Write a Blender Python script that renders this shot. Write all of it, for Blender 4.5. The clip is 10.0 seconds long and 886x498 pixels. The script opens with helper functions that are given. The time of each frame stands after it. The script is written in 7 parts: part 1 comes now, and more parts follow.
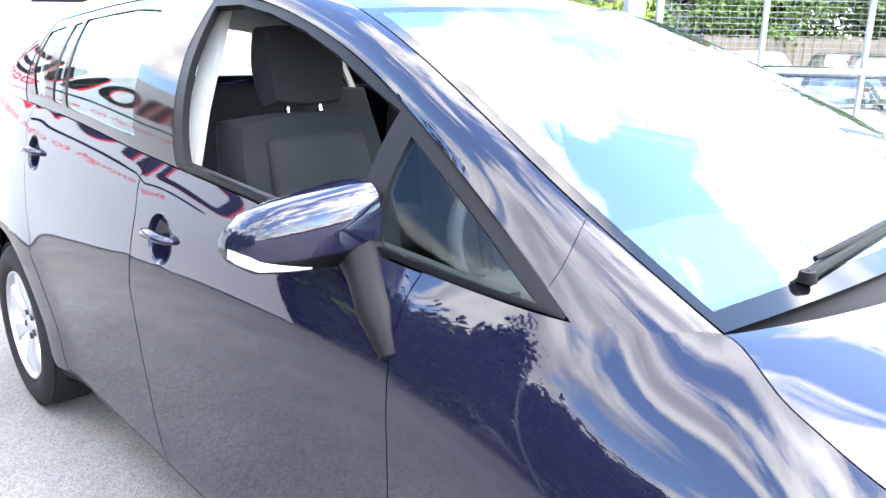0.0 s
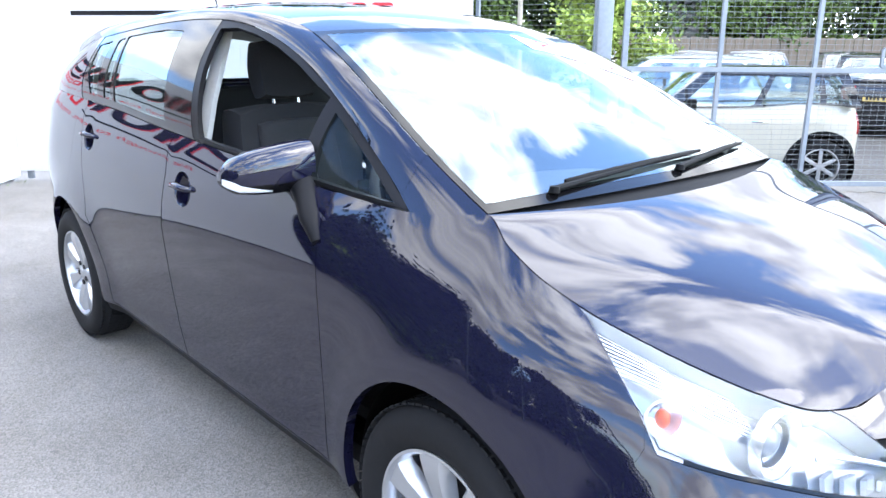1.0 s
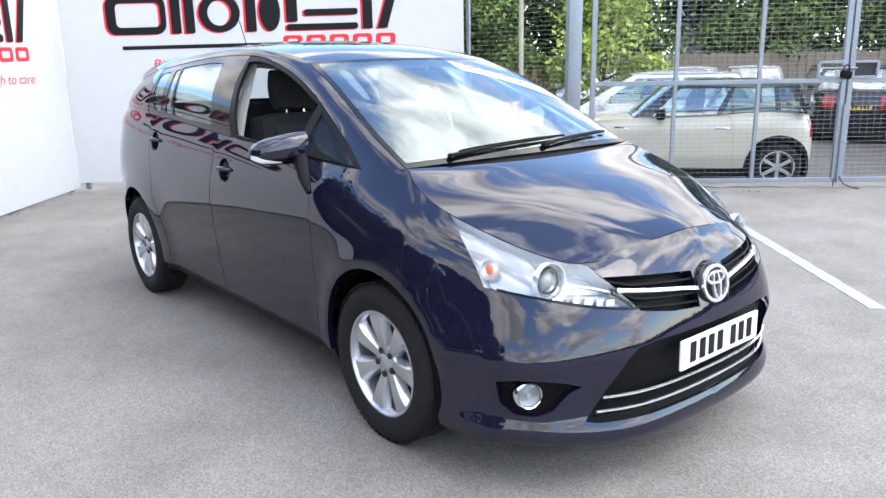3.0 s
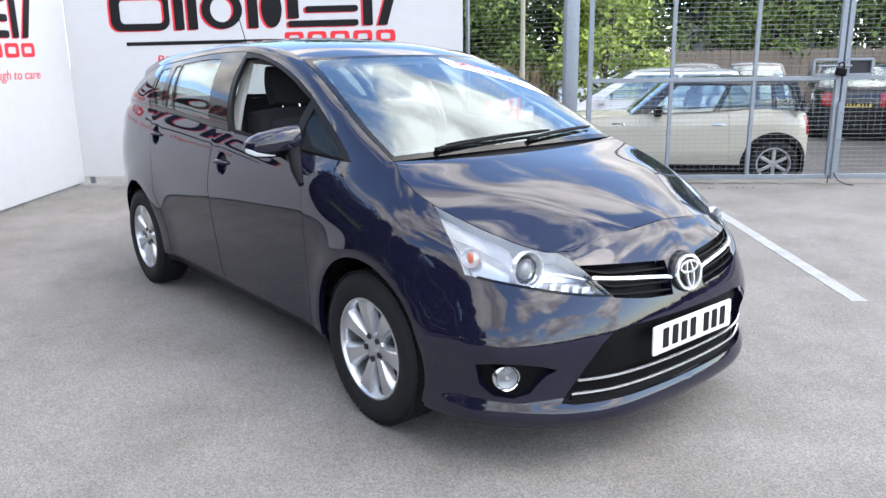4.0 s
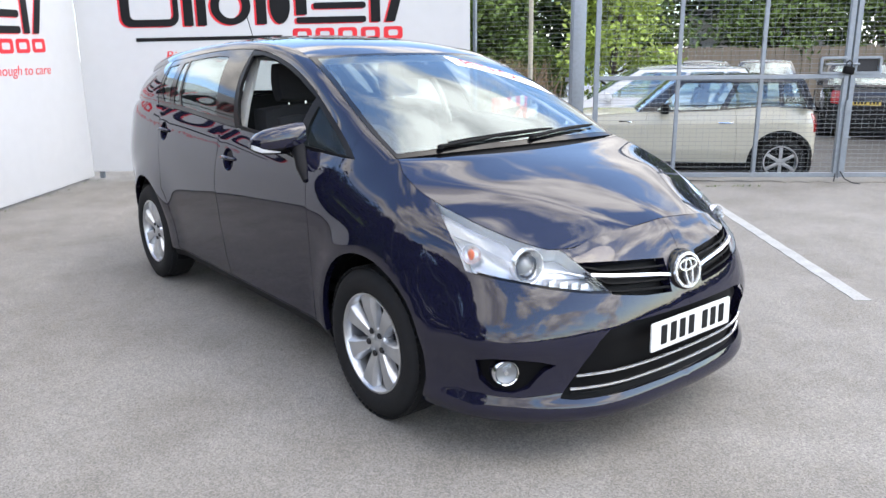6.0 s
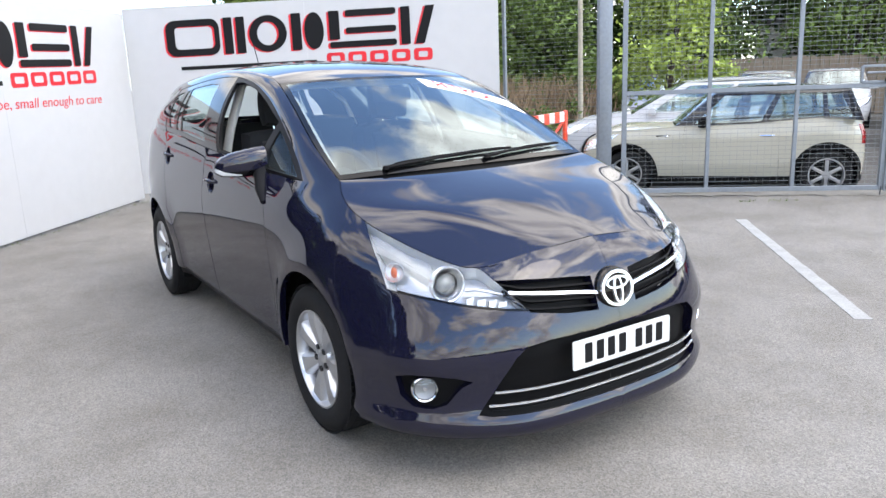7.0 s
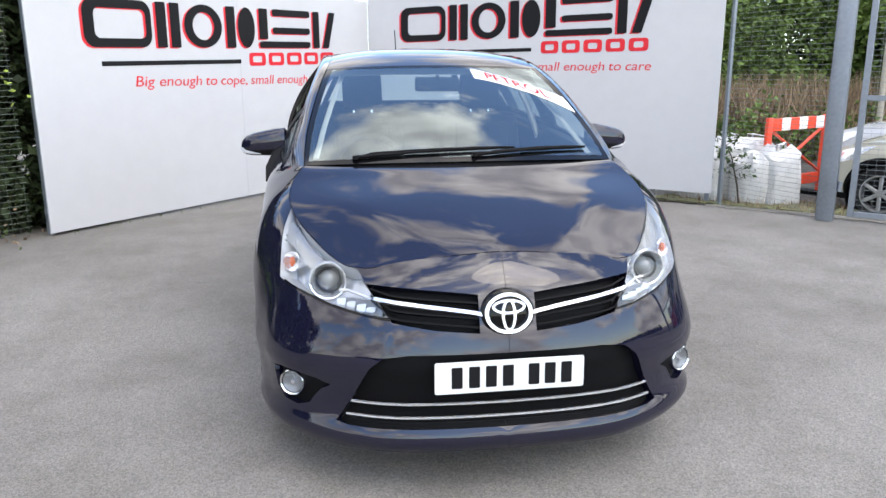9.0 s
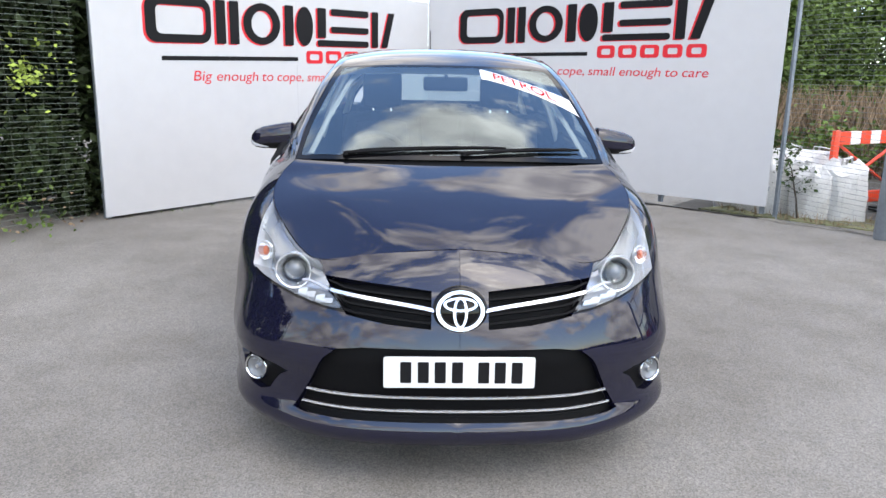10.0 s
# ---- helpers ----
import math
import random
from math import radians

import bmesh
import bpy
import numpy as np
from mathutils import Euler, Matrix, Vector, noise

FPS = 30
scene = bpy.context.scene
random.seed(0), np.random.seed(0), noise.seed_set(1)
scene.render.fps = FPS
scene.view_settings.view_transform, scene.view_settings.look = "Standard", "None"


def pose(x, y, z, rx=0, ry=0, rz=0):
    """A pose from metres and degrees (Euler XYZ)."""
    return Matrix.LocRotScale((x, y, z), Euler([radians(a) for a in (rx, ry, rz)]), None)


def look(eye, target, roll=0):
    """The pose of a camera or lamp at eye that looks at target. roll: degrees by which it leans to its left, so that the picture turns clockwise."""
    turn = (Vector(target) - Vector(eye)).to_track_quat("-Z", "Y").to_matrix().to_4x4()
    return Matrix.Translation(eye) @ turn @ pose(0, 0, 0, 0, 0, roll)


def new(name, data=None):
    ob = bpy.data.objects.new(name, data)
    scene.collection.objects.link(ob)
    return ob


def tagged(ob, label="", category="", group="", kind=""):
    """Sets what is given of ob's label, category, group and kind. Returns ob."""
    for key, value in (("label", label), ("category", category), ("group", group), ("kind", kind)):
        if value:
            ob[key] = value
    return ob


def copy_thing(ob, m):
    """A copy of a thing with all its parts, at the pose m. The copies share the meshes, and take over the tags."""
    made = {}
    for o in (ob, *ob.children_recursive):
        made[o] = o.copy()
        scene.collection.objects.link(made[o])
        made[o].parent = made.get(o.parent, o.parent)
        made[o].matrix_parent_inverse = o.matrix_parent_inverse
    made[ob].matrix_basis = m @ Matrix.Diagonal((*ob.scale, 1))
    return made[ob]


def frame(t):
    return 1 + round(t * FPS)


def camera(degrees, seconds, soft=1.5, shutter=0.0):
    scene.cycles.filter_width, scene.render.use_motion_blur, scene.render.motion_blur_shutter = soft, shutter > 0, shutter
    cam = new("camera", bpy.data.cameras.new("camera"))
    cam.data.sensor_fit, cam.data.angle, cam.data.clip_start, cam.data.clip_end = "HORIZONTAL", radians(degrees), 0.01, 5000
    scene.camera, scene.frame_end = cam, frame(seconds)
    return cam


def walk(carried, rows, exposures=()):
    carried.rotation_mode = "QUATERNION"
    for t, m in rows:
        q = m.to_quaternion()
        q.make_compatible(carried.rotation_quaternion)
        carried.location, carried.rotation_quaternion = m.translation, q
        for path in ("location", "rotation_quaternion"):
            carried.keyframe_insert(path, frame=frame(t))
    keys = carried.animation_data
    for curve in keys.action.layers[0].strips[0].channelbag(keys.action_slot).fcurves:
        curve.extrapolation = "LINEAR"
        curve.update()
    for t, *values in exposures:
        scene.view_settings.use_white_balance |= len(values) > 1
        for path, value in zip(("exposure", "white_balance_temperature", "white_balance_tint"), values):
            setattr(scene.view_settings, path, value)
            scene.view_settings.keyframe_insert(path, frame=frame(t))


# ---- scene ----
cam = camera(61.2, 10.0)
PATH = [
    (0, (-1.558, -0.342, 1.433), (-0.225, 1.048, 0.894), 1.0),
    (0.5, (-1.758, -0.712, 1.475), (-0.416, 0.675, 0.953), 0.1),
    (1, (-1.897, -1.136, 1.464), (-0.604, 0.294, 0.93), 0.4),
    (1.5, (-2.062, -1.465, 1.424), (-0.76, -0.056, 0.859), 1.6),
    (2, (-2.185, -1.817, 1.435), (-0.943, -0.338, 0.916), 0.3),
    (2.5, (-2.3, -2.072, 1.451), (-1.062, -0.585, 0.943), -0.2),
    (3, (-2.461, -2.281, 1.478), (-1.213, -0.794, 0.997), -1.0),
    (4.5, (-2.486, -2.432, 1.481), (-1.253, -0.938, 0.983), -0.7),
    (5, (-2.498, -2.427, 1.485), (-1.264, -0.936, 0.981), -0.6),
    (5.5, (-2.507, -2.428, 1.485), (-1.273, -0.935, 0.99), -0.8),
    (5.7, (-2.508, -2.429, 1.491), (-1.268, -0.939, 0.999), -0.3),
    (6.8, (-2.194, -2.788, 1.489), (-1.096, -1.193, 0.992), -2.9),
    (7, (-2.062, -2.862, 1.497), (-1.001, -1.228, 1.047), -2.3),
    (7.5, (-1.674, -2.969, 1.491), (-0.749, -1.26, 1.016), -2.0),
    (8, (-1.272, -3.154, 1.478), (-0.628, -1.324, 0.993), -2.5),
    (8.5, (-0.925, -3.208, 1.433), (-0.437, -1.325, 0.97), -1.8),
    (9, (-0.598, -3.261, 1.478), (-0.294, -1.339, 1.016), -0.2),
    (9.5, (-0.333, -3.361, 1.476), (-0.203, -1.419, 1.014), 1.0),
    (10, (-0.184, -3.336, 1.467), (-0.088, -1.391, 1.01), 1.2),
]
EXPOSURES = [(0.0, 1.90, 7050, 10), (0.5, 1.46, 6600, 10), (1.0, 1.00, 6550, 10), (1.5, 0.82, 6650, 10), (2.0, 0.65, 7000, 10), (3.0, 0.38, 7100, 10), (4.5, 0.19, 7300, 11), (6.8, 0.16, 7400, 11), (8.0, 0.02, 7400, 11), (10.0, -0.06, 7350, 11)]
walk(cam, [(t, look(eye, target, roll)) for t, eye, target, roll in PATH], EXPOSURES)

# ---- world and light ----
world = bpy.data.worlds.new("sky")
scene.world = world
world.use_nodes = True
SUN_ELEVATION, SUN_AZIMUTH = 52.0, 155.0      # azimuth clockwise from +y


def build_sky():
    nt = world.node_tree
    nt.nodes.clear()
    out = nt.nodes.new("ShaderNodeOutputWorld")
    bg = nt.nodes.new("ShaderNodeBackground")
    sky = nt.nodes.new("ShaderNodeTexSky")
    sky.sky_type = "NISHITA"
    sky.sun_disc = False
    sky.sun_elevation = radians(SUN_ELEVATION)
    sky.sun_rotation = radians(SUN_AZIMUTH)
    sky.dust_density = 0.6
    coord = nt.nodes.new("ShaderNodeTexCoord")
    mapping = nt.nodes.new("ShaderNodeMapping")
    mapping.inputs["Scale"].default_value = (1.0, 1.0, 2.0)
    mapping.inputs["Location"].default_value = (4.3, 2.9, 0.7)
    noise_a = nt.nodes.new("ShaderNodeTexNoise")
    noise_a.inputs["Scale"].default_value = 2.7
    noise_a.inputs["Detail"].default_value = 8.0
    noise_a.inputs["Roughness"].default_value = 0.56
    noise_a.inputs["Distortion"].default_value = 0.25
    ramp = nt.nodes.new("ShaderNodeValToRGB")
    ramp.color_ramp.elements[0].position = 0.45
    ramp.color_ramp.elements[1].position = 0.54
    shade = nt.nodes.new("ShaderNodeTexNoise")
    shade.inputs["Scale"].default_value = 6.5
    shade.inputs["Detail"].default_value = 6.0
    cloud = nt.nodes.new("ShaderNodeValToRGB")
    cloud.color_ramp.elements[0].position = 0.38
    cloud.color_ramp.elements[0].color = (0.50, 0.53, 0.60, 1)
    cloud.color_ramp.elements[1].position = 0.62
    cloud.color_ramp.elements[1].color = (1.05, 1.10, 1.18, 1)
    gain = nt.nodes.new("ShaderNodeMixRGB")
    gain.blend_type = "MULTIPLY"
    gain.inputs[0].default_value = 1.0
    gain.inputs[2].default_value = (CLOUD, CLOUD, CLOUD, 1)
    mix = nt.nodes.new("ShaderNodeMixRGB")
    clear = nt.nodes.new("ShaderNodeMixRGB")
    clear.blend_type = "MULTIPLY"
    clear.inputs[0].default_value = 1.0
    clear.inputs[2].default_value = (3.1, 3.5, 4.05, 1)
    link = nt.links.new
    # thin cloud glows round the sun that stands behind it
    az, el = radians(SUN_AZIMUTH), radians(SUN_ELEVATION)
    dot = nt.nodes.new("ShaderNodeVectorMath")
    dot.operation = "DOT_PRODUCT"
    dot.inputs[1].default_value = (math.sin(az) * math.cos(el), math.cos(az) * math.cos(el), math.sin(el))
    peak = nt.nodes.new("ShaderNodeMath")
    peak.operation = "POWER"
    peak.use_clamp = True
    peak.inputs[1].default_value = 3.0
    glow = nt.nodes.new("ShaderNodeMapRange")
    glow.inputs["To Min"].default_value = 0.75
    glow.inputs["To Max"].default_value = 2.2
    veil = nt.nodes.new("ShaderNodeVectorMath")
    veil.operation = "SCALE"
    link(coord.outputs["Generated"], dot.inputs[0])
    link(dot.outputs["Value"], peak.inputs[0])
    link(peak.outputs[0], glow.inputs["Value"])
    link(glow.outputs["Result"], veil.inputs["Scale"])
    link(gain.outputs["Color"], veil.inputs[0])
    link(coord.outputs["Generated"], mapping.inputs["Vector"])
    link(mapping.outputs["Vector"], noise_a.inputs["Vector"])
    link(mapping.outputs["Vector"], shade.inputs["Vector"])
    link(noise_a.outputs["Fac"], ramp.inputs["Fac"])
    link(shade.outputs["Fac"], cloud.inputs["Fac"])
    link(cloud.outputs["Color"], gain.inputs[1])
    link(ramp.outputs["Color"], mix.inputs[0])
    link(sky.outputs["Color"], clear.inputs[1])
    link(clear.outputs["Color"], mix.inputs[1])
    link(veil.outputs["Vector"], mix.inputs[2])
    link(mix.outputs["Color"], bg.inputs["Color"])
    bg.inputs["Strength"].default_value = SKY
    link(bg.outputs["Background"], out.inputs["Surface"])


SKY, CLOUD, SUN = 0.15, 23.0, 0.6
build_sky()
lamp = bpy.data.lights.new("sun", "SUN")
lamp.energy, lamp.angle, lamp.color = SUN, radians(25.0), (1.0, 0.965, 0.91)
sun = new("sun", lamp)
_az, _el = radians(SUN_AZIMUTH), radians(SUN_ELEVATION)
sun.matrix_world = look((math.sin(_az) * math.cos(_el) * 40, math.cos(_az) * math.cos(_el) * 40, math.sin(_el) * 40), (0, 0, 0))


# ---- materials ----
def material(name, colour, rough=0.5, metal=0.0, vary=0.0, scale=20.0, bump=0.0, bump_scale=None, coat=0.0,
             fine=0.0, spec=0.5, second=None, big=1.5, rough_vary=0.0, stretch=(1, 1, 1), island=0.0):
    """A surface with variation at two scales (patches of 1/big m, grain of 1/scale m) and relief."""
    m = bpy.data.materials.new(name)
    m.use_nodes = True
    nt = m.node_tree
    b = nt.nodes["Principled BSDF"]
    b.inputs["Base Color"].default_value = (*colour, 1)
    b.inputs["Roughness"].default_value = rough
    b.inputs["Metallic"].default_value = metal
    b.inputs["Specular IOR Level"].default_value = spec
    b.inputs["Coat Weight"].default_value = coat
    b.inputs["Coat Roughness"].default_value = 0.015
    link = nt.links.new
    if vary or bump or rough_vary or second:
        coord = nt.nodes.new("ShaderNodeTexCoord")
        mp = nt.nodes.new("ShaderNodeMapping")
        mp.inputs["Scale"].default_value = stretch
        link(coord.outputs["Object"], mp.inputs["Vector"])
        grain = nt.nodes.new("ShaderNodeTexNoise")
        grain.inputs["Scale"].default_value = scale
        grain.inputs["Detail"].default_value = 5
        patch = nt.nodes.new("ShaderNodeTexNoise")
        patch.inputs["Scale"].default_value = big
        patch.inputs["Detail"].default_value = 4
        link(mp.outputs["Vector"], grain.inputs["Vector"])
        link(mp.outputs["Vector"], patch.inputs["Vector"])
        add = nt.nodes.new("ShaderNodeMath")
        add.operation = "ADD"
        link(grain.outputs["Fac"], add.inputs[0])
        link(patch.outputs["Fac"], add.inputs[1])
        ramp = nt.nodes.new("ShaderNodeMapRange")
        ramp.inputs["From Min"].default_value = 0.65
        ramp.inputs["From Max"].default_value = 1.35
        link(add.outputs[0], ramp.inputs["Value"])
        mix = nt.nodes.new("ShaderNodeMixRGB")
        lo = [c * (1 - vary) for c in colour]
        hi = [min(1, c * (1 + vary)) for c in (second or colour)]
        mix.inputs[1].default_value = (*lo, 1)
        mix.inputs[2].default_value = (*hi, 1)
        link(ramp.outputs["Result"], mix.inputs[0])
        last = mix.outputs["Color"]
        if island:
            geo = nt.nodes.new("ShaderNodeNewGeometry")
            hsv = nt.nodes.new("ShaderNodeHueSaturation")
            span = nt.nodes.new("ShaderNodeMapRange")
            span.inputs["To Min"].default_value = 1 - island
            span.inputs["To Max"].default_value = 1 + island
            link(geo.outputs["Random Per Island"], span.inputs["Value"])
            link(span.outputs["Result"], hsv.inputs["Value"])
            link(last, hsv.inputs["Color"])
            last = hsv.outputs["Color"]
        link(last, b.inputs["Base Color"])
        if rough_vary:
            rr = nt.nodes.new("ShaderNodeMapRange")
            rr.inputs["To Min"].default_value = max(0.0, rough - rough_vary)
            rr.inputs["To Max"].default_value = min(1.0, rough + rough_vary)
            link(patch.outputs["Fac"], rr.inputs["Value"])
            link(rr.outputs["Result"], b.inputs["Roughness"])
        if bump:
            bn = nt.nodes.new("ShaderNodeTexNoise")
            bn.inputs["Scale"].default_value = bump_scale or scale * 2
            bn.inputs["Detail"].default_value = 3
            link(mp.outputs["Vector"], bn.inputs["Vector"])
            bp = nt.nodes.new("ShaderNodeBump")
            bp.inputs["Strength"].default_value = 0.6
            bp.inputs["Distance"].default_value = bump
            link(bn.outputs["Fac"], bp.inputs["Height"])
            link(bp.outputs["Normal"], b.inputs["Normal"])
    return m


def glass(name, tint, rough=0.0, ior=2.0):
    """Thin clear or tinted pane."""
    m = bpy.data.materials.new(name)
    m.use_nodes = True
    nt = m.node_tree
    nt.nodes.clear()
    out = nt.nodes.new("ShaderNodeOutputMaterial")
    tr = nt.nodes.new("ShaderNodeBsdfTransparent")
    tr.inputs["Color"].default_value = (*tint, 1)
    gl = nt.nodes.new("ShaderNodeBsdfGlossy")
    gl.inputs["Roughness"].default_value = rough
    gl.inputs["Color"].default_value = (0.86, 0.97, 1.0, 1)
    f0 = ((ior - 1) / (ior + 1)) ** 2
    lw = nt.nodes.new("ShaderNodeLayerWeight")
    lw.inputs["Blend"].default_value = 0.5
    pw = nt.nodes.new("ShaderNodeMath")
    pw.operation = "POWER"
    pw.inputs[1].default_value = 5.0
    fr = nt.nodes.new("ShaderNodeMapRange")
    fr.inputs["To Min"].default_value = f0
    mx = nt.nodes.new("ShaderNodeMixShader")
    nt.links.new(lw.outputs["Facing"], pw.inputs[0])
    nt.links.new(pw.outputs[0], fr.inputs["Value"])
    nt.links.new(fr.outputs["Result"], mx.inputs[0])
    nt.links.new(tr.outputs[0], mx.inputs[1])
    nt.links.new(gl.outputs[0], mx.inputs[2])
    nt.links.new(mx.outputs[0], out.inputs["Surface"])
    return m


def asphalt_material(name, shade):
    m = bpy.data.materials.new(name)
    m.use_nodes = True
    nt = m.node_tree
    b = nt.nodes["Principled BSDF"]
    b.inputs["Roughness"].default_value = 0.88
    b.inputs["Specular IOR Level"].default_value = 0.3
    link = nt.links.new
    coord = nt.nodes.new("ShaderNodeTexCoord")

    def tex(scale, detail, rough=0.55):
        n = nt.nodes.new("ShaderNodeTexNoise")
        n.inputs["Scale"].default_value = scale
        n.inputs["Detail"].default_value = detail
        n.inputs["Roughness"].default_value = rough
        link(coord.outputs["Object"], n.inputs["Vector"])
        return n

    def ramp(src, a, b_, ca, cb):
        r = nt.nodes.new("ShaderNodeValToRGB")
        r.color_ramp.elements[0].position, r.color_ramp.elements[1].position = a, b_
        r.color_ramp.elements[0].color, r.color_ramp.elements[1].color = (*ca, 1), (*cb, 1)
        link(src, r.inputs["Fac"])
        return r.outputs["Color"]

    def mult(a, b_, f=1.0):
        x = nt.nodes.new("ShaderNodeMixRGB")
        x.blend_type = "MULTIPLY"
        x.inputs[0].default_value = f
        link(a, x.inputs[1])
        link(b_, x.inputs[2])
        return x.outputs["Color"]

    base = ramp(tex(0.35, 6).outputs["Fac"], 0.3, 0.7, tuple(shade * c for c in (0.200, 0.187, 0.170)), tuple(shade * c for c in (0.275, 0.260, 0.240)))
    stain = ramp(tex(1.7, 8, 0.65).outputs["Fac"], 0.36, 0.58, (0.80, 0.79, 0.77), (1, 1, 1))
    vor = nt.nodes.new("ShaderNodeTexVoronoi")
    vor.inputs["Scale"].default_value = 170
    link(coord.outputs["Object"], vor.inputs["Vector"])
    stones = ramp(vor.outputs["Color"], 0.1, 0.9, (0.66, 0.66, 0.66), (1.28, 1.27, 1.25))
    grit = ramp(tex(420, 2).outputs["Fac"], 0.35, 0.65, (0.84, 0.84, 0.84), (1.08, 1.08, 1.08))
    link(mult(mult(mult(base, stain), stones), grit), b.inputs["Base Color"])
    h = nt.nodes.new("ShaderNodeMath")
    h.operation = "ADD"
    link(vor.outputs["Distance"], h.inputs[0])
    link(tex(60, 4).outputs["Fac"], h.inputs[1])
    bp = nt.nodes.new("ShaderNodeBump")
    bp.inputs["Strength"].default_value = 0.5
    bp.inputs["Distance"].default_value = 0.004
    link(h.outputs[0], bp.inputs["Height"])
    link(bp.outputs["Normal"], b.inputs["Normal"])
    return m


def paint_material(name, colour, flake=(0.1, 0.1, 0.2), metal=0.0, coat_ior=1.6):
    """Base coat with fine flake under a sharp clear coat."""
    m = bpy.data.materials.new(name)
    m.use_nodes = True
    nt = m.node_tree
    b = nt.nodes["Principled BSDF"]
    link = nt.links.new
    coord = nt.nodes.new("ShaderNodeTexCoord")
    vor = nt.nodes.new("ShaderNodeTexVoronoi")
    vor.inputs["Scale"].default_value = 1400
    link(coord.outputs["Object"], vor.inputs["Vector"])
    r = nt.nodes.new("ShaderNodeValToRGB")
    r.color_ramp.elements[0].position, r.color_ramp.elements[1].position = 0.45, 0.95
    r.color_ramp.elements[0].color, r.color_ramp.elements[1].color = (*colour, 1), (*flake, 1)
    link(vor.outputs["Color"], r.inputs["Fac"])
    link(r.outputs["Color"], b.inputs["Base Color"])
    b.inputs["Metallic"].default_value = metal
    b.inputs["Roughness"].default_value = 0.4
    b.inputs["Specular IOR Level"].default_value = 0.0
    b.inputs["Coat Weight"].default_value = 1.0
    b.inputs["Coat Roughness"].default_value = 0.008
    b.inputs["Coat IOR"].default_value = coat_ior
    wave = nt.nodes.new("ShaderNodeTexNoise")
    wave.inputs["Scale"].default_value = 260
    wave.inputs["Detail"].default_value = 1
    link(coord.outputs["Object"], wave.inputs["Vector"])
    bp = nt.nodes.new("ShaderNodeBump")
    bp.inputs["Strength"].default_value = 0.03
    bp.inputs["Distance"].default_value = 0.0004
    link(wave.outputs["Fac"], bp.inputs["Height"])
    link(bp.outputs["Normal"], b.inputs["Coat Normal"])
    return m


ASPHALT = asphalt_material("worn_asphalt", 0.92)
YARD = asphalt_material("yard_asphalt", 0.38)
PAINT = paint_material("dark_blue_paint", (0.0038, 0.0039, 0.0118), (0.0096, 0.0097, 0.0320), 0.0, 1.60)
CREAM = paint_material("cream_paint", (0.43, 0.41, 0.34), (0.45, 0.43, 0.36), 0.0)
WHITE_PAINT = paint_material("white_paint", (0.54, 0.55, 0.56), (0.57, 0.58, 0.60), 0.0)
SILVER_PAINT = paint_material("silver_paint", (0.42, 0.43, 0.45), (0.55, 0.56, 0.58), 0.6)
BLACK_PAINT = paint_material("black_paint", (0.012, 0.012, 0.014), (0.03, 0.03, 0.035), 0.2)
GREY_PAINT = paint_material("grey_paint", (0.07, 0.075, 0.085), (0.11, 0.115, 0.13), 0.5)
BOARD = material("white_board", (0.485, 0.485, 0.49), 0.38, vary=0.035, scale=6, big=0.8, rough_vary=0.1)
LETTER_BLACK = material("black_vinyl", (0.005, 0.005, 0.006), 0.55, spec=0.2, vary=0.1, scale=8)
LETTER_RED = material("red_vinyl", (0.62, 0.012, 0.022), 0.4, vary=0.08, scale=8)
STEEL = material("galvanised_steel", (0.22, 0.245, 0.275), 0.5, 0.55, vary=0.14, scale=28, big=4, bump=0.0006, rough_vary=0.12)
WIRE = material("grey_wire", (0.22, 0.24, 0.25), 0.6, 0.4, vary=0.1, scale=15)
GREEN_WIRE = material("dark_green_wire", (0.15, 0.175, 0.15), 0.6, 0.1, vary=0.15, scale=15)
LINE_WHITE = material("line_paint", (0.30, 0.30, 0.29), 0.75, vary=0.2, scale=60, big=7, bump=0.001)
CONCRETE = material("old_concrete", (0.21, 0.195, 0.17), 0.92, vary=0.2, scale=45, big=2.5, bump=0.004)
RUBBER = material("tyre_rubber", (0.009, 0.009, 0.010), 0.8, spec=0.25, vary=0.25, scale=40, bump=0.0006, rough_vary=0.1)
ALLOY = material("silver_alloy", (0.50, 0.51, 0.53), 0.30, 0.8, vary=0.05, scale=30, rough_vary=0.06)
DARK_METAL = material("dark_metal", (0.035, 0.035, 0.038), 0.55, 0.6, vary=0.2, scale=30)
CHROME = material("chrome", (0.80, 0.81, 0.83), 0.13, 1.0)
BLACK_PLASTIC = material("black_plastic", (0.004, 0.004, 0.0045), 0.55, spec=0.1, vary=0.2, scale=90, bump=0.0003)
GLOSS_BLACK = material("gloss_black", (0.003, 0.003, 0.0035), 0.07, spec=0.25)
TRIM_BLACK = material("satin_black_trim", (0.006, 0.006, 0.007), 0.45, spec=0.12, vary=0.1, scale=60)
WINDSCREEN = glass("windscreen_glass", (0.80, 0.88, 0.85), 0.0, 2.55)
SIDE_CLEAR = glass("clear_side_glass", (0.80, 0.86, 0.84), 0.0, 1.3)
TINTED = glass("tinted_glass", (0.52, 0.60, 0.56))
CLEAR = glass("clear_lens", (0.94, 0.95, 0.96), 0.0, 1.45)
REFLECTOR = material("lamp_reflector", (0.85, 0.86, 0.88), 0.22, 0.75)
LAMP_SILVER = material("lamp_silver_trim", (0.56, 0.57, 0.59), 0.28, 0.4)
LAMP_HOUSING = material("lamp_housing", (0.48, 0.49, 0.51), 0.24, 0.7, vary=0.08, scale=30)
LAMP_SHADE = material("lamp_grey_shade", (0.22, 0.225, 0.235), 0.3, 0.5, vary=0.1, scale=60)
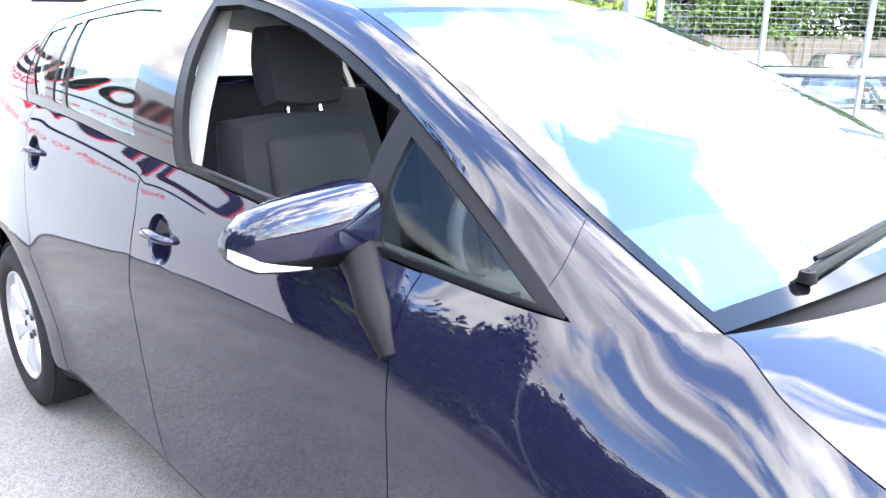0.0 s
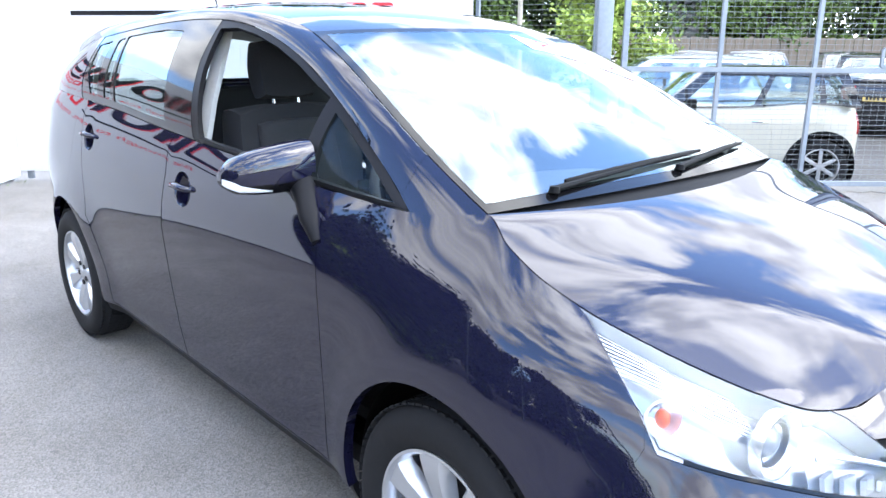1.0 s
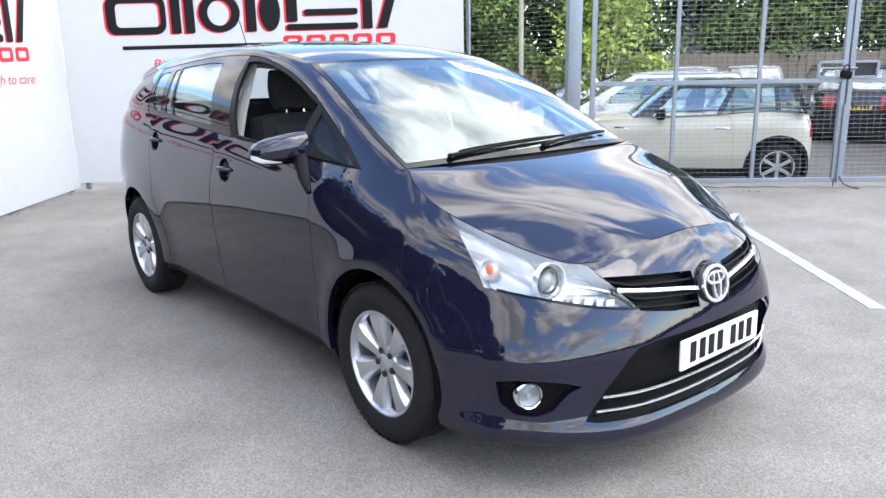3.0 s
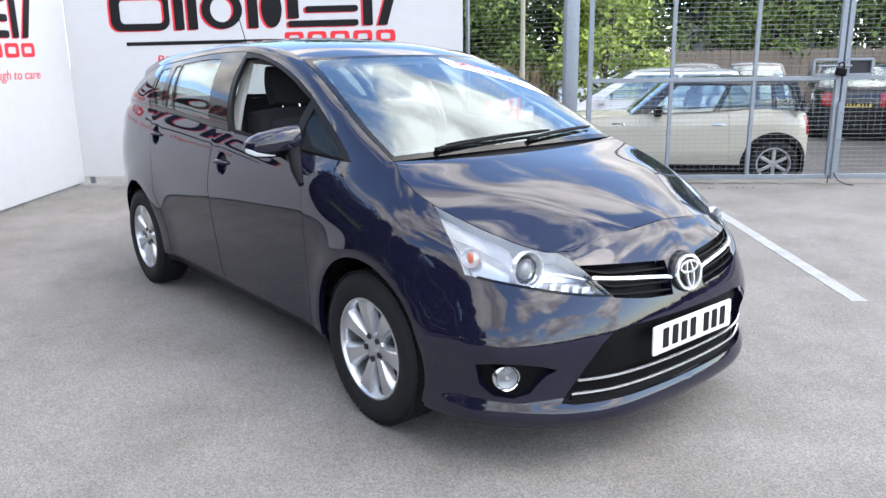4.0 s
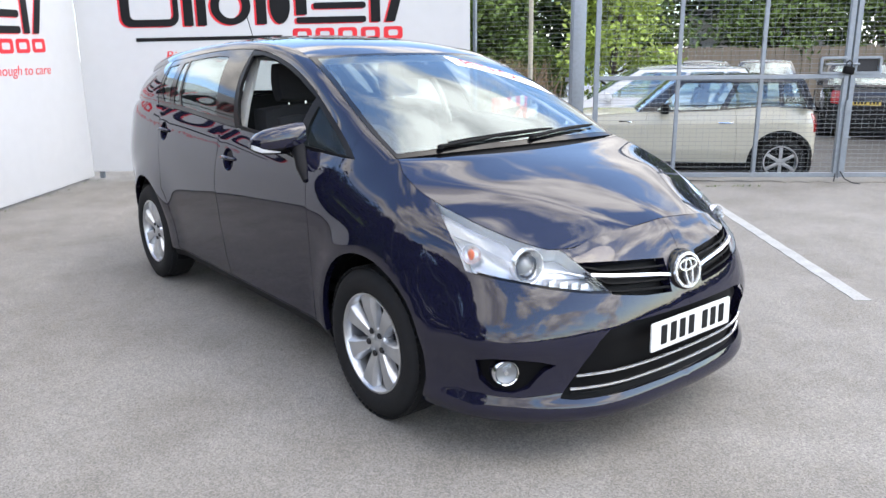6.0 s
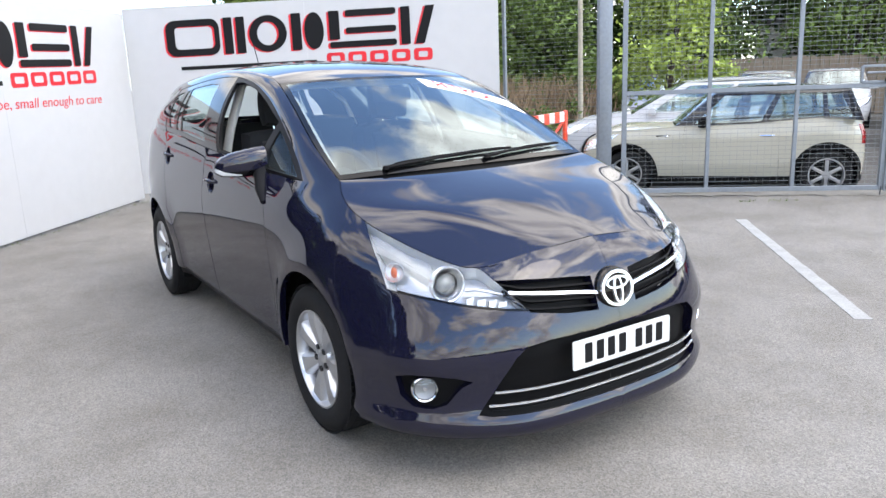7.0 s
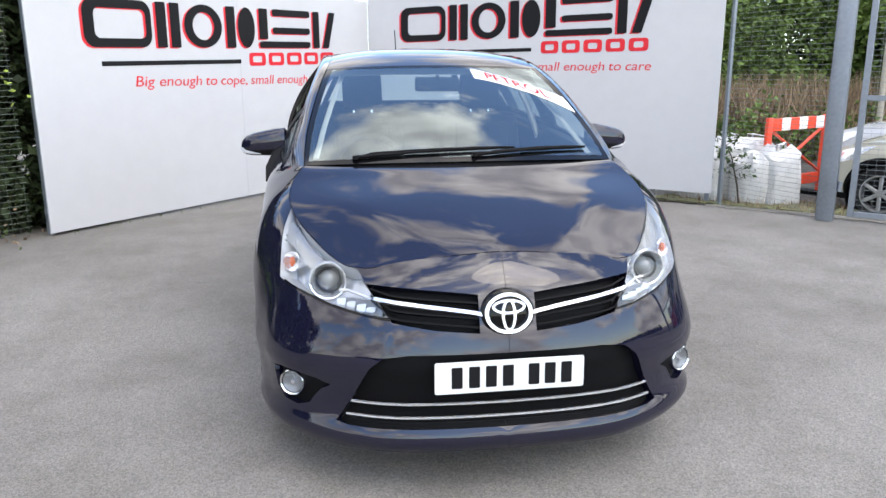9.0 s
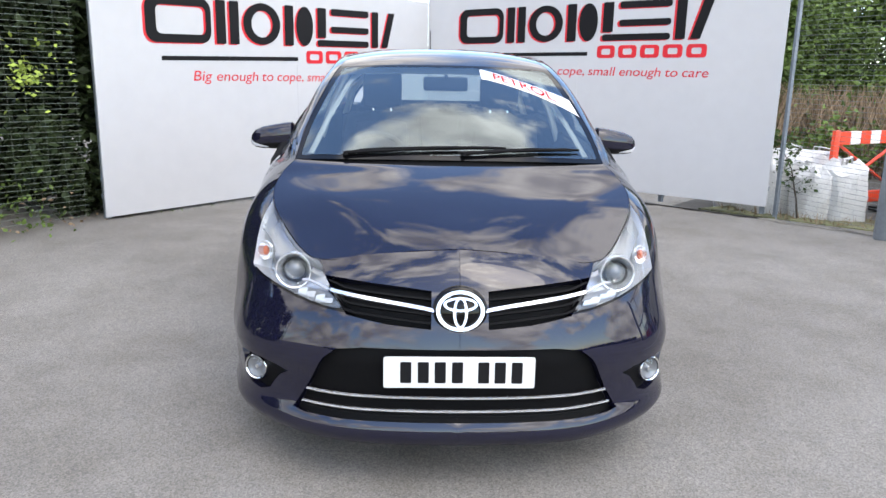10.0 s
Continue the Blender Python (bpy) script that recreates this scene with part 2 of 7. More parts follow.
PROJECTOR = material("projector_glass", (0.16, 0.165, 0.17), 0.06, 0.0, coat=1.0)
AMBER = material("amber_bulb", (0.46, 0.085, 0.02), 0.3)
BADGE = material("polished_badge", (0.78, 0.79, 0.81), 0.20, 0.78)
MIRROR_LENS = material("clear_ribbed_lens", (0.74, 0.75, 0.77), 0.12, 0.1, vary=0.12, scale=90, coat=1.0)
RED_LENS = material("red_lens", (0.26, 0.010, 0.012), 0.18, coat=0.5)
PLATE_WHITE = material("plate_white", (0.66, 0.66, 0.65), 0.35)
PLATE_YELLOW = material("plate_yellow", (0.50, 0.36, 0.07), 0.35)
FABRIC = material("charcoal_fabric", (0.011, 0.011, 0.013), 0.95, vary=0.3, scale=160, bump=0.001, stretch=(1, 1, 4))
FABRIC_MID = material("grey_seat_fabric", (0.018, 0.018, 0.020), 0.95, vary=0.35, scale=120, bump=0.0012, stretch=(1, 1, 6))
BEIGE_TRIM = material("light_pillar_trim", (0.40, 0.39, 0.37), 0.8, vary=0.06, scale=70)
DASH = material("dashboard_plastic", (0.024, 0.026, 0.028), 0.75, vary=0.1, scale=150, bump=0.0001, spec=0.3)
BANNER_RED = material("red_banner_ink", (0.55, 0.010, 0.018), 0.8, spec=0.05)
BANNER = material("banner_white", (0.80, 0.80, 0.80), 0.5)


# ---- mesh helpers ----
def link_mesh(name, bm, mat, parent=None, label="", smooth=True, at=None):
    me = bpy.data.meshes.new(name)
    bm.to_mesh(me)
    bm.free()
    mats = mat if isinstance(mat, (list, tuple)) else [mat]
    for mm in mats:
        me.materials.append(mm)
    if smooth:
        me.shade_smooth()
        me.set_sharp_from_angle(angle=radians(38))
    ob = new(name, me)
    if at is not None:
        ob.matrix_basis = at
    if parent is not None:
        ob.parent = parent
    if label:
        ob["label"] = label
    return ob


def part(name, bm, mat, parent, label="", smooth=True, at=None):
    return link_mesh(name, bm, mat, parent, label, smooth, at)


def thing(name, label, category, at=None, group="", kind=""):
    ob = new(name)
    ob.empty_display_size = 0.1
    if at is not None:
        ob.matrix_basis = at
    return tagged(ob, label, category, group, kind)


def box(bm, sx, sy, sz, m=None, bevel=0.0, seg=1):
    r = bmesh.ops.create_cube(bm, size=1.0, matrix=(m or Matrix()) @ Matrix.Diagonal((sx, sy, sz, 1)))
    if bevel:
        vs = set(r["verts"])
        es = [e for e in bm.edges if e.verts[0] in vs and e.verts[1] in vs]
        bmesh.ops.bevel(bm, geom=es, offset=bevel, segments=seg, profile=0.5, affect="EDGES")
    return bm


def cyl(bm, r1, r2, h, m=None, n=24, caps=True):
    bmesh.ops.create_cone(bm, cap_ends=caps, segments=n, radius1=r1, radius2=r2, depth=h, matrix=m or Matrix())
    return bm


def tube(bm, pts, radius, n=8, taper=None, squash=1.0):
    """A round bar along a list of points."""
    pts = [Vector(p) for p in pts]
    rings = []
    up = Vector((0, 0, 1))
    for i, p in enumerate(pts):
        d = (pts[min(i + 1, len(pts) - 1)] - pts[max(i - 1, 0)]).normalized()
        a = d.cross(up)
        if a.length < 1e-3:
            a = d.cross(Vector((1, 0, 0)))
        a.normalize()
        b = d.cross(a).normalized()
        r = radius if taper is None else radius * taper[i]
        rings.append([bm.verts.new(p + a * math.cos(2 * math.pi * k / n) * r + b * math.sin(2 * math.pi * k / n) * r * squash) for k in range(n)])
    for i in range(len(rings) - 1):
        for k in range(n):
            bm.faces.new((rings[i][k], rings[i][(k + 1) % n], rings[i + 1][(k + 1) % n], rings[i + 1][k]))
    bm.faces.new(rings[0][::-1])
    bm.faces.new(rings[-1])
    return bm


def lathe(bm, profile, n=48, m=None):
    """Spin (radius, height) points round z."""
    m = m or Matrix()
    rings = []
    for r, h in profile:
        if r < 1e-5:
            rings.append([bm.verts.new(m @ Vector((0, 0, h)))])
        else:
            rings.append([bm.verts.new(m @ Vector((r * math.cos(2 * math.pi * k / n), r * math.sin(2 * math.pi * k / n), h))) for k in range(n)])
    for a, b in zip(rings, rings[1:]):
        for k in range(n):
            v = [a[k % len(a)], a[(k + 1) % len(a)], b[(k + 1) % len(b)], b[k % len(b)]]
            u = []
            for q in v:
                if q not in u:
                    u.append(q)
            if len(u) > 2:
                bm.faces.new(u)
    return bm


def prism(bm, outline, depth, m=None, holes=()):
    """A plate: 2D outline (x, y) in the local plane, from z = 0 to z = depth."""
    m = m or Matrix()
    loops = [outline, *holes]
    flat = [[Vector((x, y, 0)) for x, y in lp] for lp in loops]
    from mathutils.geometry import tessellate_polygon
    tris = tessellate_polygon(flat)
    pts = [p for lp in flat for p in lp]
    lo = [bm.verts.new(m @ p) for p in pts]
    hi = [bm.verts.new(m @ (p + Vector((0, 0, depth)))) for p in pts]
    for t in tris:
        try:
            bm.faces.new([hi[i] for i in t])
            bm.faces.new([lo[i] for i in reversed(t)])
        except ValueError:
            pass
    k = 0
    for lp in loops:
        n = len(lp)
        for i in range(n):
            j = (i + 1) % n
            bm.faces.new((lo[k + i], lo[k + j], hi[k + j], hi[k + i]))
        k += n
    bmesh.ops.recalc_face_normals(bm, faces=bm.faces)
    return bm


def rounded(x0, y0, x1, y1, r, n=5):
    out = []
    for cx, cy, a in ((x1 - r, y0 + r, -90), (x1 - r, y1 - r, 0), (x0 + r, y1 - r, 90), (x0 + r, y0 + r, 180)):
        for k in range(n + 1):
            t = radians(a + 90 * k / n)
            out.append((cx + r * math.cos(t), cy + r * math.sin(t)))
    return out


def ellipse(cx, cy, rx, ry, n=32):
    return [(cx + rx * math.cos(2 * math.pi * k / n), cy + ry * math.sin(2 * math.pi * k / n)) for k in range(n)]


def slogan(text, size, m, mat, parent, width, shear=0.0):
    """Writing, one mesh a word."""
    made, x = [], 0.0
    for w in text.split():
        ob = words("slogan_word", w, size, Matrix(), mat, parent, 0.0008, shear)
        wd = max(v.co.x for v in ob.data.vertices)
        made.append((ob, x))
        x += wd + size * 0.30
    f = width / (x - size * 0.30)
    for ob, x0 in made:
        for v in ob.data.vertices:
            v.co.x *= f
        ob.matrix_basis = m @ Matrix.Translation((x0 * f, 0, 0))


def words(name, text, size, m, mat, parent, depth=0.001, shear=0.0, width=None, label=""):
    """Writing in the built-in font, as a mesh in the local xy plane."""
    cu = bpy.data.curves.new(name, "FONT")
    cu.body, cu.size, cu.extrude, cu.shear = text, size, depth, shear
    tmp = bpy.data.objects.new(name, cu)
    scene.collection.objects.link(tmp)
    me = bpy.data.meshes.new_from_object(tmp.evaluated_get(bpy.context.evaluated_depsgraph_get()))
    bpy.data.objects.remove(tmp)
    xs_ = [v.co.x for v in me.vertices]
    sx = width / (max(xs_) - min(xs_)) if width else 1.0
    x0 = min(xs_)
    for v in me.vertices:
        v.co.x = (v.co.x - x0) * sx
    me.materials.clear()
    me.materials.append(mat)
    ob = new(name, me)
    ob.matrix_basis = m
    ob.parent = parent
    if label:
        ob["label"] = label
    return ob


# ---- the ground ----
GATE_C, GATE_D = Vector((4.535, 3.33, 0)), Vector((6.61, 1.43, 0))
GATE_DIR = (GATE_D - GATE_C).normalized()
GATE_OUT = Vector((-GATE_DIR.y, GATE_DIR.x, 0))
if GATE_OUT.x < 0:
    GATE_OUT = -GATE_OUT


def ground_z(x, y):
    d = (Vector((x, y, 0)) - GATE_C).dot(GATE_OUT)
    t = min(1, max(0, (d - 0.15) / 1.4))
    return -0.22 * t * t * (3 - 2 * t)


def build_ground():
    g = [-600, -250, -120, -60, -35, -20, -14] + [-10 + 0.4 * i for i in range(51)] + [12, 14, 17, 20, 26, 35, 60, 120, 250, 600]
    bm = bmesh.new()
    vs = [[bm.verts.new((x, y, ground_z(x, y))) for x in g] for y in g]
    for j in range(len(g) - 1):
        for i in range(len(g) - 1):
            bm.faces.new((vs[j][i], vs[j][i + 1], vs[j + 1][i + 1], vs[j + 1][i]))
    ob = link_mesh("ground", bm, ASPHALT)
    tagged(ob, "worn pale grey asphalt car park ground", "ground", kind="structure")


build_ground()


def build_yard():
    """Darker asphalt of the yard beyond the gate, a thin second layer on the ground."""
    bm = bmesh.new()
    rows = []
    for d in (0.30, 0.6, 0.9, 1.2, 1.5, 1.8, 2.5, 6.0, 14.0, 28.0):
        row = []
        for u in [-3.0 + 0.6 * k for k in range(46)]:
            p = GATE_C + GATE_DIR * u + GATE_OUT * (d + (0.03 * noise.noise(Vector((u * 3, 0, 0))) if d < 0.4 else 0))
            row.append(bm.verts.new((p.x, p.y, ground_z(p.x, p.y) + 0.006)))
        rows.append(row)
    for p, q in zip(rows, rows[1:]):
        for k in range(len(p) - 1):
            bm.faces.new((p[k], p[k + 1], q[k + 1], q[k]))
    bmesh.ops.recalc_face_normals(bm, faces=bm.faces)
    if bm.faces[0].normal.z < 0:
        bmesh.ops.reverse_faces(bm, faces=bm.faces)
    tagged(link_mesh("yard_surface", bm, YARD), "darker grey asphalt of the yard beyond the gate", "road", kind="structure")


build_yard()


def strip(name, a, b, width, z, mat, label, category, jag=0.0, n=40, thick=0.004, kind="structure"):
    """A thin band laid on the ground from a to b, with slightly ragged edges."""
    a, b = Vector((*a, 0)), Vector((*b, 0))
    d = (b - a).normalized()
    s = Vector((-d.y, d.x, 0))
    bm = bmesh.new()
    rows = []
    for i in range(n + 1):
        p = a.lerp(b, i / n)
        l = p + s * (width / 2 + random.uniform(-jag, jag))
        r = p - s * (width / 2 + random.uniform(-jag, jag))
        rows.append([bm.verts.new((q.x, q.y, ground_z(q.x, q.y) + h)) for q, h in ((l, -0.01), (l, z), (r, z), (r, -0.01))])
    for p, q in zip(rows, rows[1:]):
        for k in range(3):
            bm.faces.new((p[k], p[k + 1], q[k + 1], q[k]))
    bm.faces.new(rows[0][::-1])
    bm.faces.new(rows[-1])
    bmesh.ops.recalc_face_normals(bm, faces=bm.faces)
    ob = link_mesh(name, bm, mat, smooth=False)
    return tagged(ob, label, category, kind=kind)


strip("bay_line", (2.285, -0.690), (4.355, 1.605), 0.10, 0.004, LINE_WHITE, "worn white painted parking bay line on asphalt", "road marking", jag=0.005)

# ---- the two boards ----
LEFT_A, LEFT_B = Vector((-3.11, 3.98, 0)), Vector((0.09, 7.86, 0))
RIGHT_A, RIGHT_B = Vector((0.09, 7.86, 0)), Vector((3.80, 4.72, 0))


def board(a, b, bottom, top, u0, z0, tilt, u_end, n_label):
    """A white board from a to b, with its logo shapes; local x runs along it, y up, z out of its face."""
    d = (b - a).normalized()
    out = Vector((d.y, -d.x, 0))
    m = Matrix((( d.x, 0, out.x, a.x), (d.y, 0, out.y, a.y), (0, 1, 0, 0), (0, 0, 0, 1)))
    length = (b - a).length
    ob = thing("sign_board", n_label, "sign board", at=m)
    bm = bmesh.new()
    half = length / 2
    for k in range(2):
        box(bm, half - 0.001, top - bottom, 0.018, Matrix.Translation((half * (k + 0.5), (top + bottom) / 2, -0.009)), 0.0015)
    part("panel", bm, BOARD, ob)
    bm = bmesh.new()
    box(bm, length, 0.05, 0.04, Matrix.Translation((length / 2, top - 0.2, -0.045)))
    box(bm, length, 0.05, 0.04, Matrix.Translation((length / 2, bottom + 0.2, -0.045)))
    for k in range(5):
        box(bm, 0.05, top, 0.05, Matrix.Translation((0.06 + (length - 0.12) * k / 4, top / 2 - 0.005, -0.09)))
    part("backing_frame", bm, STEEL, ob, "steel frame behind the board")

    def shape(name, outline, mat, z, holes=()):
        bm2 = bmesh.new()
        prism(bm2, outline, 0.0016, Matrix.Translation((0, 0, z)), holes)
        for v in bm2.verts:
            v.co.y += tilt * v.co.x
        part(name, bm2, mat, ob, smooth=False)

    def both(outline, holes=()):
        dx, dy = -0.026, -0.010
        shape("logo_shadow", [(x + dx, y + dy) for x, y in outline], LETTER_RED, 0.0005, [[(x + dx, y + dy) for x, y in h] for h in holes])
        shape("logo_shape", outline, LETTER_BLACK, 0.0025, holes)

    h = 0.45
    w = (u_end - u0) / 3.6
    Z = z0

    def U(f):
        return u0 + w * f

    t = 0.085
    # plain rings, blocks and bars in the logo's two colours
    def blk(f0, f1, y0, y1, rr=0.012):
        both(rounded(U(f0), Z + y0, U(f1), Z + y1, rr))

    both(rounded(U(0), Z, U(0.74), Z + h, 0.12), [rounded(U(0) + t * 1.4, Z + t, U(0.74) - t * 0.8, Z + h - t, 0.06)])
    blk(0.80, 0.92, 0.0, h)
    blk(0.97, 1.09, 0.0, h)
    both(ellipse(U(1.40), Z + h / 2, w * 0.255, h / 2), [ellipse(U(1.40), Z + h / 2, w * 0.145, h / 2 - 0.08)])
    blk(1.72, 1.85, 0.0, h)
    both(ellipse(U(2.02), Z + h / 2, w * 0.13, h / 2))
    blk(2.22, 2.36, 0.10, h)
    blk(2.22, 3.10, 0.0, 0.075, 0.03)
    blk(2.44, 3.10, 0.165, 0.24, 0.03)
    blk(2.44, 3.10, h - 0.08, h, 0.03)
    blk(3.16, 3.28, 0.0, h)
    both([(U(3.34), Z), (U(3.46), Z), (U(3.60), Z + h), (U(3.48), Z + h)])
    shape("logo_rule", [(u0 + 0.16, Z - 0.175), (u0 + 1.98, Z - 0.175), (u0 + 1.98, Z - 0.13), (u0 + 0.16, Z - 0.13)], LETTER_BLACK, 0.001)
    g0, g1 = u0 + 2.11, u_end
    step = (g1 - g0) / 5
    for k in range(5):
        x0 = g0 + step * k
        shape("logo_block", rounded(x0, Z - 0.205, x0 + step * 0.84, Z - 0.055, 0.04), LETTER_RED, 0.001,
              [rounded(x0 + 0.06, Z - 0.165, x0 + step * 0.84 - 0.06, Z - 0.095, 0.02)])
    tx0, tx1 = u0 + 0.52, u_end
    slogan("Big enough to cope, small enough to care", 0.15, Matrix.Translation((tx0, Z - 0.41 + tilt * 2.5, 0.0015)), LETTER_RED, ob, tx1 - tx0, 0.15)
    return ob


board(LEFT_A, LEFT_B, 0.03, 2.44, 0.55, 1.695, 0.021, 4.28, "white board with black and red shapes and red slogan")
board(RIGHT_A, RIGHT_B, 0.09, 2.50, 0.57, 1.865, 0.010, 4.08, "white board with black and red shapes beside the gate")


# ---- steel gate and fence ----
def bar(bm, a, b, w, d=None):
    """Square bar from a to b."""
    a, b = Vector(a), Vector(b)
    v = b - a
    q = v.to_track_quat("Z", "Y").to_matrix().to_4x4()
    box(bm, w, d or w, v.length, Matrix.Translation((a + b) / 2) @ q, 0.003)
    return bm


def wires(bm, length, z0, z1, pitch_h, pitch_v, r=0.0022, x0=0.0, rv=0.6):
    """Welded mesh in the local xz plane, three sided wires."""
    def rod(a, b, r=r):
        a, b = Vector(a), Vector(b)
        d = (b - a).normalized()
        s = Vector((0, 1, 0))
        t = d.cross(s)
        ring = [[bm.verts.new(p + s * math.cos(k * 2.0944) * r + t * math.sin(k * 2.0944) * r) for k in range(3)] for p in (a, b)]
        for k in range(3):
            bm.faces.new((ring[0][k], ring[0][(k + 1) % 3], ring[1][(k + 1) % 3], ring[1][k]))
    z = z0
    while z < z1:
        rod((x0, 0, z), (x0 + length, 0, z))
        z += pitch_h
    x = x0 + pitch_v
    while x < x0 + length:
        rod((x, 0.004, z0), (x, 0.004, z1), r * rv)
        x += pitch_v


def along(a, b, z=0.0):
    """Pose whose x axis runs from a to b on the ground."""
    d = (Vector(b) - Vector(a))
    return Matrix.Translation((a[0], a[1], z)) @ Matrix.Rotation(math.atan2(d.y, d.x), 4, "Z")


def gate_leaf(a, b, bays, label, flip=False):
    length = (Vector(b) - Vector(a)).length
    ob = thing("steel_gate", label, "gate", at=along(a, b), group="gate leaves")
    for k in range(bays + 1):
        x = length * k / bays
        bm = bmesh.new()
        bar(bm, (x, 0, 0.06), (x, 0, 2.62), 0.055 if k in (0, bays) else 0.042)
        part("stile", bm, STEEL, ob)
    for z in (0.085, 1.215, 2.6):
        bm = bmesh.new()
        bar(bm, (0.028, 0, z), (length - 0.028, 0, z), 0.05)
        part("rail", bm, STEEL, ob)
    for k in range(bays):
        x0 = length * k / bays + 0.025
        for z0, z1 in ((0.11, 1.19), (1.24, 2.575)):
            bm = bmesh.new()
            wires(bm, length / bays - 0.05, z0 + 0.02, z1, 0.05, 0.075, x0=x0)
            part("mesh_infill", bm, WIRE, ob, smooth=False)
    return ob


gate_leaf(GATE_C.to_tuple(), GATE_D.to_tuple(), 3, "galvanised steel mesh gate leaf, closed and padlocked")
GATE_E = GATE_D + GATE_DIR * 0.075
GATE_F = GATE_E + GATE_DIR * 2.82
gate_leaf(GATE_E.to_tuple(), GATE_F.to_tuple(), 3, "galvanised steel mesh gate leaf meeting the locked one")


def gate_lock():
    ob = thing("gate_lock", "steel slide bolt box with a black padlock on the gate", "lock", at=along(GATE_D.to_tuple(), GATE_F.to_tuple(), 1.25))
    bm = bmesh.new()
    for x in (-0.29, -0.02, 0.09, 0.36):
        bar(bm, (x, -0.02, 0), (x, -0.02, 0.17), 0.03)
    for x0, x1 in ((-0.29, -0.02), (0.09, 0.36)):
        for z in (0.0, 0.17):
            bar(bm, (x0, -0.02, z), (x1, -0.02, z), 0.03)
    part("box_frame", bm, STEEL, ob)
    bm = bmesh.new()
    box(bm, 0.24, 0.012, 0.14, Matrix.Translation((0.225, 0.0, 0.085)), 0.002)
    part("shield_plate", bm, DARK_METAL, ob, "dark steel shield plate")
    bm = bmesh.new()
    tube(bm, [(-0.25, -0.045, 0.1), (0.12, -0.045, 0.1)], 0.012, 10)
    part("bolt", bm, STEEL, ob)
    bm = bmesh.new()
    box(bm, 0.12, 0.055, 0.085, pose(0.0, -0.06, 0.03, 0, 12, 0), 0.015, 2)
    tube(bm, [(-0.03, -0.06, 0.06), (-0.03, -0.06, 0.12), (0.0, -0.06, 0.14), (0.03, -0.06, 0.12), (0.03, -0.06, 0.06)], 0.008, 8)
    part("padlock", bm, BLACK_PLASTIC, ob, "black weatherproof padlock")
    bm = bmesh.new()
    tube(bm, [(0.03, -0.04, -0.3), (0.03, -0.04, -1.2)], 0.012, 8)
    tube(bm, [(0.03, -0.04, -0.42), (0.10, -0.06, -0.42)], 0.008, 6)
    tube(bm, [(0.03, -0.04, -0.72), (0.11, -0.07, -0.73)], 0.008, 6)
    part("drop_bolt", bm, STEEL, ob)
    bm = bmesh.new()
    tube(bm, [(0.0, -0.03, -1.15), (-0.02, -0.06, -1.26)], 0.006, 6)
    tube(bm, [(0.05, -0.04, -1.12), (0.08, -0.10, -1.2), (0.15, -0.16, -1.238), (0.22, -0.2, -1.243)], 0.007, 6)
    part("chain_tail", bm, DARK_METAL, ob)


gate_lock()


def gate_post(p, label):
    ob = thing("gate_post", label, "post", at=Matrix.Translation(p) @ Matrix.Rotation(math.atan2(GATE_DIR.y, GATE_DIR.x), 4, "Z"))
    bm = bmesh.new()
    box(bm, 0.15, 0.15, 2.9, Matrix.Translation((0, 0, 1.45)), 0.012, 2)
    part("shaft", bm, STEEL, ob)
    bm = bmesh.new()
    box(bm, 0.162, 0.162, 0.012, Matrix.Translation((0, 0, 2.906)), 0.003)
    part("cap", bm, STEEL, ob)
    for z in (0.35, 2.3):
        bm = bmesh.new()
        cyl(bm, 0.022, 0.022, 0.10, Matrix.Translation((0.098, 0, z)), 14)
        box(bm, 0.05, 0.02, 0.06, Matrix.Translation((0.09, 0, z)))
        part("hinge", bm, STEEL, ob)
    return ob


POST = GATE_C - GATE_DIR * 0.22
gate_post(POST.to_tuple(), "thick square galvanised steel gate post on a concrete edge")
gate_post((GATE_F + GATE_DIR * 0.2).to_tuple(), "thick square galvanised steel gate post at the far leaf")


def fence_run(a, b, mat, wire_mat, label, height=2.7, spacing=2.4, pitch=0.05, last=True):
    length = (Vector(b) - Vector(a)).length
    ob = thing("mesh_fence", label, "fence", at=along(a, b))
    n = max(1, round(length / spacing))
    for k in range(n + 1 if last else n):
        bm = bmesh.new()
        bar(bm, (length * k / n, 0.03, -0.2), (length * k / n, 0.03, height), 0.04)
        part("post", bm, mat, ob)
    for k in range(n):
        bm = bmesh.new()
        wires(bm, length / n, 0.08, height, pitch, 0.15, r=0.0019, x0=length * k / n, rv=0.4)
        part("mesh_infill", bm, wire_mat, ob, smooth=False)
    return ob


fence_run((3.93, 4.80), (POST.x - 0.06, POST.y + 0.06), STEEL, WIRE, "galvanised welded mesh fence beside the gate post", spacing=2.0)
fence_run((-9.0, -3.18), (-3.22, 3.85), GREEN_WIRE, GREEN_WIRE, "dark green welded mesh fence overgrown with shrubs", last=False)
strip("concrete_edge", (3.75, 4.62), (8.9, -0.75), 0.42, 0.012, CONCRETE, "cracked pale concrete edging under the gate", "kerb", jag=0.05, n=60)


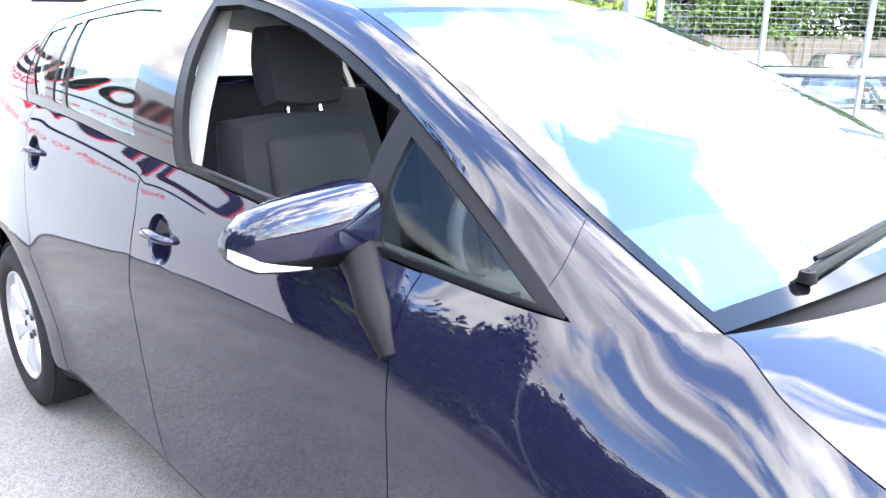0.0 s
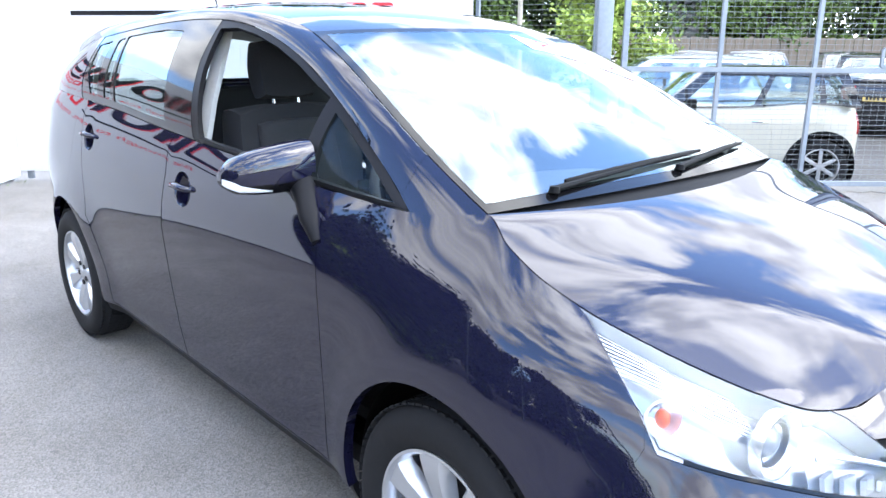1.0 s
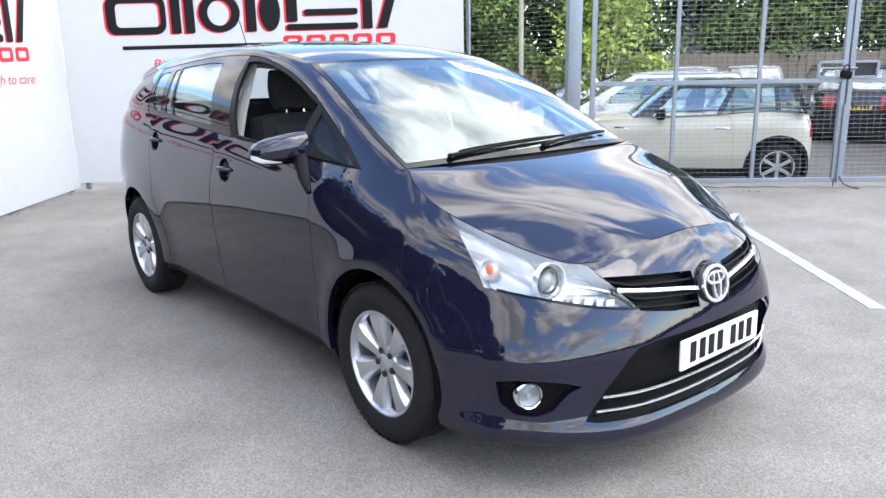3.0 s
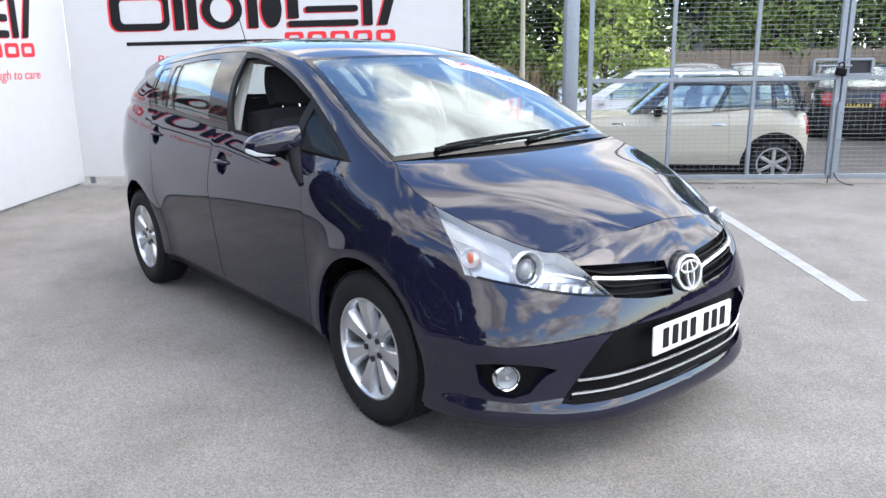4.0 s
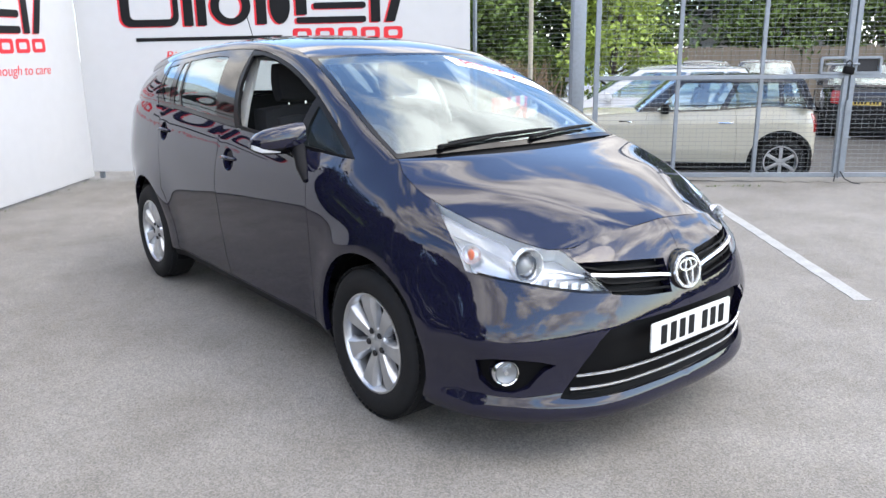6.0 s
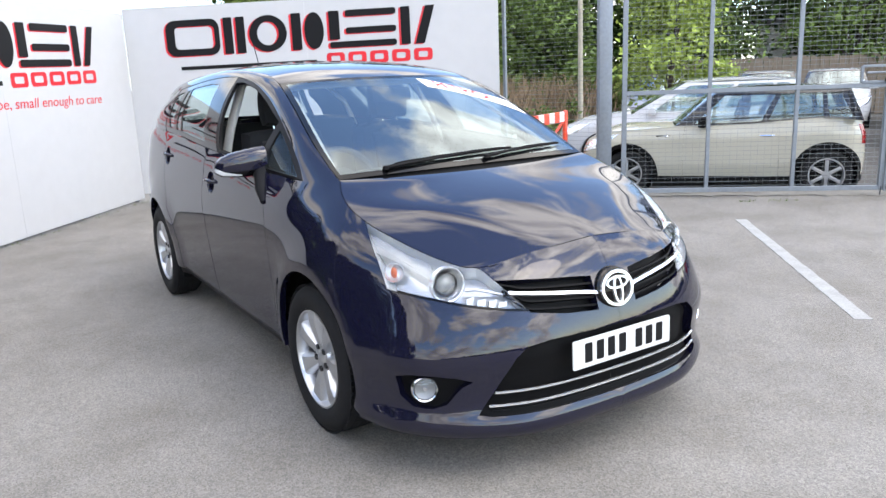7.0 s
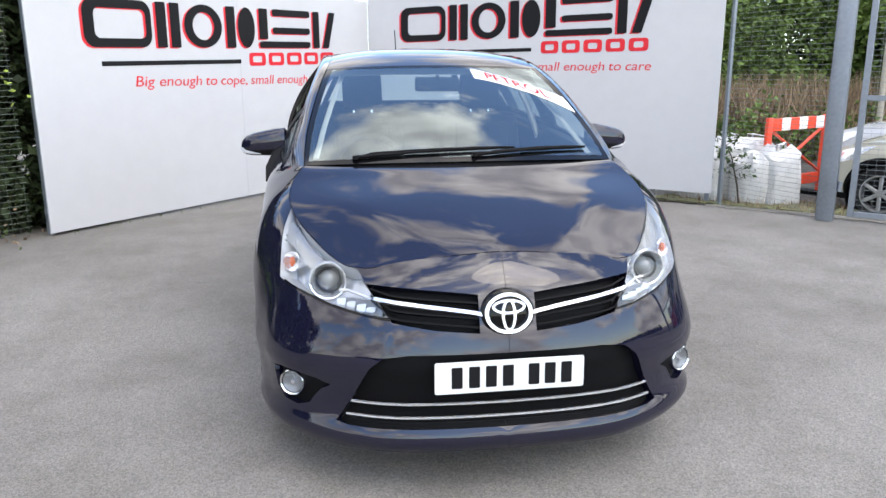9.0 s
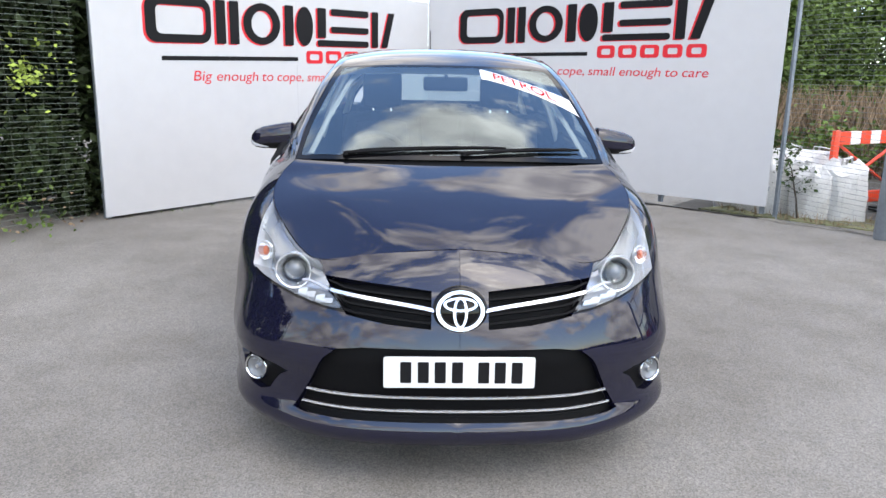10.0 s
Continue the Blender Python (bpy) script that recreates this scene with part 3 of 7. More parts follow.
# ---- curves and patches for bodywork ----
class Spline:
    """A smooth curve through knots: natural cubic, or (soft=False) one that never overshoots."""

    def __init__(self, t, p, soft=True):
        self.memo = {}
        self.t = np.array(t, float)
        self.p = np.array(p, float).reshape(len(t), -1)
        h = np.diff(self.t)[:, None]
        d = np.diff(self.p, axis=0) / h
        n = len(t)
        if soft and n > 2:
            a = np.zeros((n, n))
            r = np.zeros_like(self.p)
            a[0, 0], a[0, 1], r[0] = 2, 1, 3 * d[0]
            a[-1, -1], a[-1, -2], r[-1] = 2, 1, 3 * d[-1]
            for i in range(1, n - 1):
                a[i, i - 1], a[i, i], a[i, i + 1] = h[i, 0], 2 * (h[i - 1, 0] + h[i, 0]), h[i - 1, 0]
                r[i] = 3 * (h[i, 0] * d[i - 1] + h[i - 1, 0] * d[i])
            self.m = np.linalg.solve(a, r)
        else:
            m = np.zeros_like(self.p)
            m[0], m[-1] = d[0], d[-1]
            for i in range(1, n - 1):
                w1, w2 = 2 * h[i, 0] + h[i - 1, 0], h[i, 0] + 2 * h[i - 1, 0]
                for c in range(self.p.shape[1]):
                    if d[i - 1, c] * d[i, c] > 0:
                        m[i, c] = (w1 + w2) / (w1 / d[i - 1, c] + w2 / d[i, c])
            self.m = m

    def __call__(self, x):
        hit = self.memo.get(x)
        if hit is not None:
            return hit
        key = x
        x = min(max(x, self.t[0]), self.t[-1])
        i = min(max(int(np.searchsorted(self.t, x)) - 1, 0), len(self.t) - 2)
        h = self.t[i + 1] - self.t[i]
        u = (x - self.t[i]) / h
        v = ((1 + 2 * u) * (1 - u) ** 2 * self.p[i] + u * (1 - u) ** 2 * h * self.m[i]
             + u * u * (3 - 2 * u) * self.p[i + 1] + u * u * (u - 1) * h * self.m[i + 1])
        v = tuple(float(q) for q in v)
        v = v if len(v) > 1 else v[0]
        self.memo[key] = v
        return v


def smooth(a, b, x):
    t = min(1, max(0, (x - a) / (b - a)))
    return t * t * (3 - 2 * t)


def inside(poly, x, y):
    hit = False
    n = len(poly)
    for i in range(n):
        x0, y0 = poly[i]
        x1, y1 = poly[i - 1]
        if (y0 > y) != (y1 > y) and x < (x1 - x0) * (y - y0) / (y1 - y0) + x0:
            hit = not hit
    return hit


def dense(poly, step):
    out = []
    for (x0, y0), (x1, y1) in zip(poly, poly[1:] + poly[:1]):
        n = max(1, int(math.hypot(x1 - x0, y1 - y0) / step))
        out += [(x0 + (x1 - x0) * k / n, y0 + (y1 - y0) * k / n) for k in range(n)]
    return out


class Patch:
    """A surface S(u, v) over a rectangle, cut along polygons into named regions."""

    def __init__(self, surf, us, vs, regions, step=0.02, sign=1):
        from mathutils.geometry import delaunay_2d_cdt
        self.surf, self.sign = surf, sign
        u0, u1, v0, v1 = us[0], us[-1], vs[0], vs[-1]
        polys, pts, edges = [], [], []
        for name, poly in regions:
            q = dense([(min(max(x, u0), u1), min(max(y, v0), v1)) for x, y in poly], step)
            polys.append((name, [(min(max(x, u0), u1), min(max(y, v0), v1)) for x, y in poly]))
            k = len(pts)
            pts += q
            edges += [(k + i, k + (i + 1) % len(q)) for i in range(len(q))]
        cut = np.array(pts) if pts else np.zeros((0, 2))
        su, sv = (u1 - u0) / (len(us) - 1), (v1 - v0) / (len(vs) - 1)
        for i, u in enumerate(us):
            for j, v in enumerate(vs):
                edge = i in (0, len(us) - 1) or j in (0, len(vs) - 1)
                if not edge and len(cut):
                    near = np.min(((cut[:, 0] - u) / su) ** 2 + ((cut[:, 1] - v) / sv) ** 2)
                    if near < 0.12:
                        continue
                pts.append((u, v))
        verts, _, faces, *_ = delaunay_2d_cdt([Vector(p) for p in pts], edges, [], 0, 1e-5, False)
        self.uv = [(v.x, v.y) for v in verts]
        self.pos = [Vector(surf(u, v)) for u, v in self.uv]
        e = 1e-3
        self.nor = []
        for u, v in self.uv:
            a, b = max(u - e, u0), min(u + e, u1)
            c, d = max(v - e, v0), min(v + e, v1)
            du = Vector(surf(b, v)) - Vector(surf(a, v))
            dv = Vector(surf(u, d)) - Vector(surf(u, c))
            n = du.cross(dv) * sign
            self.nor.append(n.normalized() if n.length > 1e-12 else Vector((0, 0, 1)))
        self.cls = {}
        for f in faces:
            cx = sum(self.uv[i][0] for i in f) / len(f)
            cy = sum(self.uv[i][1] for i in f) / len(f)
            name = "rest"
            for nm, poly in polys:
                if inside(poly, cx, cy):
                    name = nm
                    break
            a, b, c = (self.pos[i] for i in f[:3])
            g = (b - a).cross(c - a)
            if g.length < 1e-10:
                continue
            if g.dot(self.nor[f[0]] + self.nor[f[1]] + self.nor[f[2]]) < 0:
                f = f[::-1]
            self.cls.setdefault(name, []).append(tuple(f))

    def edges(self):
        """Neighbouring vertices, both ways."""
        pairs = {(min(a, b), max(a, b)) for fs in self.cls.values() for f in fs for a, b in zip(f, f[1:] + f[:1])}
        e = np.array(sorted(pairs))
        return np.concatenate([e, e[:, ::-1]])

    def emit(self, cls, name, mat, parent, mirror=False, gap=0.0018, rim=0.012, lift=0.0, label="", back=False):
        """One region as a mesh with a folded rim along its border and the true normals of the surface."""
        tris = self.cls.get(cls, [])
        if not tris:
            return None
        idx, co, no = {}, [], []
        middle = {i for f in tris for i in f if abs(self.pos[i].x) < 1e-5}

        count, inward = {}, {}
        for f in tris:
            c = (self.pos[f[0]] + self.pos[f[1]] + self.pos[f[2]]) / 3
            for k in range(3):
                a, b = f[k], f[(k + 1) % 3]
                key = (min(a, b), max(a, b))
                count[key] = count.get(key, 0) + 1
                inward[key] = (a, b, c)
        shift = {}
        border = [(inward[k]) for k, n in count.items() if n == 1]
        for a, b, c in border:
            mid = (self.pos[a] + self.pos[b]) / 2
            d = self.pos[b] - self.pos[a]
            w = c - mid
            if d.length > 1e-9:
                w = w - d * (w.dot(d) / d.length_squared)
            if w.length > 1e-9:
                w.normalize()
            for i in (a, b):
                shift[i] = shift.get(i, Vector()) + w

        def at(i):
            p = self.pos[i] + self.nor[i] * lift
            if i in shift and gap and i not in middle:
                s = shift[i]
                if s.length > 1e-6:
                    p = p + s.normalized() * gap
            if i in middle:
                p.x = 0.0
            return p

        faces = []
        for sx in ((1, -1) if mirror is None else ((-1,) if mirror else (1,))):
            def P(v):
                return Vector((v.x * sx, v.y, v.z))

            for f in tris:
                g = []
                for i in f:
                    key = i if i in middle else (i, sx)
                    if key not in idx:
                        idx[key] = len(co)
                        co.append(P(at(i)))
                        n = Vector((0 if i in middle else self.nor[i].x, self.nor[i].y, self.nor[i].z)).normalized()
                        no.append(P(-n if back else n))
                    g.append(idx[key])
                faces.append(g[::-1] if ((sx < 0) != back) else g)
            if rim:
                for a, b, c in border:
                    if a in middle and b in middle:
                        continue
                    pa, pb = at(a), at(b)
                    qa, qb = pa - self.nor[a] * rim, pb - self.nor[b] * rim
                    n = (pb - pa).cross(qa - pa)
                    out = (pa + pb) / 2 - c
                    if n.dot(out) < 0:
                        n = -n
                    n = n.normalized() if n.length > 1e-9 else self.nor[a]
                    k = len(co)
                    co += [P(pa), P(pb), P(qb), P(qa)]
                    no += [P(n)] * 4
                    g = [k, k + 1, k + 2, k + 3]
                    if ((co[k + 1] - co[k]).cross(co[k + 3] - co[k])).dot(P(n)) < 0:
                        g = g[::-1]
                    faces.append(g)
        me = bpy.data.meshes.new(name)
        me.from_pydata([tuple(v) for v in co], [], faces)
        me.update()
        me.shade_smooth()
        me.normals_split_custom_set_from_vertices([tuple(v) for v in no])
        me.materials.append(mat)
        ob = new(name, me)
        ob.parent = parent
        if mat in (WINDSCREEN, SIDE_CLEAR, TINTED, CLEAR):
            ob.visible_shadow = False
        if label:
            ob["label"] = label
        return ob


def soften(patches, ties=(), rounds=14, weight=None):
    """Evens out the normals of neighbouring surfaces, so that the gloss runs over them without ripples."""
    base, nor, pairs, w = 0, [], [], []
    start = []
    for p in patches:
        start.append(base)
        pairs.append(p.edges() + base)
        nor += [tuple(n) for n in p.nor]
        w += [weight(p, i) if weight else 0.5 for i in range(len(p.nor))]
        base += len(p.nor)
    for (pa, ia), (pb, ib) in ties:
        a, b = start[pa] + ia, start[pb] + ib
        pairs.append(np.array([(a, b), (b, a)] * 3))
    e, n, w = np.concatenate(pairs), np.array(nor), np.array(w)[:, None]
    deg = np.bincount(e[:, 0], minlength=base)[:, None].clip(1)
    for _ in range(rounds):
        m = np.stack([np.bincount(e[:, 0], n[e[:, 1], c], base) for c in range(3)], 1) / deg
        n = n * (1 - w) + m * w
        n /= np.linalg.norm(n, axis=1, keepdims=True).clip(1e-9)
    for p, k in zip(patches, start):
        p.nor = [Vector(v) for v in n[k:k + len(p.nor)]]


# ---- the dark blue car: nose towards -y, front axle at y = 0 ----
HALF_PLAN = [(0, -0.935), (0.25, -0.925), (0.42, -0.896), (0.56, -0.833), (0.68, -0.747), (0.782, -0.635), (0.848, -0.51), (0.878, -0.39),
             (0.891, -0.22), (0.895, 0.0), (0.893, 0.5), (0.891, 1.2), (0.889, 2.0), (0.882, 2.6), (0.862, 3.0), (0.82, 3.28),
             (0.72, 3.44), (0.5, 3.52), (0.25, 3.545), (0, 3.55)]


def plan_curve():
    pts = [(-HALF_PLAN[1][0], HALF_PLAN[1][1])] + HALF_PLAN + [(-HALF_PLAN[-2][0], HALF_PLAN[-2][1])]
    t = [0.0]
    for a, b in zip(pts, pts[1:]):
        t.append(t[-1] + math.hypot(b[0] - a[0], b[1] - a[1]))
    t = [x - t[1] for x in t]
    return Spline(t, pts), t[-2]


PLAN, S_END = plan_curve()


def s_of_x(x):
    lo, hi = 0.0, 1.15
    for _ in range(40):
        mid = (lo + hi) / 2
        lo, hi = (mid, hi) if PLAN(mid)[0] < x else (lo, mid)
    return lo


def s_of_y(y):
    lo, hi = 0.3, S_END - 0.3
    for _ in range(40):
        mid = (lo + hi) / 2
        lo, hi = (mid, hi) if PLAN(mid)[1] < y else (lo, mid)
    return lo


def front_edge(x):
    f = x / 0.455
    q = f * f
    return (x, -0.77 + 0.055 * q, 0.853 - 0.048 * q * (0.45 + 0.55 * q) + 0.009 * math.exp(-(x / 0.12) ** 2))


_t = [(s_of_x(x), front_edge(x)) for x in (0.0, 0.06, 0.12, 0.2, 0.3, 0.4, 0.455)]
_t += [(s_of_x(0.545), (0.525, -0.672, 0.803)), (s_of_x(0.64), (0.589, -0.590, 0.825)), (s_of_x(0.73), (0.645, -0.49, 0.860)),
       (s_of_x(0.795), (0.700, -0.385, 0.904)), (s_of_y(-0.42), (0.738, -0.280, 0.946)), (s_of_y(-0.30), (0.752, -0.175, 0.987)),
       (s_of_y(-0.19), (0.738, -0.065, 1.032)), (s_of_y(-0.08), (0.696, 0.045, 1.079)), (s_of_y(0.04), (0.748, 0.130, 1.073)), (s_of_y(0.16), (0.792, 0.210, 1.070)),
       (s_of_y(0.43), (0.817, 0.43, 1.079)), (s_of_y(0.8), (0.828, 0.8, 1.102)), (s_of_y(1.15), (0.830, 1.15, 1.124)),
       (s_of_y(1.55), (0.826, 1.55, 1.145)), (s_of_y(2.13), (0.806, 2.13, 1.178)), (s_of_y(2.5), (0.796, 2.5, 1.192)),
       (s_of_y(2.9), (0.78, 2.9, 1.205)), (s_of_y(3.2), (0.745, 3.17, 1.21)), (s_of_y(3.4), (0.68, 3.33, 1.205)),
       (S_END - 0.45, (0.42, 3.42, 1.20)), (S_END, (0, 3.44, 1.20))]
TOP = Spline([a for a, _ in _t], [b for _, b in _t], soft=False)
NOSE_OUT = Spline([0.16, 0.19, 0.215, 0.24, 0.262, 0.285, 0.34, 0.42, 0.47, 0.51, 0.55, 0.60, 0.75, 0.9], [0.06, 0.010, -0.006, -0.009, 0.001, 0.016, 0.022, 0.013, 0.001, 0.002, 0.010, 0.024, 0.070, 0.12])
SIDE_OUT = Spline([0.16, 0.23, 0.28, 0.33, 0.42, 0.52, 0.66, 0.78, 0.86, 0.93, 1.0, 1.1, 1.25], [0.10, 0.060, 0.044, 0.036, 0.030, 0.023, 0.012, 0.004, 0.0, 0.002, 0.010, 0.028, 0.06])
_sh = [(0, 0.55), (s_of_x(0.42), 0.55), (s_of_x(0.67), 0.60), (s_of_x(0.80), 0.66), (s_of_y(-0.35), 0.71), (s_of_y(-0.1), 0.76),
       (s_of_y(0.1), 0.80), (s_of_y(0.4), 0.86), (s_of_y(1.2), 1.00), (s_of_y(2.2), 1.05), (s_of_y(3.0), 1.08), (S_END, 1.08)]
SHOULDER = Spline([a for a, _ in _sh], [b for _, b in _sh], soft=False)
_bt = [(0, 0.185), (s_of_x(0.6), 0.185), (s_of_y(-0.4), 0.20), (s_of_y(0.4), 0.215), (s_of_y(2.3), 0.225), (S_END, 0.25)]
BOTTOM = Spline([a for a, _ in _bt], [b for _, b in _bt], soft=False)
S_SIDE = s_of_y(-0.16)


ROUND = 0.10


def round_off(p, t, dist):
    """Sinks a point near the seam of fender and pillar, so that the crease becomes a soft roll."""
    if 0 < t < 1 and dist < ROUND:
        r = 0.009 * math.sin(math.pi * t) * (1 - dist / ROUND) ** 2
        n = shoulder_normal(t)
        return (p[0] - n.x * r, p[1] - n.y * r, p[2] - n.z * r)
    return p


def shoulder_normal(t):
    """From the window corner (t = 0) to the bonnet hinge (t = 1)."""
    return Vector((0.86, -0.12, 0.48)).lerp(Vector((0.56, -0.36, 0.74)), min(1, max(0, t))).normalized()


def tub(s, w):
    p = tub_plain(s, w)
    return round_off(p, (S2 - s) / (S2 - S1), (TOP(s)[2] - p[2]) * 1.2)


def tub_plain(s, w):
    z0, zt, zs = BOTTOM(s), TOP(s), SHOULDER(s)
    z = z0 + w * (zt[2] - z0)
    px, py = PLAN(s)
    e = 1e-3
    ax, ay = PLAN(s - e)
    bx, by = PLAN(s + e)
    tx, ty = bx - ax, by - ay
    n = math.hypot(tx, ty)
    ox, oy = ty / n, -tx / n
    f = 1 - smooth(S_TURN, S_SIDE, s)

    def base(zz):
        hip = (0.03 + 0.05 * smooth(1.2, 2.4, py)) * smooth(0.35, 0.62, zz)
        off = f * NOSE_OUT(zz) + (1 - f) * SIDE_OUT(zz + hip * (1 - f))
        off -= 0.022 * math.exp(-((s - S_CORNER) / 0.20) ** 2) * smooth(0.17, 0.32, zz) * (1 - smooth(0.40, 0.70, zz))
        if py > -0.6:
            for yc in (0.0, 2.78):
                r = math.hypot(py - yc, zz - 0.335)
                off -= 0.030 * math.exp(-((r - 0.380) / 0.085) ** 2) * (1 - smooth(0.72, 0.92, zz))
        return px - ox * off, py - oy * off

    if z <= zs:
        x, y = base(z)
        return (x, y, z)
    x0, y0 = base(zs)
    k = 0.72
    z1 = zs + k * (zt[2] - zs)
    a, b, c = zs - 2 * z1 + zt[2], 2 * (z1 - zs), zs - z
    t = -c / b if abs(a) < 1e-9 else (-b + math.sqrt(max(0, b * b - 4 * a * c))) / (2 * a)
    t = min(1, max(0, t))
    e = 0.004
    xb, yb = base(zs - e)
    lean = (z1 - zs) / e
    ease = 0.5 + 0.5 * f
    x1, y1 = x0 + (x0 - xb) * lean * ease, y0 + (y0 - yb) * lean * ease
    return ((1 - t) ** 2 * x0 + 2 * t * (1 - t) * x1 + t * t * zt[0],
            (1 - t) ** 2 * y0 + 2 * t * (1 - t) * y1 + t * t * zt[1], z)


S_TURN = s_of_y(-0.56)
S_CORNER = s_of_x(0.76)
S1, S2 = s_of_y(-0.08), s_of_y(0.16)


def to_w(s, z):
    z0 = BOTTOM(s)
    return (z - z0) / (TOP(s)[2] - z0)


def sz(pts, step=0.03):
    """Points (s, z) as (s, w), with straight lines in (s, z)."""
    out = []
    for (a, za), (b, zb) in zip(pts, pts[1:] + pts[:1]):
        n = max(1, int(math.hypot(b - a, zb - za) / step))
        for k in range(n):
            s, z = a + (b - a) * k / n, za + (zb - za) * k / n
            out.append((s, to_w(s, z)))
    return out


def ys(pts):
    return [(s_of_y(y), z) for y, z in pts]


def xs(pts):
    return [(s_of_x(x), z) for x, z in pts]


ARCH_R = 0.380


def arch(yc, zc=0.338, r=ARCH_R):
    return ys([(yc + r * math.cos(radians(a)), zc + r * math.sin(radians(a))) for a in range(-60, 241, 6)])


_top_run = [(s, TOP(s)[2] + 0.02) for s in np.linspace(s_of_y(-0.40), s_of_x(0.52), 14)]
HEADLIGHT = xs([(0.405, 0.655), (0.50, 0.664), (0.62, 0.682), (0.72, 0.703)]) + ys([(-0.525, 0.733), (-0.49, 0.80), (-0.45, 0.87)]) + _top_run + xs([(0.49, 0.765), (0.45, 0.712)])
GRILLE = xs([(0.10, 0.735), (0.10, 0.612), (0.25, 0.625), (0.40, 0.65), (0.45, 0.71), (0.485, 0.762), (0.36, 0.757), (0.2, 0.745)])
INTAKE = [(-0.1, 0.545)] + xs([(0.34, 0.545), (0.43, 0.533), (0.475, 0.495), (0.54, 0.38), (0.598, 0.282), (0.55, 0.274)]) + [(-0.1, 0.274)]
FOG = xs([(0.812, 0.426), (0.775, 0.440), (0.72, 0.440), (0.66, 0.430), (0.612, 0.412), (0.645, 0.392), (0.668, 0.362), (0.69, 0.325), (0.73, 0.306), (0.778, 0.311), (0.806, 0.350)])
FRONT_DOOR = ys([(0.485, 1.3), (0.478, 0.80), (0.50, 0.45), (0.515, 0.285), (1.50, 0.285), (1.535, 0.42), (1.545, 0.80), (1.50, 1.0), (1.47, 1.3)])
_ra = [(2.78 + 0.465 * math.cos(radians(a)), 0.338 + 0.465 * math.sin(radians(a))) for a in range(186, 130, -6)]
REAR_DOOR = ys([(1.47, 1.3), (1.50, 1.0), (1.545, 0.80), (1.535, 0.42), (1.50, 0.285), (2.29, 0.285)] + _ra + [(2.46, 0.82), (2.50, 1.0), (2.52, 1.3)])
BUMPER = [(-0.1, 0.0), (s_of_y(-0.37), 0.0), (s_of_y(-0.395), 0.50), (s_of_y(-0.44), 0.64), (s_of_y(-0.50), 0.74), (s_of_y(-0.5), 1.2), (-0.1, 1.2)]
SILL = ys([(0.30, 0.0), (0.30, 0.277), (2.5, 0.277), (2.5, 0.0)])
def cup(yc, zc, r=0.056):
    return ys([(yc + r * 1.1 * math.cos(radians(a)), zc + r * math.sin(radians(a))) for a in range(0, 360, 15)])


REGIONS = [("hole", sz(cup(1.345, 0.968))), ("hole", sz(cup(2.40, 1.045))), ("hole", sz(arch(0.0))), ("hole", sz(arch(2.78))), ("headlight", sz(HEADLIGHT)), ("hole_grille", sz(GRILLE)), ("hole_intake", sz(INTAKE)),
           ("hole_fog", sz(FOG)), ("front_door", sz(FRONT_DOOR)), ("rear_door", sz(REAR_DOOR)), ("sill", sz(SILL)), ("bumper", sz(BUMPER)),
           ("fender", sz(ys([(-0.55, 0.0), (0.52, 0.0), (0.50, 0.45), (0.478, 0.80), (0.485, 1.3), (-0.55, 1.3)])))]

# greenhouse: window line D and roof edge E, matched knot by knot
_D = [(0.792, 0.210, 1.071), (0.748, 0.365, 1.152), (0.697, 0.652, 1.310), (0.656, 0.915, 1.422), (0.623, 1.26, 1.511), (0.612, 1.65, 1.540),
      (0.616, 2.1, 1.527), (0.628, 2.5, 1.495), (0.628, 2.9, 1.455), (0.59, 3.3, 1.395)]
_E = [(0.696, 0.045, 1.080), (0.683, 0.300, 1.205), (0.636, 0.625, 1.363), (0.596, 0.868, 1.463), (0.558, 1.16, 1.538), (0.54, 1.65, 1.580),
      (0.54, 2.1, 1.575), (0.54, 2.5, 1.555), (0.535, 2.9, 1.525), (0.515, 3.27, 1.482)]
K = [k / 9 for k in range(10)]
D_K, E_K = Spline(K, _D), Spline(K, _E)
S_DLO, S_COWL = s_of_y(0.16), s_of_y(-0.08)


def rail(k, w):
    d, e = D_K(k), E_K(k)
    p = [i + (j - i) * w for i, j in zip(d, e)]
    b = 0.020 * 4 * w * (1 - w) * smooth(0.0, 0.10, k)
    p = [p[0] + b * 0.8, p[1], p[2] + b * 0.6]
    g = 1 - smooth(0.0, 0.09, k)
    if g > 0:
        d0, e0 = D_K(0), E_K(0)
        t = TOP(S_DLO + (S_COWL - S_DLO) * w)
        p = [q + g * (u - (i + (j - i) * w)) for q, u, i, j in zip(p, t, d0, e0)]
    return round_off(p, w, k * 2.2)


CAR_POSE = Matrix.Translation((0, -0.9, 0)) @ Matrix.Rotation(-0.009, 4, "Z") @ Matrix.Translation((0, 0.9, 0))
car = thing("car", "dark metallic blue five-door family car, freshly cleaned, driver's window open", "car", at=CAR_POSE)
_us = sorted(set([S_END * k / 190 for k in range(191)]))
TUB = Patch(tub, _us, [k / 44 for k in range(45)], REGIONS, 0.018)


RAIL = Patch(rail, [k / 120 for k in range(121)], [k / 10 for k in range(11)], [("foot", [(0, 0), (0.052, 0), (0.10, 1), (0, 1)])], 0.02)


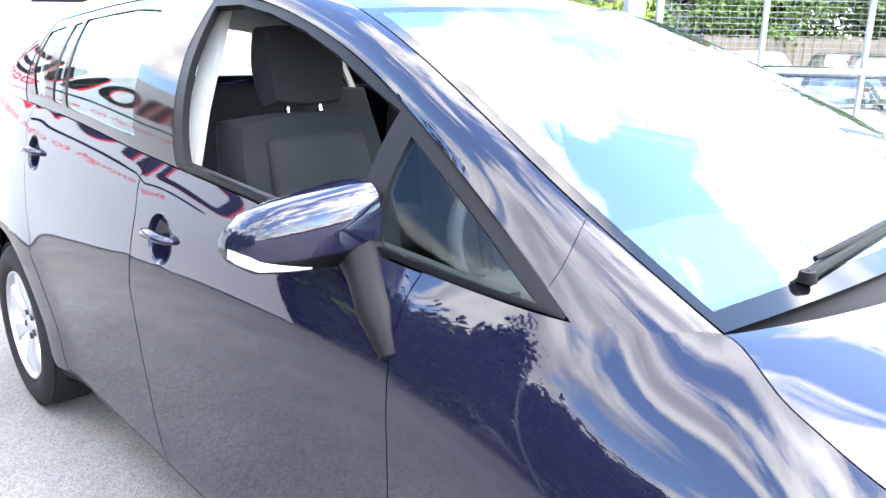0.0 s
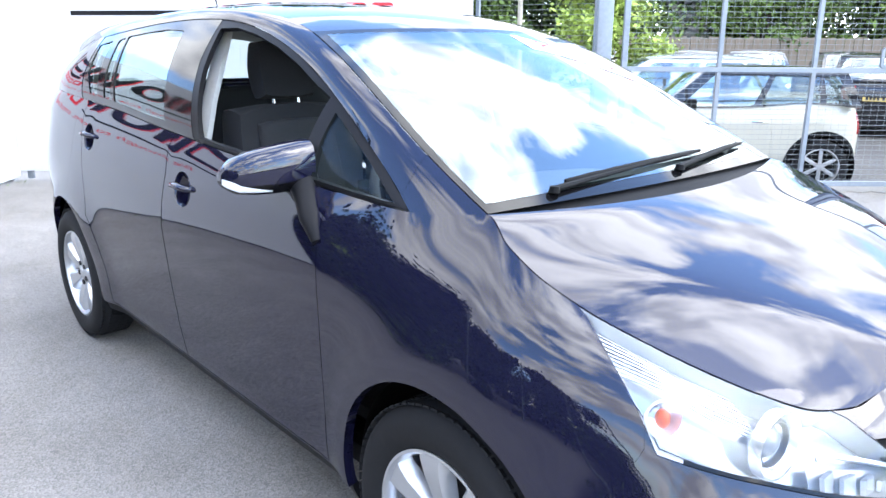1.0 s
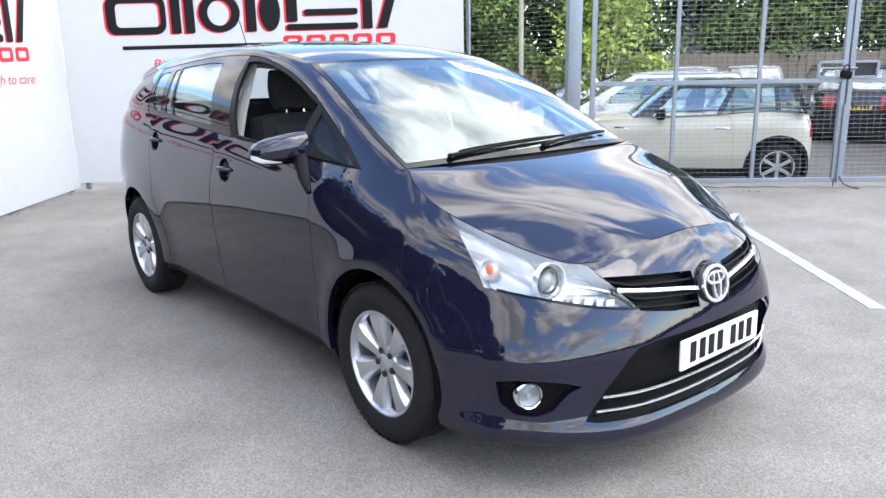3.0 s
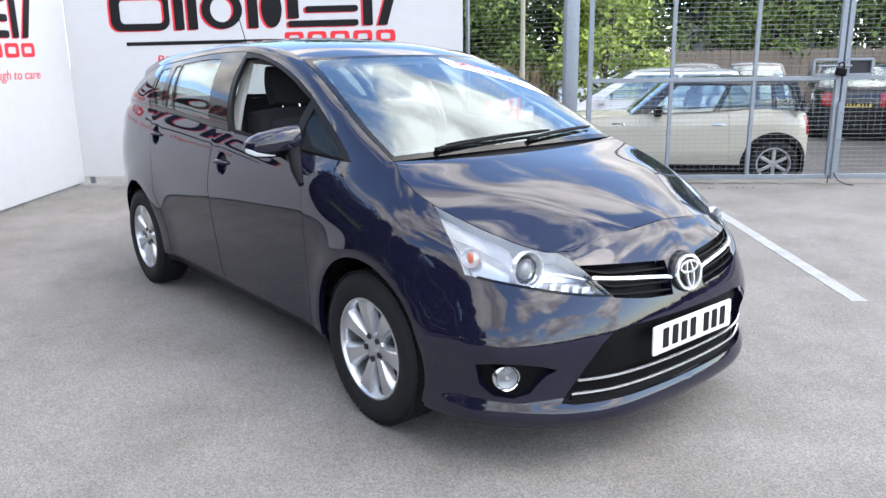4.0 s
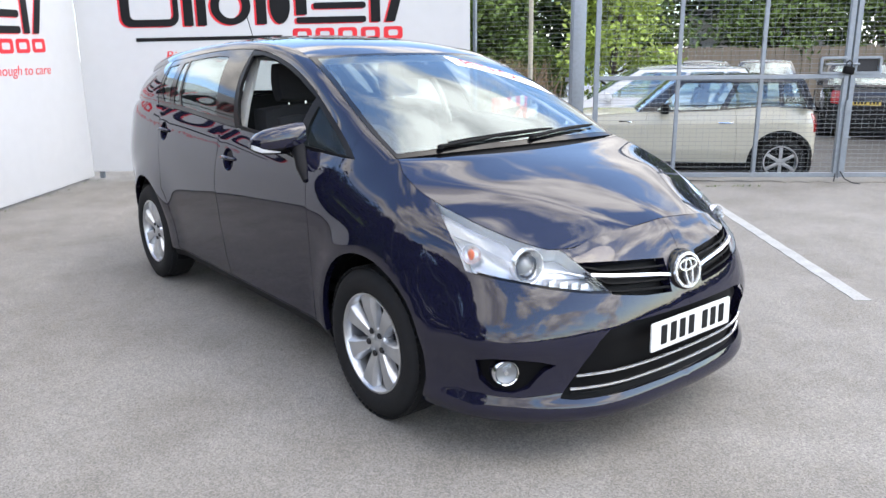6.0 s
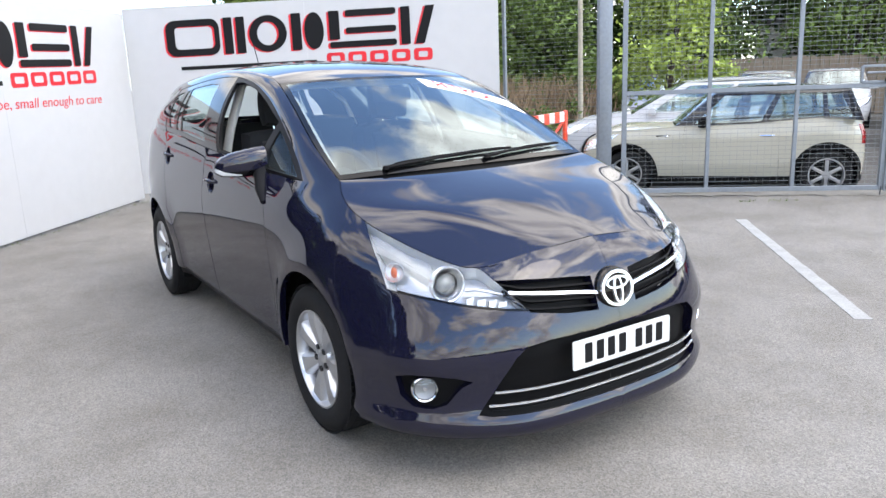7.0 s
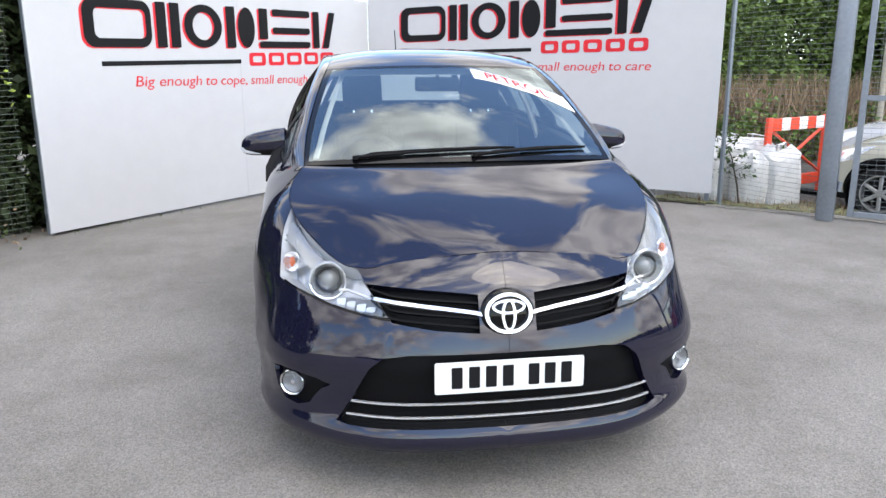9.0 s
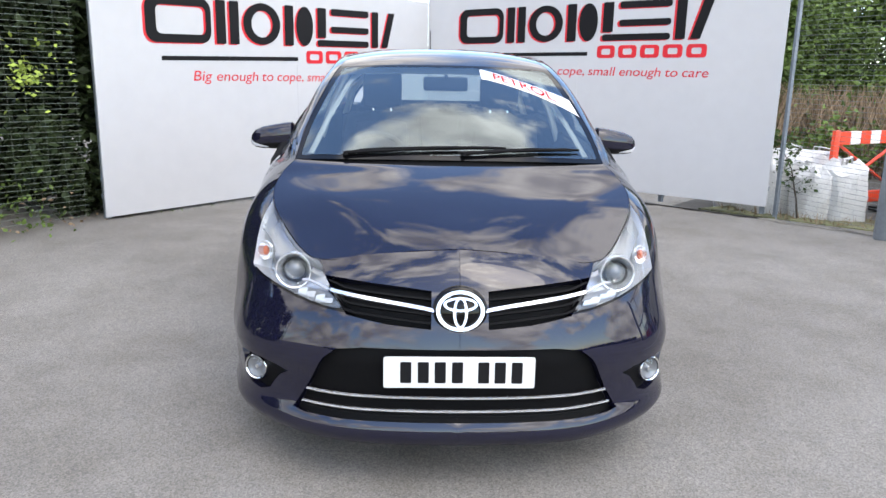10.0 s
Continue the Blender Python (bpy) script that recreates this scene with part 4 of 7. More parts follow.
def paint_weight(p, i):
    """Strongest where fender and pillar run into one another, weak on the shaped nose and the arches."""
    q = p.pos[i]
    near = 1 - smooth(0.10, 0.34, math.hypot(q.x - 0.745, (q.y - 0.12) * 0.8, q.z - 1.07))
    if p is RAIL:
        return 0.2 + 0.5 * near
    return 0.03 + 0.14 * smooth(-0.62, -0.35, q.y) * smooth(0.62, 0.80, q.z) + 0.08 * smooth(0.6, 1.0, q.y) + 0.5 * near


_foot = [i for i, (k, w) in enumerate(RAIL.uv) if k < 1e-6]
_ties = []
for _i, (_s, _w) in enumerate(TUB.uv):
    if _w > 0.9999 and S1 - 1e-4 <= _s <= S2 + 1e-4:
        _j = min(_foot, key=lambda j: (RAIL.pos[j] - TUB.pos[_i]).length)
        _ties.append(((0, _i), (1, _j)))
soften((TUB, RAIL), _ties, 90, paint_weight)
for _i, _p in enumerate(TUB.pos):
    if abs(_p.x) < 0.07 and _p.y < 0:
        TUB.nor[_i].x *= smooth(-0.02, 0.07, abs(_p.x)) if abs(_p.x) > 1e-4 else 0.0
        TUB.nor[_i].normalize()
TUB.emit("bumper", "front_bumper", PAINT, car, None, gap=0.0006, rim=0.042)
TUB.emit("rest", "rear_quarter", PAINT, car, None, gap=0.0012, rim=0.03, label="rear quarters and tail")
for _m in (True, False):
    TUB.emit("fender", "front_fender", PAINT, car, _m, gap=0.0, rim=0.03)
    _fd = TUB.emit("front_door", "front_door", PAINT, car, _m, gap=0.0028)
    _rd = TUB.emit("rear_door", "rear_door", PAINT, car, _m, gap=0.0028)
    TUB.emit("sill", "sill", TRIM_BLACK, car, _m, gap=0.0, rim=0.02, lift=-0.012)
    if _m:
        DOORS = [_fd, _rd]
    else:
        DOORS += [_fd, _rd]

# greenhouse
D_Y = Spline([p[1] for p in _D], [(p[0], p[2]) for p in _D])
_bk = [b for a, b in _t if b[1] >= 0.2 and b[0] > 0.7]
B_Y = Spline([p[1] for p in _bk] + [3.35], [(p[0], p[2]) for p in _bk] + [(0.70, 1.205)], soft=False)


def side_glass(y, w):
    bx, bz = B_Y(y)
    dx, dz = D_Y(y)
    return (bx + (dx - bx) * max(0.0, w) ** 1.7, y, bz + (dz - bz) * w)


def yw(pts):
    out = []
    for (a, za), (b, zb) in zip(pts, pts[1:] + pts[:1]):
        n = max(1, int(math.hypot(b - a, zb - za) / 0.03))
        for k in range(n):
            y, z = a + (b - a) * k / n, za + (zb - za) * k / n
            bz, dz = B_Y(y)[1], D_Y(y)[1]
            out.append((y, (z - bz) / max(1e-4, dz - bz)))
    return out


def below(y, d):
    return (y, D_Y(y)[1] - d)


QUARTER = [(0.268, 1.083), (0.600, 1.100), (0.622, 1.274)]
OPEN_WINDOW = [(0.655, 1.106), (0.675, 1.312)] + [below(y, 0.016) for y in (0.76, 0.9, 1.05, 1.2, 1.35)] + [(1.47, 1.506), (1.41, 1.36), (1.295, 1.146), (1.0, 1.126)]
REAR_GLASS = [(1.60, 1.178), (1.77, 1.50)] + [below(y, 0.03) for y in (1.95, 2.15)] + [(2.36, 1.478), (2.19, 1.21), (1.9, 1.192)]
DOOR_LIGHT = [(2.225, 1.212), (2.385, 1.472), (2.455, 1.462), (2.33, 1.218)]
QUARTER_R = [(2.42, 1.222), (2.54, 1.458), (2.70, 1.438), (2.64, 1.32), (2.53, 1.226)]
D_PILLAR = [(2.56, 1.0), (2.69, 1.30), (2.76, 1.6), (3.5, 1.6), (3.5, 1.0)]
SIDE = Patch(side_glass, [0.222 + 3.078 * k / 130 for k in range(131)], [k / 22 for k in range(23)],
             [("quarter_light", yw(QUARTER)), ("open", yw(OPEN_WINDOW)), ("rear_glass", yw(REAR_GLASS)), ("door_light", yw(DOOR_LIGHT)),
              ("rear_quarter_glass", yw(QUARTER_R)), ("pillar", yw(D_PILLAR)),
              ("front_frame", yw([(0.0, 1.0), (0.62, 1.0), (1.30, 1.05), (1.47, 1.40), (1.52, 1.6), (0.0, 1.6)]))], 0.015)
for _m in (True, False):
    SIDE.emit("rest", "window_frame", GLOSS_BLACK, car, _m, gap=0.0, rim=0.02, lift=-0.002, label="black window surround and pillar")
    SIDE.emit("front_frame", "front_window_frame", TRIM_BLACK, car, _m, gap=0.0, rim=0.018, lift=-0.003)
    SIDE.emit("pillar", "rear_pillar", PAINT, car, _m, gap=0.0, rim=0.02)
    SIDE.emit("quarter_light", "quarter_light", SIDE_CLEAR, car, _m, gap=0, rim=0, lift=-0.008)
    SIDE.emit("rear_glass", "rear_door_glass", TINTED, car, _m, gap=0, rim=0, lift=-0.006, label="dark tinted rear door glass")
    SIDE.emit("door_light", "fixed_door_light", TINTED, car, _m, gap=0, rim=0, lift=-0.006)
    SIDE.emit("rear_quarter_glass", "rear_quarter_glass", TINTED, car, _m, gap=0, rim=0, lift=-0.006)
    if not _m:
        SIDE.emit("open", "front_door_glass", WINDSCREEN, car, _m, gap=0, rim=0, lift=-0.008)


for _m in (True, False):
    RAIL.emit("rest", "pillar_and_roof_rail", PAINT, car, _m, gap=0.0012, rim=0.015)
    RAIL.emit("foot", "fender_upper", PAINT, car, _m, gap=0.0, rim=0.015)

K_HEAD = 3.35 / 9
C_GLASS = Spline([0, 0.5, 1], [(-0.02, 1.085), (0.425, 1.312), (0.868, 1.503)])


def pane(a, b):
    e = E_K(K_HEAD * b)
    cy, cz = C_GLASS(b)
    q = a * a
    return (a * (e[0] - 0.004), cy + (e[1] - cy) * q, cz + (e[2] - cz) * q * (0.6 + 0.4 * q) + 0.006 * (1 - q))


def inset(a0, b0, b1):
    return [(-a0, b0), (-a0 * 0.5, b0), (0, b0), (a0 * 0.5, b0), (a0, b0), (a0 * 0.975, b1), (0, b1), (-a0 * 0.975, b1)]


GLASS = Patch(pane, [-1 + k / 30 for k in range(61)], [k / 30 for k in range(31)], [("clear", inset(0.972, 0.04, 0.965))], 0.03)
GLASS.emit("clear", "windscreen", WINDSCREEN, car, gap=0, rim=0)
GLASS.emit("rest", "windscreen_border", GLOSS_BLACK, car, gap=0, rim=0.004, label="black ceramic border of the windscreen")

C_ROOF = Spline([K_HEAD, 4 / 9, 5 / 9, 6 / 9, 7 / 9, 8 / 9, 1], [(0.868, 1.503), (1.12, 1.567), (1.63, 1.618), (2.1, 1.619), (2.5, 1.602), (2.92, 1.570), (3.30, 1.523)])


def roof(a, k):
    e = E_K(k)
    cy, cz = C_ROOF(k)
    q = a * a
    return (a * e[0], cy + (e[1] - cy) * q, cz + (e[2] - cz) * q * (0.55 + 0.45 * q))


ROOF = Patch(roof, [-1 + k / 24 for k in range(49)], [K_HEAD + (1 - K_HEAD) * k / 50 for k in range(51)], [], 0.02)
ROOF.emit("rest", "roof", PAINT, car, gap=0.001, rim=0.01)
ROOF.emit("rest", "headlining", BEIGE_TRIM, car, gap=0, rim=0, lift=-0.045, back=True, label="pale grey fabric headlining")


def rear_screen(a, b):
    s = S_END - (0.72 + 0.0 * b) * abs(a)
    t = TOP(s)
    x0 = math.copysign(t[0], a)
    x1 = a * 0.51
    y1 = 3.30 - 0.03 * a * a
    z1 = 1.523 - 0.04 * a * a
    return (x0 + (x1 - x0) * b, t[1] + (y1 - t[1]) * b + 0.02 * 4 * b * (1 - b), t[2] + (z1 - t[2]) * b)


REAR = Patch(rear_screen, [-1 + k / 20 for k in range(41)], [k / 14 for k in range(15)], [("clear", [(-0.92, 0.10), (0.92, 0.10), (0.90, 0.90), (-0.90, 0.90)])], 0.04, sign=-1)
REAR.emit("clear", "rear_window", WINDSCREEN, car, gap=0, rim=0)
REAR.emit("rest", "tailgate_frame", PAINT, car, gap=0, rim=0.01)

# bonnet
S_NOSE, S_HINGE = s_of_x(0.455), s_of_y(-0.08)
C_BON = Spline([0, 0.12, 0.35, 0.65, 1], [(-0.77, 0.853), (-0.70, 0.887), (-0.535, 0.951), (-0.315, 1.019), (-0.085, 1.074)])


def bonnet_edge(b):
    g = b ** 0.9
    return TOP(S_NOSE + (S_HINGE - S_NOSE) * g)


def soft_step(t, s=0.03):
    return s * math.log(1 + math.exp(t / s)) if t < 20 * s else t


def bonnet(a, b):
    """Gently crowned between two creases, that run from the nose out to the hinges, and steeper outside them."""
    e = bonnet_edge(b)
    cy, cz = C_BON(b)
    q = a * a
    a0 = 0.38 + 0.56 * b
    share = 0.58 * (1 - smooth(0.35, 1.0, b))
    facet = (soft_step(abs(a) - a0) - soft_step(-a0)) / (soft_step(1 - a0) - soft_step(-a0))
    bump = 0.009 * math.exp(-(a * e[0] / 0.12) ** 2) * (1 - smooth(0.0, 0.4, b))
    return (a * e[0], cy + (e[1] - cy) * q, cz - (cz - e[2]) * ((1 - share) * q + share * facet) + bump)


BONNET = Patch(bonnet, [-1 + k / 60 for k in range(121)], [k / 56 for k in range(57)], [], 0.02)
soften((BONNET,), (), 8)
BONNET.emit("rest", "bonnet", PAINT, car, gap=0.0028, rim=0.014)


def cowl(a, b):
    f, g = bonnet(a, 1.0), pane(a * 0.985, 0.06)
    return (f[0] + (g[0] - f[0]) * b, f[1] + (g[1] - f[1]) * b, f[2] + (g[2] - f[2]) * b - 0.012 * 4 * b * (1 - b) - 0.006)


COWL = Patch(cowl, [-0.985 + 1.97 * k / 40 for k in range(41)], [k / 8 for k in range(9)], [], 0.03)
COWL.emit("rest", "scuttle_panel", BLACK_PLASTIC, car, gap=0, rim=0.03)


# ---- car front: lamps, grille, intake ----
def tub_at(x=None, z=0.5, y=None, lift=0.0):
    """Point of the flank or nose at height z, pushed out by lift (x > 0 half)."""
    s = s_of_x(x) if x is not None else s_of_y(y)
    w = to_w(s, z)
    p = Vector(tub(s, w))
    du = Vector(tub(s + 1e-3, w)) - Vector(tub(s - 1e-3, w))
    dv = Vector(tub(s, min(1, w + 1e-3))) - Vector(tub(s, max(0, w - 1e-3)))
    n = du.cross(dv).normalized()
    return p + n * lift, n


def flip(p, m):
    return Vector((-p.x, p.y, p.z)) if m else p


def facing(p, n, up=Vector((0, 0, 1))):
    """Pose at p whose z axis is n and whose y axis leans up."""
    z = n.normalized()
    x = up.cross(z).normalized()
    y = z.cross(x)
    return Matrix(((x.x, y.x, z.x, p.x), (x.y, y.y, z.y, p.y), (x.z, y.z, z.z, p.z), (0, 0, 0, 1)))


def ribbon(bm, pts, normals, width, depth, upv=Vector((0, 0, 1))):
    """A bar of rectangular section along pts: width along upv, depth along the normals."""
    rows = []
    for p, n in zip(pts, normals):
        t = upv - n * upv.dot(n)
        t.normalize()
        rows.append([bm.verts.new(q) for q in (p - t * width / 2, p - t * width / 2 * 0.7 + n * depth, p + t * width / 2 * 0.7 + n * depth, p + t * width / 2)])
    for a, b in zip(rows, rows[1:]):
        for k in range(3):
            bm.faces.new((a[k], a[k + 1], b[k + 1], b[k]))
    bm.faces.new(rows[0])
    bm.faces.new(rows[-1][::-1])
    bmesh.ops.recalc_face_normals(bm, faces=bm.faces)


def headlamp(m):
    lens = TUB.emit("headlight", "headlight", CLEAR, car, m, gap=0.002, rim=0, lift=0.001, label="clear headlight with chrome reflector and amber bulb")
    lens.visible_shadow = False
    TUB.emit("headlight", "housing", LAMP_HOUSING, lens, m, gap=0.003, rim=0.0, lift=-0.075)
    wall = TUB.emit("headlight", "bezel", LAMP_SILVER, lens, m, gap=0.001, rim=0.08, lift=-0.001)
    me = wall.data
    bm = bmesh.new()
    bm.from_mesh(me)
    bmesh.ops.delete(bm, geom=[f for f in bm.faces if len(f.verts) == 3], context="FACES")
    bm.to_mesh(me)
    bm.free()
    for x, z, r, nm in ((0.672, 0.772, 0.062, "projector"),):
        p, n = tub_at(x=x, z=z, lift=-0.040)
        n = Vector((n.x * 0.25, -1, 0.05)).normalized()
        q, nn = flip(p, m), flip(n, m)
        bm = bmesh.new()
        lathe(bm, [(r * 0.30, -0.035), (r * 0.62, -0.022), (r * 0.9, 0.0), (r, 0.022), (r * 1.08, 0.024), (r * 1.10, 0.0)], 32, facing(q, nn))
        part(nm + "_bowl", bm, REFLECTOR, lens)
        bm = bmesh.new()
        lathe(bm, [(r * 0.60, -0.02), (r * 0.52, 0.0), (r * 0.3, 0.012), (0, 0.017)], 28, facing(q, nn))
        part(nm + "_lens", bm, PROJECTOR, lens, "dark glass projector lens")
        bm = bmesh.new()
        lathe(bm, [(r * 0.62, 0.002), (r * 0.70, 0.012), (r * 0.80, 0.004)], 28, facing(q, nn))
        part(nm + "_ring", bm, DARK_METAL, lens)
    p, n = tub_at(y=-0.545, z=0.795, lift=-0.028)
    bm = bmesh.new()
    bmesh.ops.create_uvsphere(bm, u_segments=16, v_segments=10, radius=0.015, matrix=Matrix.Translation(flip(p, m)) @ Matrix.Diagonal((0.8, 1, 1.35, 1)))
    part("indicator_bulb", bm, AMBER, lens, "amber indicator bulb")
    bm = bmesh.new()
    lathe(bm, [(0.012, -0.026), (0.028, -0.012), (0.036, 0.006), (0.038, 0.0)], 24, facing(flip(p, m), flip(Vector((0.5, -0.8, 0.1)), m)))
    part("indicator_bowl", bm, REFLECTOR, lens)
    # bright blade that carries the grille bar on into the lamp
    bm = bmesh.new()
    pts, nr = [], []
    for x, z in ((0.47, 0.722), (0.52, 0.735), (0.575, 0.745), (0.61, 0.742)):
        p, n = tub_at(x=x, z=z, lift=-0.03)
        pts.append(flip(p, m))
        nr.append(flip(n, m))
    ribbon(bm, pts, nr, 0.010, 0.008)
    part("inner_blade", bm, LAMP_SILVER, lens)
    # dark pocket with bright upright facets under the blade
    bm = bmesh.new()
    pts, nr = [], []
    for k in range(9):
        p, n = tub_at(x=0.445 + 0.19 * k / 8, z=0.690 + 0.008 * k / 8, lift=-0.050)
        pts.append(flip(p, m))
        nr.append(flip(n, m))
    ribbon(bm, pts, nr, 0.062, 0.004)
    part("facet_pocket", bm, LAMP_SHADE, lens)
    for k in range(4):
        x = 0.490 + 0.040 * k
        h = 0.010 + 0.0060 * k
        p, n = tub_at(x=x, z=0.692 + 0.001 * k, lift=-0.040)
        bm = bmesh.new()
        prism(bm, [(-0.017, -h), (0.015, -h * 0.9), (0.020, h), (-0.012, h * 0.85)], 0.010, facing(flip(p, m), flip(Vector((n.x * 0.4 + 0.10 * (-1) ** k, -1, 0.25)), m)))
        part("facet", bm, LAMP_HOUSING, lens, smooth=False)
    # black seal along the lower edge
    bm = bmesh.new()
    pts, nr = [], []
    low = xs([(0.405, 0.655), (0.50, 0.664), (0.62, 0.682), (0.72, 0.703)]) + ys([(-0.525, 0.733)])
    for (s0, z0), (s1, z1) in zip(low, low[1:]):
        for i in range(4):
            s, z = s0 + (s1 - s0) * i / 4, z0 + (z1 - z0) * i / 4 + 0.004
            w = to_w(s, z)
            n = (Vector(tub(s + 1e-3, w)) - Vector(tub(s - 1e-3, w))).cross(Vector(tub(s, w + 2e-3)) - Vector(tub(s, w))).normalized()
            pts.append(flip(Vector(tub(s, w)) + n * 0.001, m))
            nr.append(flip(n, m))
    ribbon(bm, pts, nr, 0.009, 0.002)
    part("lower_seal", bm, GLOSS_BLACK, lens)
    # finned upper wing of the lamp
    bm = bmesh.new()
    for k in range(9):
        pts, nr = [], []
        for i in range(5):
            s = s_of_x(0.70) + (s_of_y(-0.44) - s_of_x(0.70)) * i / 4
            z = TOP(s)[2] - 0.015 - 0.0075 * k
            w = min(1, to_w(s, z))
            p = Vector(tub(s, w))
            n = (Vector(tub(s + 1e-3, w)) - Vector(tub(s - 1e-3, w))).cross(Vector(tub(s, w)) - Vector(tub(s, w - 2e-3))).normalized()
            pts.append(flip(p - n * 0.03, m))
            nr.append(flip(n, m))
        ribbon(bm, pts, nr, 0.0045, 0.004)
    part("fins", bm, LAMP_HOUSING, lens)


for _m in (True, False):
    headlamp(_m)


def nose_bar(name, xs_, zf, width, depth, mat, lift=0.0, parent=car, label=""):
    bm = bmesh.new()
    pts, nr = [], []
    for x in xs_:
        p, n = tub_at(x=abs(x), z=zf(abs(x)), lift=lift)
        if x < 0:
            p, n = flip(p, True), flip(n, True)
        pts.append(p)
        nr.append(n)
    ribbon(bm, pts, nr, width, depth)
    return part(name, bm, mat, parent, label)


def span(x, n=24):
    return [-x + 2 * x * k / n for k in range(n + 1)]


TUB.emit("hole_intake", "intake_panel", BLACK_PLASTIC, car, None, gap=0, rim=0, lift=-0.038, label="black intake behind the number plate")
for _m in (True, False):
    TUB.emit("hole_grille", "grille_backing", BLACK_PLASTIC, car, _m, gap=0, rim=0, lift=-0.045)
nose_bar("chrome_strip", span(0.545), lambda x: 0.364, 0.009, 0.006, BADGE, 0.0)
nose_bar("chrome_strip", span(0.565), lambda x: 0.312, 0.009, 0.006, BADGE, 0.0)
for _z in (0.343, 0.292):
    nose_bar("intake_slat", span(0.555), lambda x, z=_z: z, 0.008, 0.010, BLACK_PLASTIC, -0.034)
for _m in (-1, 1):
    for _f in (0.16, 0.40, 0.80):
        def _zf(x, f=_f):
            t = (x - 0.10) / 0.38
            lo = 0.612 + 0.04 * t + (0.06 * smooth(0.78, 1.0, t))
            hi = 0.735 + 0.027 * t
            return lo + (hi - lo) * f
        nose_bar("grille_slat", [_m * (0.09 + 0.385 * k / 12) for k in range(13)], _zf, 0.010, 0.024, BLACK_PLASTIC, -0.030)
    nose_bar("chrome_bar", [_m * (0.085 + 0.375 * k / 12) for k in range(13)], lambda x: 0.672 + 0.048 * ((x - 0.085) / 0.375) ** 0.8, 0.017, 0.012, BADGE, -0.006, label="slim chrome grille bar")


def badge():
    p, n = tub_at(x=0.0005, z=0.676)
    m = facing(Vector((0, p.y - 0.004, 0.676)), Vector((0, -1, 0.22)))
    bm = bmesh.new()
    lathe(bm, [(0.0, 0.012), (0.8, 0.008), (0.95, 0.0), (1.0, -0.02), (0.98, -0.06)], 40, m @ Matrix.Diagonal((0.098, 0.086, 1, 1)))
    part("badge_mount", bm, GLOSS_BLACK, car)

    def oval(cx, cy, rx, ry, w, h=0.010, z=0.008):
        bm = bmesh.new()
        prism(bm, ellipse(cx, cy, rx, ry, 40), h, m @ Matrix.Translation((0, 0, z)), [ellipse(cx, cy, rx - w, ry - w * 0.9, 40)])
        part("badge_ring", bm, BADGE, car, "chrome oval badge ring", smooth=False)

    oval(0, 0, 0.083, 0.070, 0.013)
    oval(0, 0.022, 0.058, 0.025, 0.009, 0.012)
    oval(0, -0.006, 0.025, 0.054, 0.009, 0.013)


badge()


def number_plate():
    m = facing(Vector((0, PLAN(0)[1] - 0.001, 0.4695)), Vector((0, -1, 0.02)))
    bm = bmesh.new()
    prism(bm, rounded(-0.26, -0.0555, 0.26, 0.0555, 0.008), 0.006, m)
    plate = part("number_plate", bm, PLATE_WHITE, car, "white number plate with dark bars", smooth=False)
    for k, x in enumerate((-0.184, -0.124, -0.066, -0.007, 0.083, 0.140, 0.198)):
        bm = bmesh.new()
        prism(bm, rounded(x - 0.019, -0.038, x + 0.019, 0.038, 0.004), 0.001, m @ Matrix.Translation((0, 0, 0.006)))
        part("character_bar", bm, LETTER_BLACK, plate, smooth=False)


number_plate()


def fog_lamp(m):
    c, n = tub_at(x=0.745, z=0.383)
    # black plastic, its black also standing for shade over the painted inner end
    TUB.emit("hole_fog", "fog_lamp_recess", BLACK_PLASTIC, car, m, gap=0, rim=0, lift=-0.030)
    d = flip(Vector((0.42, -0.9, 0.04)), m)
    q = flip(c, m) - d.normalized() * 0.012
    bm = bmesh.new()
    lathe(bm, [(0.050, 0.012), (0.054, 0.016), (0.060, 0.010), (0.063, -0.01), (0.063, -0.05)], 32, facing(q, d) @ Matrix.Scale(0.84, 4))
    lamp_ob = part("fog_lamp", bm, CHROME, car, "round clear fog lamp with chrome ring")
    bm = bmesh.new()
    lathe(bm, [(0.0, -0.004), (0.02, -0.003), (0.036, 0.002), (0.047, 0.009)], 28, facing(q, d) @ Matrix.Scale(0.84, 4))
    part("reflector", bm, LAMP_SHADE, lamp_ob)
    bm = bmesh.new()
    cyl(bm, 0.010, 0.008, 0.012, facing(q, d), 12)
    part("bulb_cap", bm, CHROME, lamp_ob)
    bm = bmesh.new()
    lathe(bm, [(0.048, 0.012), (0.03, 0.018), (0, 0.021)], 28, facing(q, d) @ Matrix.Scale(0.84, 4))
    part("lens", bm, CLEAR, lamp_ob).visible_shadow = False


for _m in (True, False):
    fog_lamp(_m)


